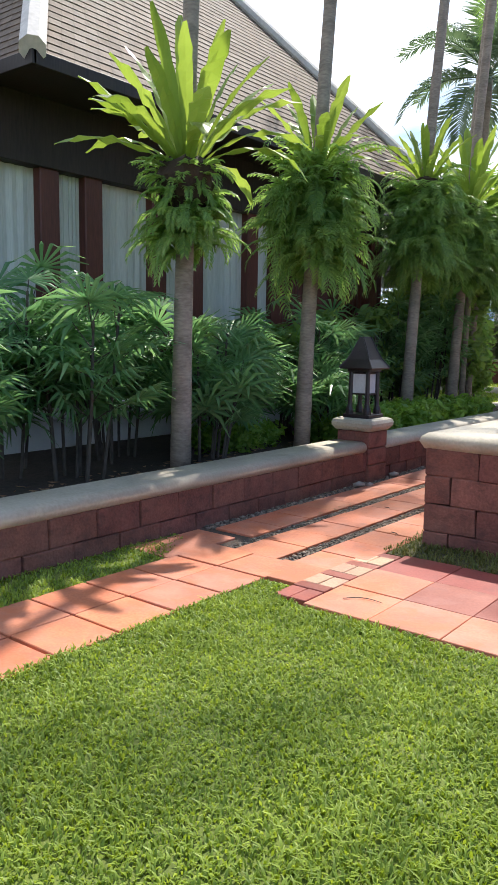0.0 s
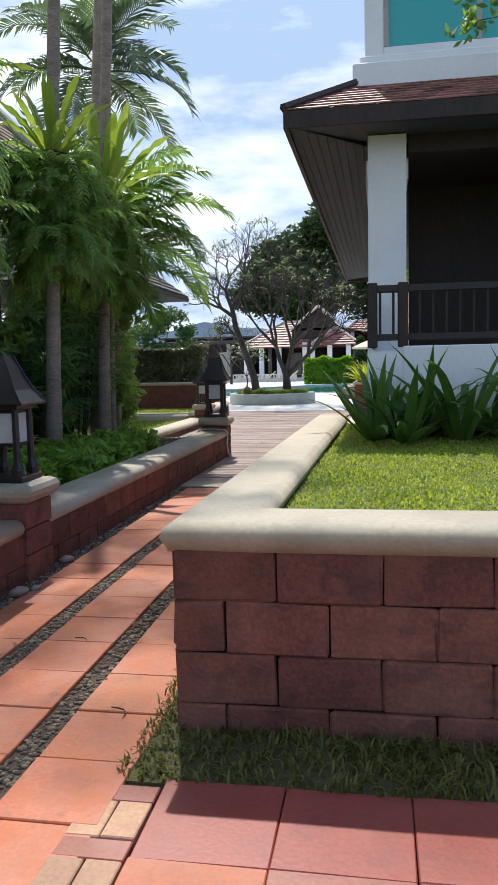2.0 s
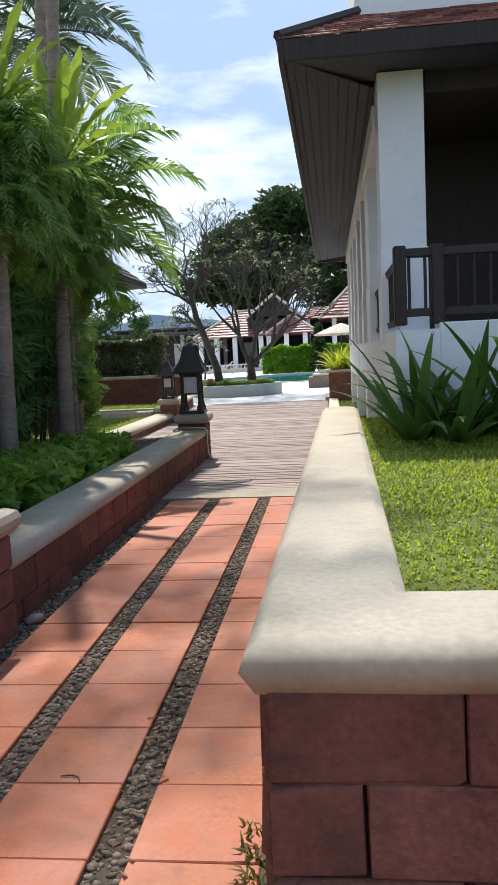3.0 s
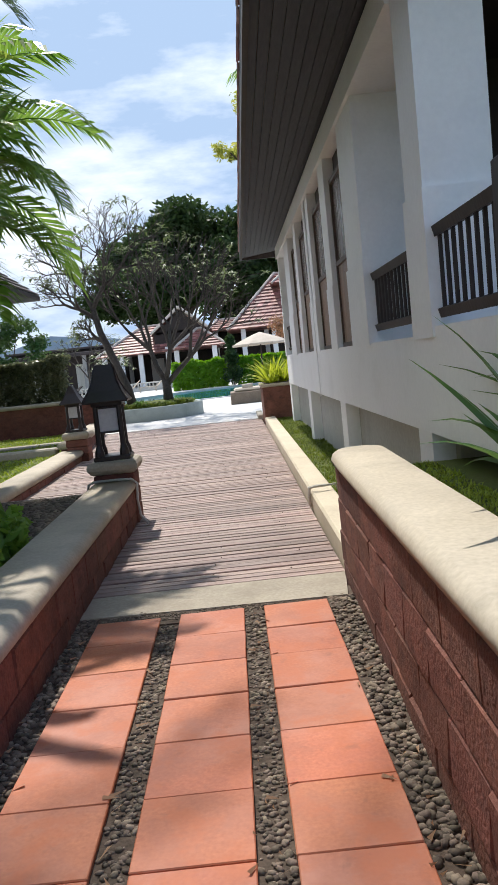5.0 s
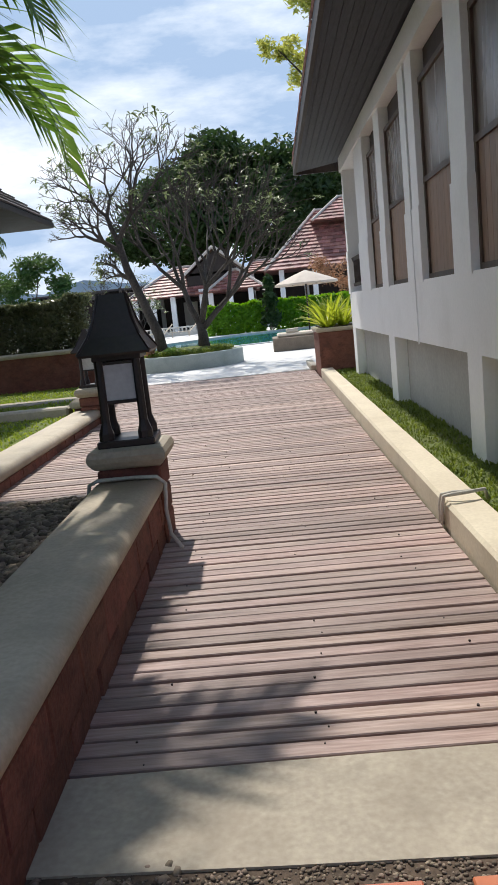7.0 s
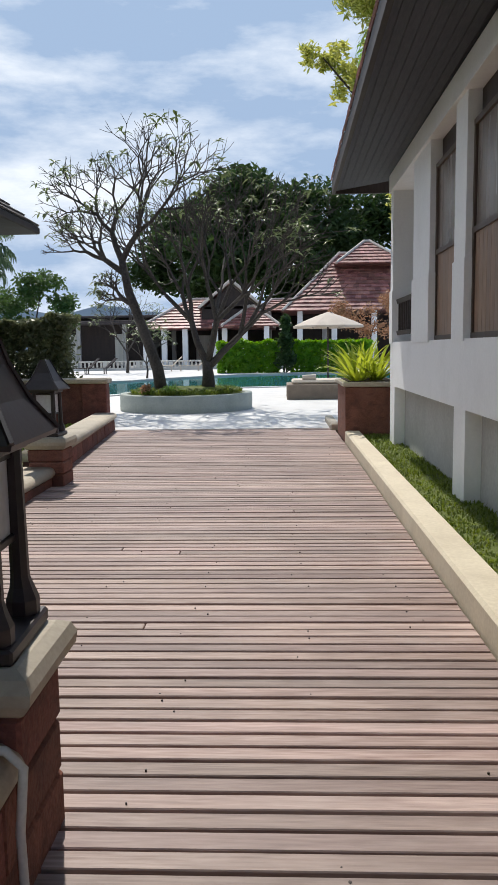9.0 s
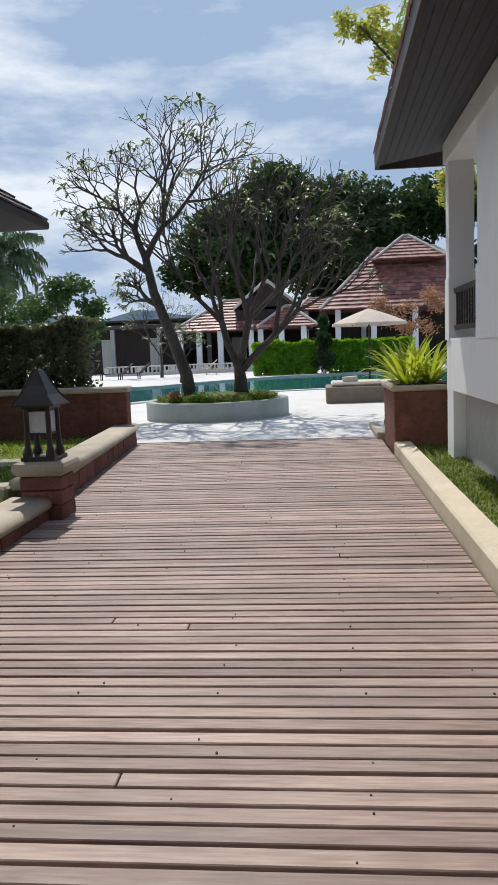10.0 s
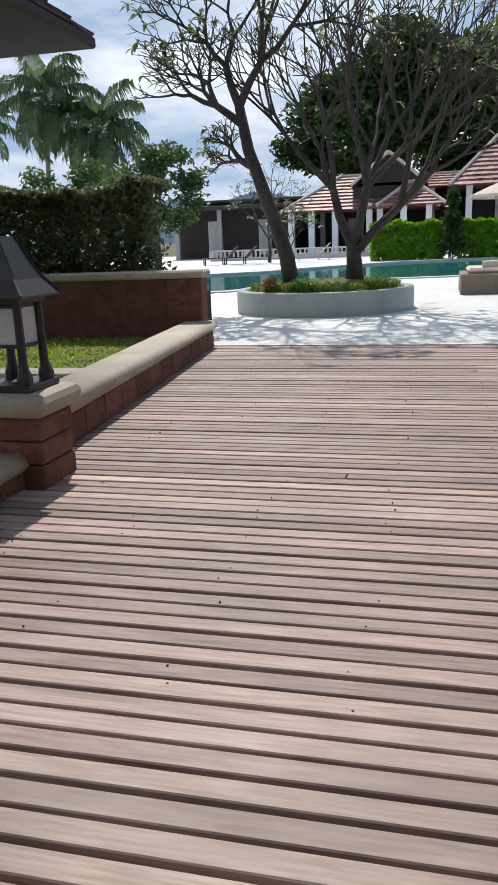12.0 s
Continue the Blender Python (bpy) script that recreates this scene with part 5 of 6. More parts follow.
def leaf_cloud(mesh, centre, radius, n, size, rr, shell=0.35, flat=0.0, long=1.6):
    """Small folded leaves scattered through a lumpy ball, most near its skin."""
    c = Vector(centre)
    for _ in range(n):
        d = Vector((rr.gauss(0, 1), rr.gauss(0, 1), rr.gauss(0, 1)))
        if d.length < 0.01:
            continue
        d.normalize()
        f = 1 - shell * rr.random() ** 1.4 * 2
        lump = 0.82 + 0.3 * noise.noise(d * 2.1 + c * 0.37)
        p = c + Vector((d.x * radius[0], d.y * radius[1], d.z * radius[2])) * f * lump
        a = Vector((rr.uniform(-1, 1), rr.uniform(-1, 1), rr.uniform(-0.9, 0.5))).normalized()
        b = a.cross(Vector((rr.uniform(-1, 1), rr.uniform(-1, 1), rr.uniform(-1, 1))))
        if b.length < 0.1:
            continue
        b.normalize()
        s = size * rr.uniform(0.6, 1.3)
        mesh.add([p - a * s * long * 0.5, p + b * s * 0.32 + a * s * 0.05, p + a * s * long * 0.5, p - b * s * 0.32 + a * s * 0.05], [(0, 1, 2, 3)])


def shrub(name, at, clouds, leaf_mat, size, n, label, seed, category="shrub", group="", stems=5, long=1.6):
    rr = random.Random(seed)
    t = thing(name, at, label, category, group)
    leaf, wood = Mesh(), Mesh()
    for c, r in clouds:
        leaf_cloud(leaf, c, r, int(n / len(clouds)), size, rr, long=long)
    for k in range(stems):
        c, r = clouds[k % len(clouds)]
        wood.tube([(rr.uniform(-.1, .1) + c[0] * 0.5, rr.uniform(-.1, .1) + c[1] * 0.5, -0.04), (c[0] * 0.8, c[1] * 0.8, c[2] * 0.6), (c[0] + rr.uniform(-.3, .3) * r[0], c[1] + rr.uniform(-.3, .3) * r[1], c[2])], [0.02, 0.015, 0.008], 6)
    part("stems", wood, DARKBARK, t)
    part("leaves", leaf, leaf_mat, t)
    return t


# low bright cover and dark shrubs in the bed
for k in range(74):
    y = 8.2 + k * 0.062 + RND.uniform(-.05, .05)
    x = -4.72 - RND.random() * 0.85
    shrub("ground_cover", (x, y, 0.29), [((0, 0, 0.18), (0.25, 0.25, 0.23))], COVER, 0.085, 300, "low bright green leafy ground cover beside the wall", 70 + k, "ground cover", "ground cover plants", 3)
for k in range(7):
    shrub("ground_cover", (-5.25 - RND.random() * 0.4, 6.4 + k * 0.17, 0.29), [((0, 0, 0.16), (0.22, 0.2, 0.2))], COVER, 0.07, 260, "low bright green leafy ground cover beside the wall", 95 + k, "ground cover", "ground cover plants", 3)
shrub("shrub", (-6.2, 8.9, 0.29), [((0.3, -0.4, 1.25), (0.35, 0.4, 0.25)), ((0.2, 0.6, 1.5), (0.3, 0.5, 0.2)), ((0, 0, 0.8), (0.4, 0.5, 0.4))], BUSHLEAF, 0.11, 700, "loose shrub with pale green leaf sprays", 110)
shrub("shrub", (-6.3, 11.6, 0.29), [((0.2, -0.4, 1.6), (0.4, 0.5, 0.25)), ((0, 0, 0.8), (0.5, 0.6, 0.6))], BUSHLEAF, 0.11, 700, "loose shrub with pale green leaf sprays", 111)
shrub("shrub", (-6.35, 12.9, 0.29), [((0, 0, 0.5), (0.4, 0.45, 0.45)), ((-0.3, 0.4, 1.0), (0.45, 0.5, 0.6)), ((0.0, 0.7, 0.6), (0.35, 0.4, 0.5)), ((-0.2, 0.3, 1.7), (0.45, 0.5, 0.5))], BUSHLEAF, 0.12, 2600, "leafy green shrub among the palms", 115)
shrub("shrub", (-6.4, 15.0, 0.29), [((0, 0, 1.0), (0.7, 0.7, 0.9)), ((0.1, 0.2, 2.2), (0.7, 0.7, 0.8)), ((-0.3, 0.9, 1.6), (0.7, 0.7, 1.0))], BUSHLEAF, 0.14, 4600, "tall dense dark green shrub behind the palms", 112)
shrub("shrub", (-7.4, 14.2, 0.29), [((0, 0, 1.2), (0.8, 0.9, 1.2)), ((0.2, 1.2, 2.4), (0.8, 0.9, 1.0)), ((0.3, -0.8, 1.0), (0.7, 0.7, 1.0))], BUSHLEAF, 0.14, 4600, "tall dense dark green shrub behind the palms", 113)
shrub("shrub", (-6.7, 16.9, 0.1), [((0, 0, 0.8), (0.5, 0.6, 0.7)), ((-0.4, 0.7, 1.5), (0.6, 0.7, 0.8)), ((-0.6, 0.2, 2.3), (0.6, 0.6, 0.7))], BUSHLEAF, 0.13, 3000, "leafy green shrub at the end of the bed", 114)


def strap_plant(name, at, n, length, width, label, mat, seed, category="plant", group="", rise=(0.4, 1.4), droop=(0.8, 2.0)):
    rr = random.Random(seed)
    t = thing(name, at, label, category, group)
    m = Mesh()
    for k in range(n):
        az = 2.4 * k + rr.uniform(-0.4, 0.4)
        blade(m, (0.05 * math.cos(az), 0.05 * math.sin(az), -0.02), az, length * rr.uniform(0.65, 1.1), rr.uniform(*rise), rr.uniform(*droop), width * rr.uniform(0.8, 1.15), rr, 8, 0.3, 0.0)
    part("leaves", m, mat, t)
    return t


for k, (x, y, l) in enumerate(((-1.72, 9.95, 1.0), (-1.62, 10.3, 0.85), (-1.45, 9.75, 0.9), (-1.25, 10.2, 1.15), (-0.95, 9.85, 1.2), (-0.75, 10.25, 1.1), (-0.35, 9.8, 1.15), (0.0, 10.2, 1.2), (0.3, 9.75, 1.1), (0.7, 10.1, 1.1), (1.1, 9.8, 1.1), (1.6, 10.0, 1.1))):
    strap_plant("spider_lily", (x, y, PLANT_Z), 17, l, 0.046, "dark green spider lily with long arching strap leaves", STRAP, 130 + k, "plant", "spider lilies", (0.45, 1.4), (0.2, 1.7))

# ---- dark wooden house ----


def wooden_house():
    h = thing("wooden_house", (0, 0, 0), "dark red-brown wooden house with curtained panels and a steep tiled roof", "house")
    x, y0, y1 = -7.15, 4.3, 13.0
    base = Mesh()
    base.box(x - 5, x + 0.12, y0, y1, 0.2, 0.62, 0.02)
    base.box(x - 5, x + 0.2, y0 - 0.1, y1 + 0.1, 0.62, 0.80, 0.02)
    part("foundation", base, PLASTER, h, "white plastered foundation")
    sill = Mesh()
    sill.box(x - 5, x + 0.10, y0, y1, 0.80, 1.02, 0.01)
    part("sill_beam", sill, REDWOOD, h)
    y = y0
    k = 0
    while y < y1 - 0.2:
        p = Mesh()
        p.box(x - 0.1, x + 0.08, y, y + 0.26, 0.9, 4.2, 0.012)
        part("post", p, REDWOOD, h)
        width = (0.95, 0.36, 0.8, 0.45)[k % 4]
        for s in range(2):
            q0, q1 = y + 0.26 + width * s / 2, y + 0.26 + width * (s + 1) / 2
            w = Mesh()
            n = 7
            for i in range(n):
                a, b = q0 + (q1 - q0) * i / n, q0 + (q1 - q0) * (i + 1) / n
                xx = x - 0.06 + 0.02 * (i % 2)
                xn = x - 0.06 + 0.02 * ((i + 1) % 2)
                w.add([(xx, a, 1.02), (xn, b, 1.02), (xn, b, 3.35), (xx, a, 3.35)], [(0, 1, 2, 3)])
            part("curtain", w, CURTAIN if y < 9.3 else REDWOOD, h, "pale grey curtain behind the opening" if y < 9.3 else "")
        y += 0.26 + width
        k += 1
    head = Mesh()
    head.box(x - 0.12, x + 0.12, y0 - 0.1, y1, 3.35, 4.25, 0.01)
    part("head_beam", head, DARKWOOD, h)
    for ya, yb in ((y0 - 0.05, y0 + 0.1), (y1 - 0.1, y1)):
        end = Mesh()
        end.box(x - 5, x - 0.1, ya, yb, 0.9, 4.25, 0.01)
        part("end_wall", end, DARKWOOD, h)
    back = Mesh()
    back.box(x - 0.6, x - 0.5, y0 + 0.1, y1 - 0.1, 0.9, 4.2)
    part("inner_wall", back, DARKWOOD, h)
    # roof with hips
    ex, ey0, ey1, ez = -6.12, 4.95, 13.9, 4.10
    ey0 = 4.75
    wx = -14.5
    rx, rz = -10.3, 8.6
    so = Mesh()
    so.add([(ex, ey0, ez - 0.05), (ex, ey1, ez - 0.05), (wx, ey1, ez - 0.05), (wx, ey0, ez - 0.05)], [(0, 1, 2, 3)])
    so.box(ex - 0.03, ex + 0.02, ey0, ey1, ez - 0.1, ez + 0.03, 0.005)
    so.box(wx, ex + 0.02, ey0 - 0.02, ey0 + 0.03, ez - 0.1, ez + 0.03, 0.005)
    part("soffit", so, DARKWOOD, h)
    roof = Mesh()
    a, b = Vector((ex, ey0, ez)), Vector((ex, ey1, ez))
    c, d = Vector((rx, ey1 - 3.4, rz)), Vector((rx, ey0 + 3.4, rz))
    courses(roof, a, b, d, c, 42, 0.16, 0.009)
    courses(roof, Vector((wx, ey0, ez)), a, d, d + Vector((0, 0.01, 0)), 42, 0.2, 0.009)
    courses(roof, b, Vector((wx, ey1, ez)), c, c + Vector((0, 0.01, 0)), 30, 0.3, 0.03)
    part("roof", roof, ROOFBROWN, h, "brown-grey roof of small overlapping tiles")
    hip = Mesh()
    hip.tube([a + Vector((0, 0, 0.03)), d + Vector((0, 0, 0.06))], 0.13, 8)
    hip.tube([b + Vector((0, 0, 0.03)), c + Vector((0, 0, 0.06))], 0.10, 8)
    hip.tube([d, c], 0.12, 8)
    part("hip_ridge", hip, RIDGE, h, "pale mortar hip ridge")


wooden_house()

# ---- end of the deck ----
box_ = thing("box_planter", (-1.965, 25.80, 0), "dark red laterite box planter with a cream rim", "planter")
m = Mesh()
m.box(-0.41, 0.45, -0.78, 0.8, -0.05, 0.86, 0.012)
part("body", m, LATERITE, box_)
m = Mesh()
m.box(-0.45, 0.47, -0.82, 0.84, 0.86, 0.94, 0.02)
part("rim", m, CREAM, box_)
m = Mesh()
m.box(-0.36, 0.40, -0.72, 0.74, 0.93, 0.95)
part("soil", m, SOIL, box_)
for k, (x, y) in enumerate(((-2.16, 25.3), (-1.85, 25.45), (-2.1, 25.85), (-1.77, 26.05), (-2.02, 26.3))):
    strap_plant("bromeliad", (x, y, 0.95), 26, 0.8, 0.035, "yellow-green strap-leaved plant growing in the box planter", BROMELIAD, 160 + k, "plant", "planter plants", (0.5, 1.45), (0.3, 1.5))
m = Mesh()
m.box(-2.50, -2.34, 26.66, 28.4, -0.05, 0.12, 0.02)
structure("plaza_curb", m, CREAM, "low pale curb at the end of the deck", "curb")

# round planter with two frangipani trees
ring = thing("round_planter", (-5.75, 31.95, 0), "round grey-green plastered planter standing on white paving", "planter")
m = Mesh()
N = 72
prof = [(1.63, -0.05), (1.65, 0.0), (1.65, 0.395), (1.63, 0.42), (1.49, 0.42), (1.47, 0.395), (1.47, 0.2)]
verts, faces = [], []
for k in range(N):
    a = 2 * math.pi * k / N
    verts += [(r * math.cos(a), r * math.sin(a), z) for r, z in prof]
for k in range(N):
    for i in range(len(prof) - 1):
        j = (k + 1) % N
        faces.append((k * len(prof) + i, j * len(prof) + i, j * len(prof) + i + 1, k * len(prof) + i + 1))
m.add(verts, faces)
part("wall", m, PLANTERGREY, ring, "", True)
m = Mesh()
verts, faces = [(0, 0, 0.56)], []
for r, z in ((0.6, 0.54), (1.1, 0.46), (1.48, 0.36)):
    verts += [(r * math.cos(2 * math.pi * k / N), r * math.sin(2 * math.pi * k / N), z + 0.02 * math.sin(k * 1.7)) for k in range(N)]
for k in range(N):
    j = (k + 1) % N
    faces.append((0, 1 + k, 1 + j))
    for i in range(2):
        faces.append((1 + i * N + k, 1 + (i + 1) * N + k, 1 + (i + 1) * N + j, 1 + i * N + j))
m.add(verts, faces)
part("grass_mound", m, LAWN, ring, "grassy mound inside the planter")
g = grass([(-5.75 + 1.4 * math.cos(a * math.pi / 10), 31.95 + 1.4 * math.sin(a * math.pi / 10)) for a in range(20)], 0.44, 1300, 0.13, "unmown grass in the round planter", 31, 0.010, STRIPGRASS)
shrub("shrub", (-6.6, 31.0, 0.40), [((0, 0, 0.15), (0.18, 0.18, 0.17))], DRYLEAF, 0.06, 220, "small reddish shrub in the round planter", 201, "shrub", "", 3)
shrub("shrub", (-6.0, 30.8, 0.38), [((0, 0, 0.15), (0.25, 0.2, 0.17))], BUSHLEAF, 0.06, 220, "small green shrub in the round planter", 202, "shrub", "", 3)


def frangipani(at, trunk, r0, heads, depth, leaves, label, seed, reach, leaf_size, flatten=0.85, fan=(0.42, 0.78), size=0.945):
    """A bare forking tree: blunt branches that fork again and again, with leaf tufts at some of the tips."""
    rr = random.Random(seed)
    t = thing("frangipani_tree", at, label, "tree", "frangipani trees")
    t.matrix_basis = t.matrix_basis @ Matrix.Diagonal((size, size, size, 1))
    wood, twig, leaf = Mesh(), Mesh(), Mesh()
    wood.tube(trunk, [r0 * (1 - 0.45 * i / (len(trunk) - 1)) for i in range(len(trunk))], 10)

    def grow(p, d, length, r, level):
        bend = Vector((rr.uniform(-1, 1), rr.uniform(-1, 1), rr.uniform(0.0, 0.9))) * 0.22
        mid = p + d * length * 0.5 + bend * length * 0.25
        e = p + (d + bend).normalized() * length
        twig.tube([p, mid, e], [r, r * 0.86, r * 0.76], 8 if level < 2 else 5)
        if level >= depth:
            if rr.random() < leaves:
                for _ in range(rr.randint(4, 8)):
                    a = rr.uniform(0, 6.28)
                    v = Vector((math.cos(a), math.sin(a), rr.uniform(-0.4, 0.7))).normalized()
                    s = v.cross(UP).normalized()
                    l = leaf_size * rr.uniform(0.7, 1.3)
                    leaf.strip([e, e + v * l * 0.55, e + v * l - UP * l * 0.2], [s] * 3, [0.01, l * 0.17, 0.006], 0.2)
            return
        n = 3 if rr.random() < 0.45 else 2
        a0 = rr.uniform(0, 6.28)
        perp = d.cross(Vector((0.3, 0.2, 0.9))).normalized()
        for k in range(n):
            ax = rot(perp, d, a0 + 2 * math.pi * k / n)
            spread = rr.uniform(*fan)
            nd = (d * math.cos(spread) + ax * math.sin(spread))
            nd.z = nd.z * flatten + 0.16
            grow(e, nd.normalized(), length * rr.uniform(0.68, 0.92), r * 0.655, level + 1)

    for p, d, l in heads:
        twig = Mesh()
        grow(Vector(p), Vector(d).normalized(), l * reach, r0 * 0.5, 0)
        part("branch", twig, BARK, t)
    part("trunk", wood, BARK, t, "", True)
    part("leaves", leaf, GREYLEAF, t)


frangipani((-6.35, 31.85, 0.45), [(0, 0, -0.05), (-0.1, 0, 0.6), (-0.45, 0.05, 1.6), (-0.8, 0, 2.6), (-0.95, 0, 3.4)], 0.17,
           [((-0.95, 0, 3.4), (-0.5, 0.2, 1.0), 1.2), ((-0.95, 0, 3.4), (0.55, -0.3, 1.0), 1.25), ((-0.93, 0, 3.1), (-1.0, -0.1, 0.75), 0.8), ((-0.72, 0.0, 2.3), (-1.0, 0.1, 0.4), 0.42)], 6, 0.12, "leaning frangipani tree with bare forking branches and few leaves", 5, 0.71, 0.22)
frangipani((-5.20, 32.05, 0.45), [(0, 0, -0.05), (0.0, 0, 0.4), (-0.05, 0.02, 0.9)], 0.2,
           [((-0.05, 0, 0.75), (-0.55, 0.1, 1.0), 1.55), ((0, 0, 0.75), (0.15, 0.35, 1.0), 1.6), ((0, 0, 0.6), (0.85, -0.1, 0.95), 1.6), ((0, 0, 0.8), (0.35, -0.4, 1.0), 1.5)], 6, 0.24, "many-stemmed frangipani tree with grey forking branches and sparse leaves", 6, 0.76, 0.19, 0.97, (0.34, 0.62))

# loungers and parasol
lg = thing("lounger_platform", (-1.75, 35.6, 0), "low brown woven lounge platform on white paving", "lounger")
m = Mesh()
m.box(-1.45, 1.6, -0.9, 0.9, 0.0, 0.44, 0.02)
part("base", m, WICKER, lg)
m = Mesh()
m.box(-1.3, 0.6, -0.75, 0.75, 0.44, 0.56, 0.05)
part("mattress", m, CUSHION, lg)
m = Mesh()
m.add([(0.55, -0.8, 0.45), (1.35, -0.8, 1.05), (1.35, 0.8, 1.05), (0.55, 0.8, 0.45), (0.65, -0.8, 0.42), (1.45, -0.8, 1.02), (1.45, 0.8, 1.02), (0.65, 0.8, 0.42)], [(0, 1, 2, 3), (4, 7, 6, 5), (0, 4, 5, 1), (1, 5, 6, 2), (2, 6, 7, 3), (3, 7, 4, 0)])
part("backrest", m, WICKER, lg)
m = Mesh()
m.tube([(-1.0, -0.5, 0.6), (-0.6, -0.5, 0.62)], [0.10, 0.10], 8)
part("towel_roll", m, CUSHION, lg)
pa = thing("parasol", (-1.78, 38.6, 0), "open beige canvas parasol on a dark pole", "parasol")
m = Mesh()
m.tube([(0, 0, -0.02), (0, 0, 2.66)], 0.03, 8)
part("pole", m, DARKWOOD, pa)
m = Mesh()
m.tube([(0, 0, 0), (0, 0, 0.08)], [0.3, 0.25], 16)
part("foot", m, CONCRETE, pa)
m = Mesh()
verts, faces = [(0, 0, 2.66)], []
for r, z in ((0.48, 2.50), (0.9, 2.34), (1.22, 2.20), (1.22, 2.13)):
    verts += [(r * (1.0 if k % 2 else 0.94) * math.cos(math.pi * k / 8), r * (1.0 if k % 2 else 0.94) * math.sin(math.pi * k / 8), z) for k in range(16)]
for k in range(16):
    j = (k + 1) % 16
    faces.append((0, 1 + k, 1 + j))
    for i in range(3):
        faces.append((1 + i * 16 + k, 1 + (i + 1) * 16 + k, 1 + (i + 1) * 16 + j, 1 + i * 16 + j))
m.add(verts, faces)
part("canopy", m, CANVAS, pa)
for k in range(8):
    a = math.pi * (k * 2 + 1) / 8
    m = Mesh()
    m.tube([(0, 0, 2.6), (1.2 * math.cos(a), 1.2 * math.sin(a), 2.17)], 0.012, 5)
    part("rib", m, DARKWOOD, pa)


def recliner(at, turn, mat, label):
    t = thing("sun_lounger", at, label, "lounger", "pool loungers", "", turn)
    m = Mesh()
    for y in (-0.3, -0.18, -0.06, 0.06, 0.18, 0.3):
        m.box(-1.0, 0.35, y - 0.045, y + 0.045, 0.36, 0.40, 0.005)
    part("seat", m, mat, t)
    m = Mesh()
    for y in (-0.3, -0.18, -0.06, 0.06, 0.18, 0.3):
        m.add([(0.35, y - 0.045, 0.36), (1.0, y - 0.045, 0.98), (1.0, y + 0.045, 0.98), (0.35, y + 0.045, 0.36), (0.40, y - 0.045, 0.34), (1.05, y - 0.045, 0.96), (1.05, y + 0.045, 0.96), (0.40, y + 0.045, 0.34)],
              [(0, 1, 2, 3), (4, 7, 6, 5), (0, 4, 5, 1), (1, 5, 6, 2), (2, 6, 7, 3), (3, 7, 4, 0)])
    part("backrest", m, mat, t)
    for x in (-0.9, 0.3):
        for y in (-0.3, 0.3):
            m = Mesh()
            m.box(x - 0.03, x + 0.03, y - 0.03, y + 0.03, -0.01, 0.37, 0.004)
            part("leg", m, mat, t)


recliner((-15.6, 60.0, 0.012), 25, DARKWOOD, "dark wooden reclining sun lounger by the pool")
recliner((-14.6, 60.4, 0.012), 25, DARKWOOD, "dark wooden reclining sun lounger by the pool")
recliner((-11.0, 64.5, 0.012), 10, CUSHION, "pale sun lounger on the far pool terrace")
recliner((-9.2, 64.8, 0.012), 10, CUSHION, "pale sun lounger on the far pool terrace")


# hedges
def hedge(name, x0, x1, y0, y1, z0, z1, size, n, mat, label, seed, wood=DARKBARK):
    rr = random.Random(seed)
    t = thing(name, ((x0 + x1) / 2, (y0 + y1) / 2, z0), label, "hedge")
    leaf, stem = Mesh(), Mesh()
    w, d, h = (x1 - x0) / 2, (y1 - y0) / 2, z1 - z0
    for _ in range(n):
        x = rr.uniform(-w, w)
        side = rr.random()
        bulge = 0.12 * h * noise.noise(Vector((x * 0.9, seed, 0))) + 0.06 * h * noise.noise(Vector((x * 2.7, seed, 4)))
        if side < 0.45:
            p = Vector((x, -d - bulge + abs(rr.gauss(0, 0.12)), rr.uniform(0.02, 1) * h))
        elif side < 0.8:
            p = Vector((x, rr.uniform(-d, d), h + bulge - abs(rr.gauss(0, 0.07)) + 0.1 * h * noise.noise(Vector((x * 1.3, 9, seed)))))
        else:
            p = Vector((rr.uniform(-w, w), rr.uniform(-d, d), rr.uniform(0, 1) * h))
        a = Vector((rr.uniform(-1, 1), rr.uniform(-1, 1), rr.uniform(-0.7, 0.9))).normalized()
        b = a.cross(Vector((rr.uniform(-1, 1), rr.uniform(-1, 1), rr.uniform(-1, 1))))
        if b.length < 0.1:
            continue
        b.normalize()
        s = size * rr.uniform(0.6, 1.3)
        leaf.add([p - a * s * 0.8, p + b * s * 0.36, p + a * s * 0.8, p - b * s * 0.36], [(0, 1, 2, 3)])
    for k in range(int(w * 5)):
        x = -w + 2 * w * (k + 0.5) / int(w * 5)
        stem.tube([(x, 0, -0.05), (x + rr.uniform(-.1, .1), rr.uniform(-.2, .2), h * 0.9)], [0.02, 0.008], 5)
    part("stems", stem, wood, t)
    part("leaves", leaf, mat, t)


hedge("red_hedge", -16, -7.45, 27.5, 28.4, 0.55, 2.10, 0.075, 56000, REDHEDGE, "clipped dark reddish-green hedge above the planter wall", 301)
m = Mesh()
m.prism([(-16, 27.2), (-7.0, 27.2), (-7.0, 28.6), (-16, 28.6)], -0.05, 0.62)
structure("hedge_bed", m, SOIL, "raised soil bed behind the planter wall", "garden bed")
hedge("green_hedge", -7.1, -3.4, 58.6, 60.4, 0.0, 1.85, 0.20, 5200, HEDGE, "bright green clipped hedge beyond the pool", 302)
hedge("green_hedge", -2.7, 2.1, 58.6, 60.4, 0.0, 1.85, 0.20, 5200, HEDGE, "bright green clipped hedge beyond the pool", 303)
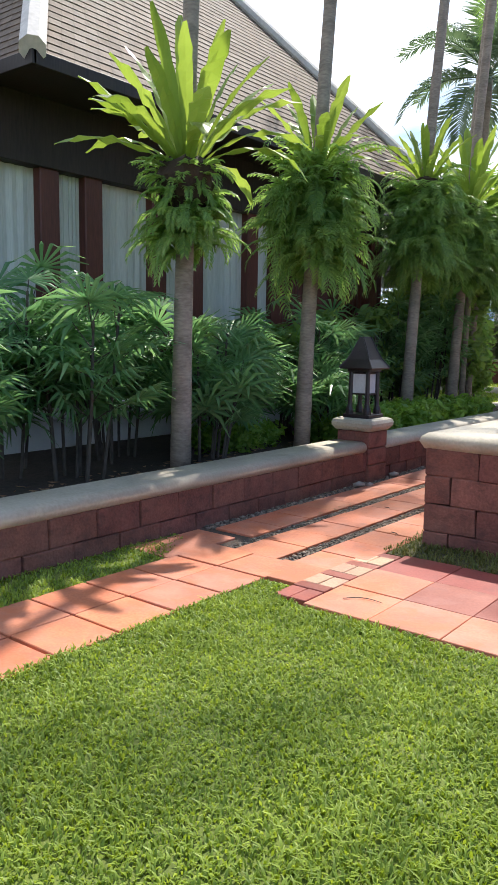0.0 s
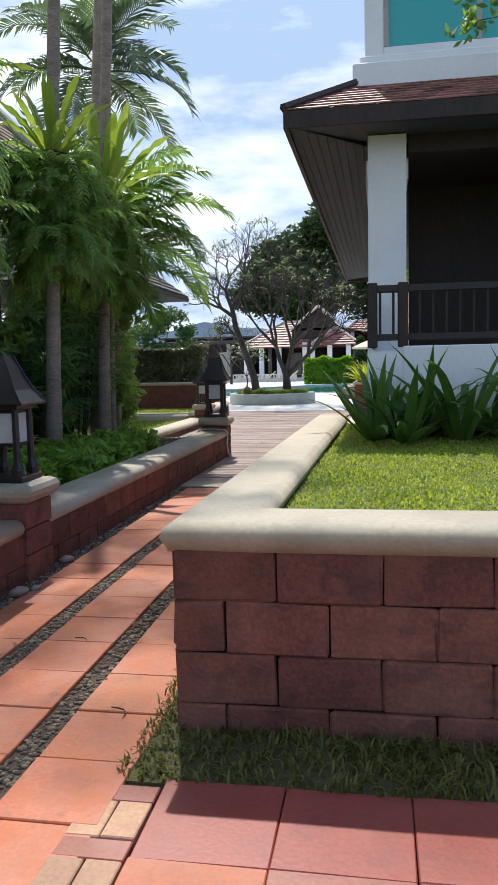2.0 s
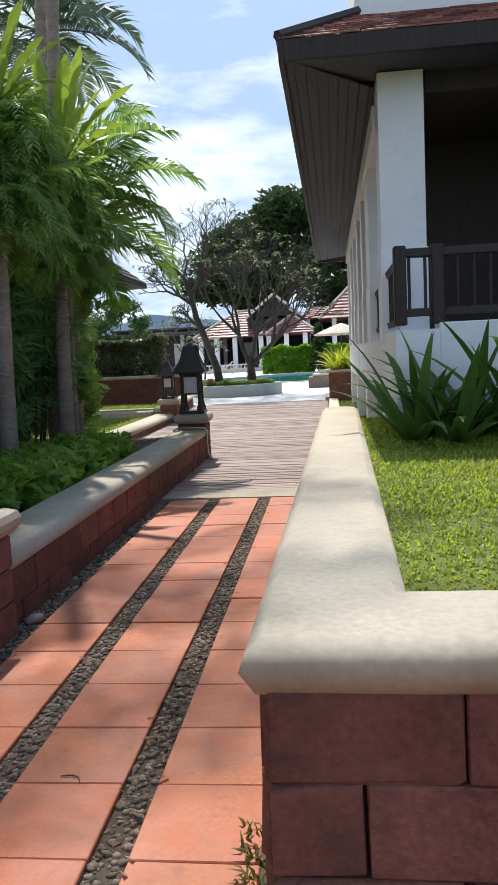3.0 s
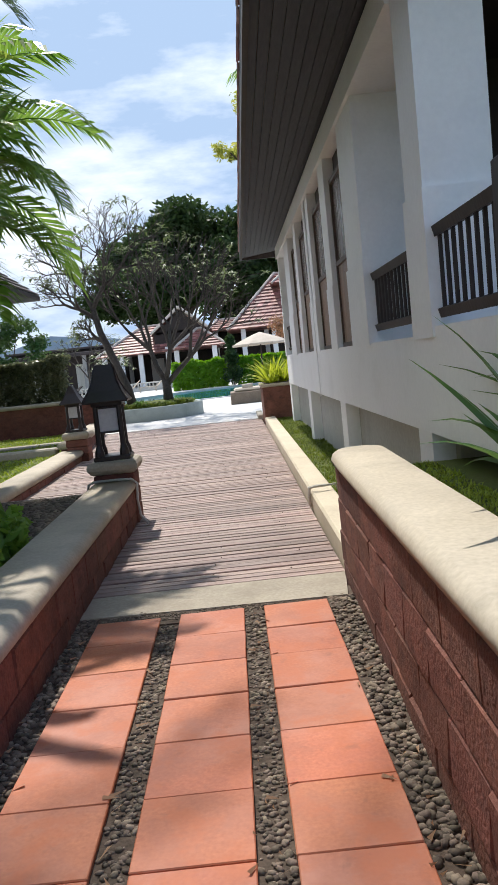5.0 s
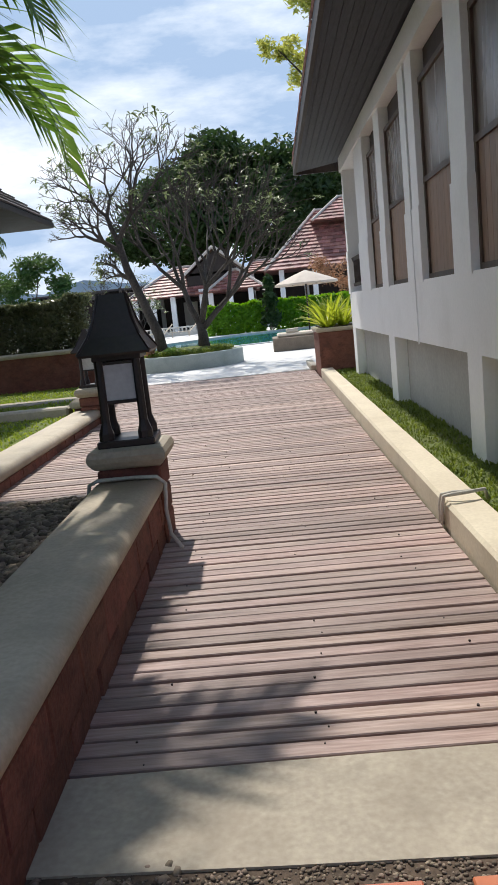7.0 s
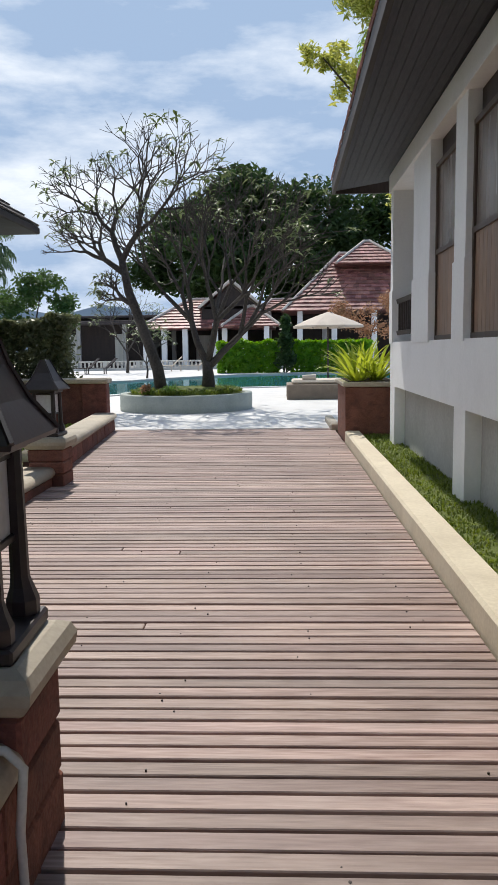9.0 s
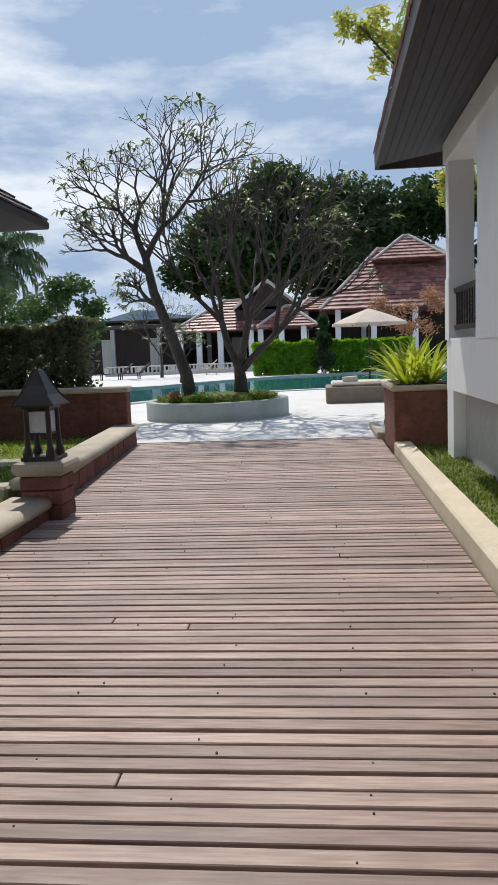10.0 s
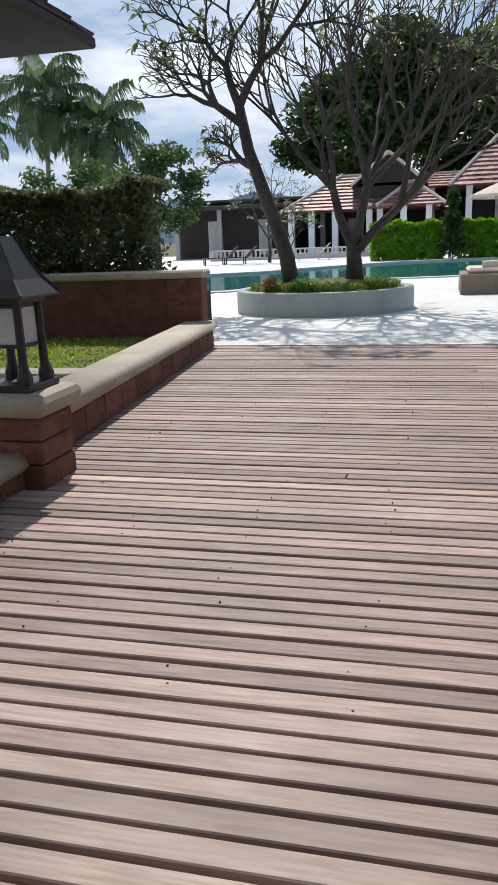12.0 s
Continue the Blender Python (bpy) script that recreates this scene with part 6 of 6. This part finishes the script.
shrub("conifer", (-3.0, 58.4, 0.0), [((0, 0, 0.8), (0.8, 0.7, 0.8)), ((0, 0, 1.9), (0.6, 0.5, 0.8)), ((0, 0, 2.9), (0.35, 0.35, 0.6))], TREELEAF, 0.2, 1400, "dark green conical shrub between the hedges", 304)


# ---- pavilions beyond the pool ----
def hip_roof(mesh, ridge, x0, x1, y0, y1, z0, zr, rx0, rx1, ry, n, tile):
    a, b, c, d = Vector((x0, y0, z0)), Vector((x1, y0, z0)), Vector((x1, y1, z0)), Vector((x0, y1, z0))
    p, q = Vector((rx0, ry, zr)), Vector((rx1, ry, zr))
    courses(mesh, a, b, p, q, n, tile, 0.08)
    courses(mesh, b, c, q, q + Vector((0.01, 0, 0)), n, tile, 0.08)
    courses(mesh, c, d, q, p, n, tile, 0.08)
    courses(mesh, d, a, p, p + Vector((0.01, 0, 0)), n, tile, 0.08)
    mesh.add([a, b, c, d], [(0, 1, 2, 3)])
    for u, v in ((a, p), (b, q), (c, q), (d, p), (p, q)):
        ridge.append((u + Vector((0, 0, 0.06)), v + Vector((0, 0, 0.1))))


def gable_roof(mesh, ridge, wood, x0, x1, y0, y1, z0, zr, n, tile):
    """Ridge along y; the gable end faces the pool."""
    xm = (x0 + x1) / 2
    a, b, c, d = Vector((x0, y0, z0)), Vector((x1, y0, z0)), Vector((x1, y1, z0)), Vector((x0, y1, z0))
    p, q = Vector((xm, y0, zr)), Vector((xm, y1, zr))
    courses(mesh, d, a, q, p, n, tile, 0.08)
    courses(mesh, b, c, p, q, n, tile, 0.08)
    wood.add([Vector((x0 + .3, y0 + 0.4, z0)), Vector((x1 - .3, y0 + 0.4, z0)), Vector((xm, y0 + 0.4, zr - 0.2)), Vector((x0 + .3, y0 + 0.6, z0)), Vector((x1 - .3, y0 + 0.6, z0)), Vector((xm, y0 + 0.6, zr - 0.2))], [(0, 1, 2), (5, 4, 3), (0, 3, 4, 1), (1, 4, 5, 2), (2, 5, 3, 0)])
    for u, v in ((a, p), (b, p)):
        ridge.append((u + Vector((0, 0, 0.08)), v + Vector((0, 0, 0.12))))
    ridge.append((p, q))


def pavilion(at, label, roofs, columns, walls, floor_box):
    t = thing("pavilion", at, label, "pavilion")
    rf, rd, wd = Mesh(), [], Mesh()
    for kind, args in roofs:
        if kind == "hip":
            hip_roof(rf, rd, *args)
        else:
            gable_roof(rf, rd, wd, *args)
    part("roof", rf, ROOFRED, t, "weathered red tiled roof with sunlit patches in its colour")
    for u, v in rd:
        m = Mesh()
        m.tube([u, v], 0.12, 6)
        part("roof_ridge", m, RIDGE, t, "pale mortar roof ridge")
    if wd.v:
        part("gable", wd, DARKWOOD, t)
    for x, y, h in columns:
        m = Mesh()
        m.box(x - 0.2, x + 0.2, y - 0.2, y + 0.2, 0.2, h, 0.02)
        m.box(x - 0.28, x + 0.28, y - 0.28, y + 0.28, 0.2, 0.6, 0.02)
        part("column", m, PLASTER, t)
    for x0, x1, y0, y1, z0, z1, mat in walls:
        m = Mesh()
        m.box(x0, x1, y0, y1, z0, z1, 0.02)
        part("wall", m, mat, t)
    m = Mesh()
    m.box(*floor_box, 0.03)
    part("floor", m, COPING, t)


pavilion((-8.5, 72, 0), "open red-roofed pavilion with white columns and stepped gables",
         [("hip", (-5.6, 4.8, -1.5, 8, 3.0, 5.4, -2.0, 1.8, 3.0, 10, 0.45)), ("gable", (-1.0, 4.0, -0.6, 9, 4.5, 6.5, 8, 0.45)), ("hip", (0.9, 5.2, -2.6, 2.0, 3.1, 4.6, 2.9, 3.2, -0.3, 7, 0.45))],
         [(-5.0, -1.0, 3.0), (-3.6, -1.0, 3.0), (-2.0, -1.0, 3.0), (0.3, -1.0, 3.4), (1.0, -1.0, 3.4), (2.6, -2.2, 3.1), (4.2, -2.2, 3.1)],
         [(-5.2, 4.4, 5.0, 5.4, 0.2, 3.2, DARKWOOD), (-0.8, 3.8, -0.2, 0.1, 3.3, 4.7, DARKWOOD), (-1.8, -0.6, 4.7, 5.0, 0.4, 2.6, CURTAIN), (-5.2, -4.9, 0, 5, 0.2, 3.1, DARKWOOD), (4.1, 4.4, 0, 5, 0.2, 3.1, DARKWOOD)],
         (-6.0, 5.5, -3.0, 9, -0.02, 0.3))
pavilion((3.8, 74, 0), "large red-roofed pavilion with a steep two-tier hipped roof",
         [("hip", (-6.9, 7.4, -3.5, 10, 4.2, 9.0, -2.2, 2.2, 2.5, 16, 0.45)), ("hip", (-2.7, 2.7, -0.6, 5.6, 7.9, 9.9, -0.2, 0.2, 2.5, 7, 0.4))],
         [(-5.6, -2.6, 4.3), (-3.0, -2.6, 4.3), (0.0, -2.6, 4.3), (3.0, -2.6, 4.3), (5.6, -2.6, 4.3)],
         [(-5.6, 6.2, 3.0, 3.4, 0.2, 4.3, DARKWOOD)], (-7, 8, -3.4, 9, -0.02, 0.3))
pavilion((-1.6, 78, 0), "low tiled link roof between the pavilions",
         [("hip", (-3.4, 4.5, -1.5, 6, 4.5, 5.6, -2.4, 3.5, 2.0, 5, 0.45))], [(-2.6, -1.0, 4.5), (2.0, -1.0, 4.5)], [(-3.0, 4.0, 1.5, 1.9, 0.2, 4.6, DARKWOOD)], (-3.5, 4.5, -1.5, 6, -0.02, 0.3))
hall = thing("pool_hall", (-17.5, 78, 0), "low open hall with a dark flat roof and white posts", "hall")
m = Mesh()
m.box(-6.5, 6.6, -3.5, 6, 3.55, 3.85, 0.04)
m.box(-5.5, 5.6, -2.5, 6, 4.1, 4.3, 0.04)
part("roof", m, ROOFDARK, hall)
m = Mesh()
m.box(-5.0, 5.0, -2, 5, 3.85, 4.1)
m.box(-6.2, 6.2, -1.6, -1.3, 0.0, 3.6)
part("wall", m, DARKWOOD, hall)
for x in (-5.6, -2.2, 1.6, 5.6):
    m = Mesh()
    m.box(x - 0.17, x + 0.17, -3.2, -2.9, -0.02, 3.56, 0.02)
    part("post", m, GREYWALL, hall)
for x in (-3.0, 1.0):
    m = Mesh()
    m.box(x - 0.5, x + 0.5, -1.8, -1.62, 0.2, 2.8, 0.02)
    part("curtain", m, CURTAIN, hall)
bal = thing("terrace_balustrade", (-12.5, 68, 0), "low pale stone balustrade along the terrace", "balustrade")
m = Mesh()
m.box(-6.0, 3.8, -0.12, 0.12, 0.60, 0.70, 0.02)
part("coping", m, COPING, bal)
m = Mesh()
m.box(-6.0, 3.8, -0.14, 0.14, -0.02, 0.2, 0.02)
part("plinth", m, COPING, bal)
for k in range(33):
    m = Mesh()
    x = -5.9 + 9.6 * k / 32
    w = 0.16 if k % 8 == 0 else 0.06
    m.box(x - w, x + w, -w, w, 0.19, 0.61, 0.01)
    part("baluster", m, COPING, bal)

# ---- trees ----


def crown_tree(name, at, height, trunk_r, clumps, n, size, leaf_mat, label, seed, bark=None, long=1.5):
    rr = random.Random(seed)
    t = thing(name, at, label, "tree")
    wood, leaf = Mesh(), Mesh()
    fork = Vector((0, 0, height * 0.32))
    wood.tube([(0, 0, -0.1), (0.05, 0, height * 0.16), fork], [trunk_r, trunk_r * 0.8, trunk_r * 0.65], 9)
    total = sum(r[0] * r[2] for _, r in clumps)
    for c, r in clumps:
        c = Vector(c)
        wood.tube([fork, fork.lerp(c, 0.5) + Vector((0, 0, 0.1 * height * rr.random())), c], [trunk_r * 0.45, trunk_r * 0.25, trunk_r * 0.08], 6)
        m = int(n * r[0] * r[2] / total)
        for k in range(6):
            d = Vector((rr.uniform(-1, 1) * r[0], rr.uniform(-1, 1) * r[1], rr.uniform(-0.6, 1) * r[2])) * 0.62
            leaf_cloud(leaf, c + d, (r[0] * 0.55, r[1] * 0.55, r[2] * 0.55), m // 6, size, rr, 0.4, 0, long)
    part("trunk", wood, bark or DARKBARK, t)
    part("crown", leaf, leaf_mat, t)


crown_tree("rain_tree", (-8.0, 104, 0), 24, 0.9, [((-7.5, 0, 14), (6, 6, 4.5)), ((-3, 0, 17.5), (7.5, 7, 5)), ((3.5, 0, 18.5), (7.5, 7, 5)), ((8.5, 0, 16), (6, 6, 5)), ((-2, -3, 12), (8, 5, 4.5)), ((5, -3, 12.5), (8, 5, 5)), ((-10.5, 1, 10.5), (4, 4, 3.6))], 34000, 0.55, TREELEAF, "huge dark green spreading rain tree behind the pavilions", 401)
crown_tree("rain_tree", (10, 112, 0), 24, 0.9, [((-4, 0, 14), (7, 6, 5.5)), ((3, 0, 18), (7, 6, 5)), ((9, 0, 15), (8, 6, 6)), ((16, 0, 17), (8, 6, 6)), ((0, -2, 8), (9, 5, 5.5)), ((11, -2, 8), (9, 5, 5.5)), ((24, 0, 15), (8, 6, 8))], 32000, 0.6, TREELEAF, "huge dark green tree behind the pavilions", 402)
crown_tree("rain_tree", (-4, 118, 0), 16, 0.7, [((-8, 0, 8), (8, 5, 5)), ((4, 0, 8), (9, 5, 6)), ((12, 0, 7), (8, 5, 5))], 14000, 0.6, TREELEAF, "dark green tree behind the pavilions", 403)
crown_tree("garden_tree", (-14.0, 45.5, 0), 5.4, 0.14, [((-0.6, 0, 3.2), (1.2, 1.2, 1.0)), ((0.5, 0, 4.1), (1.2, 1.2, 0.95)), ((1.3, 0, 3.0), (0.9, 1.0, 0.9)), ((0, 0, 2.2), (1.4, 1.2, 0.9))], 6000, 0.14, GARDENLEAF, "round-crowned green garden tree beside the pool", 404)
crown_tree("garden_tree", (-18.0, 47, 0), 5.4, 0.14, [((-0.6, 0, 3.2), (1.4, 1.2, 1.2)), ((0.8, 0, 3.6), (1.4, 1.2, 1.2)), ((0, 0, 2.0), (1.6, 1.2, 1.2))], 5000, 0.14, GARDENLEAF, "round-crowned green garden tree beside the pool", 405)
crown_tree("flowering_tree", (2.6, 64.5, 0), 6.0, 0.12, [((-1.2, 0, 3.6), (1.6, 1.4, 1.3)), ((1.0, 0, 4.2), (1.6, 1.4, 1.2)), ((0.2, 0, 2.6), (1.6, 1.4, 1.0))], 2600, 0.15, DRYLEAF, "thin tree with brownish blossom before the pavilion", 406, BARK)
crown_tree("yellow_tree", (0.3, 29.6, 0), 9.5, 0.18, [((-2.75, 0, 7.45), (0.55, 0.7, 0.4)), ((-1.6, 0, 8.6), (0.9, 1.0, 0.9)), ((-2.1, 0, 7.0), (0.5, 0.7, 0.6)), ((-1.2, 0, 7.4), (0.9, 0.9, 0.8)), ((-0.2, 0, 8.8), (1.4, 1.4, 1.2)), ((-0.9, 0, 4.5), (0.5, 0.6, 0.6)), ((-0.7, 0.2, 6.2), (0.9, 0.9, 0.8))], 13000, 0.085, YELLOWLEAF, "tree with yellow-green leaves hanging past the roof", 407, BARK, 2.2)
for k, (x, y, s, sd) in enumerate(((-13.2, 62, 1.0, 7), (-10.3, 52.5, 0.55, 8))):
    frangipani((x, y, 0.0), [(0, 0, -0.05), (0.05, 0, 0.8 * s), (0.0, 0, 1.5 * s)], 0.12 * s,
               [((0, 0, 1.4 * s), (-0.6, 0, 1.0), 1.2 * s), ((0, 0, 1.4 * s), (0.6, 0.2, 1.0), 1.2 * s), ((0, 0, 1.4 * s), (0.0, -0.4, 1.0), 1.3 * s)], 4, 0.5, "small bare garden tree by the pool hall", sd, 1.0, 0.25)
feather_palm((-25.9, 60, 0), 9.4, 26, 3.3, "tall coconut palm beyond the hedge", FARPALM, 411, 0.2, 0.13, (0.5, 0), 0.9, (-1.1, 1.2), (1.0, 2.0), 34, 0.06, 1.0, "coconut_palm")
feather_palm((-23.0, 61, 0), 7.6, 26, 3.1, "tall coconut palm beyond the hedge", FARPALM, 412, 0.2, 0.13, (0.3, 0), 0.9, (-1.1, 1.2), (1.0, 2.0), 34, 0.06, 1.0, "coconut_palm")
feather_palm((-31, 62, 0), 8.6, 18, 3.2, "tall coconut palm beyond the hedge", FARPALM, 413, 0.2, 0.13, (-0.3, 0), 0.9, (-1.1, 1.2), (1.0, 2.0), 34, 0.06, 1.0, "coconut_palm")
feather_palm((1.0, 33.0, 0), 10.0, 12, 2.6, "coconut palm rising behind the white building", PALMLEAF, 414, 0.15, 0.12, (-0.6, 0), 0.8, (-0.6, 1.2), (1.0, 1.8), 28, 0.03, 0.5, "coconut_palm")

# a leafy branch that reaches across the upper storey
br = thing("tree_branch", (2.6, 10.9, PLANT_Z), "thin leafy branch reaching across the upper storey", "branch")
m = Mesh()
m.tube([(0, 0, -0.03), (0.1, 0, 2.0), (-0.2, 0, 3.2), (-1.2, -0.1, 3.9), (-2.4, -0.1, 4.15), (-3.5, 0, 4.35)], [0.06, 0.05, 0.04, 0.025, 0.014, 0.006], 7)
m.tube([(-2.2, -0.1, 4.1), (-2.9, -0.3, 4.0), (-3.4, -0.3, 3.95)], [0.01, 0.008, 0.004], 5)
m.tube([(-1.6, -0.1, 4.0), (-2.2, 0.2, 4.5), (-2.7, 0.2, 4.75)], [0.012, 0.008, 0.004], 5)
part("wood", m, BARK, br)
m = Mesh()
rr = random.Random(3)
for c in ((-3.4, 0, 4.35), (-2.9, -0.3, 4.0), (-3.4, -0.3, 3.95), (-2.4, 0, 4.2), (-2.5, 0.2, 4.7), (-1.8, 0, 4.1), (-3.0, 0, 4.3)):
    leaf_cloud(m, c, (0.32, 0.25, 0.2), 55, 0.075, rr, 0.5)
part("leaves", m, BUSHLEAF, br)

# roof of the garden pavilion beside the lawn
gp = thing("garden_pavilion", (-12.6, 23.4, 0.1), "dark hip-roofed garden pavilion beside the lawn", "pavilion")
m, rd = Mesh(), Mesh()
courses(m, Vector((-4.5, 3.0, 3.55)), Vector((5.0, 3.0, 3.55)), Vector((-1, 0, 7.0)), Vector((0.6, 0, 7.0)), 22, 0.22, 0.03)
courses(m, Vector((5.0, -3.2, 3.55)), Vector((5.0, 3.0, 3.55)), Vector((0.6, 0, 7.0)), Vector((0.6, 0.01, 7.0)), 22, 0.22, 0.03)
courses(m, Vector((-4.5, -3.2, 3.55)), Vector((5.0, -3.2, 3.55)), Vector((-1, 0, 7.0)), Vector((0.6, 0, 7.0)), 22, 0.22, 0.03)
part("roof", m, ROOFDARK, gp)
m = Mesh()
m.box(-4.5, 5.02, -3.22, 3.02, 3.42, 3.54, 0.02)
part("soffit", m, DARKWOOD, gp)
for x in (-4, 0):
    for y in (-2.6, 2.4):
        p = Mesh()
        p.box(x - 0.12, x + 0.12, y - 0.12, y + 0.12, -0.02, 3.44, 0.01)
        part("post", p, DARKWOOD, gp)

# far hills, pale blue-grey from haze put into their colour
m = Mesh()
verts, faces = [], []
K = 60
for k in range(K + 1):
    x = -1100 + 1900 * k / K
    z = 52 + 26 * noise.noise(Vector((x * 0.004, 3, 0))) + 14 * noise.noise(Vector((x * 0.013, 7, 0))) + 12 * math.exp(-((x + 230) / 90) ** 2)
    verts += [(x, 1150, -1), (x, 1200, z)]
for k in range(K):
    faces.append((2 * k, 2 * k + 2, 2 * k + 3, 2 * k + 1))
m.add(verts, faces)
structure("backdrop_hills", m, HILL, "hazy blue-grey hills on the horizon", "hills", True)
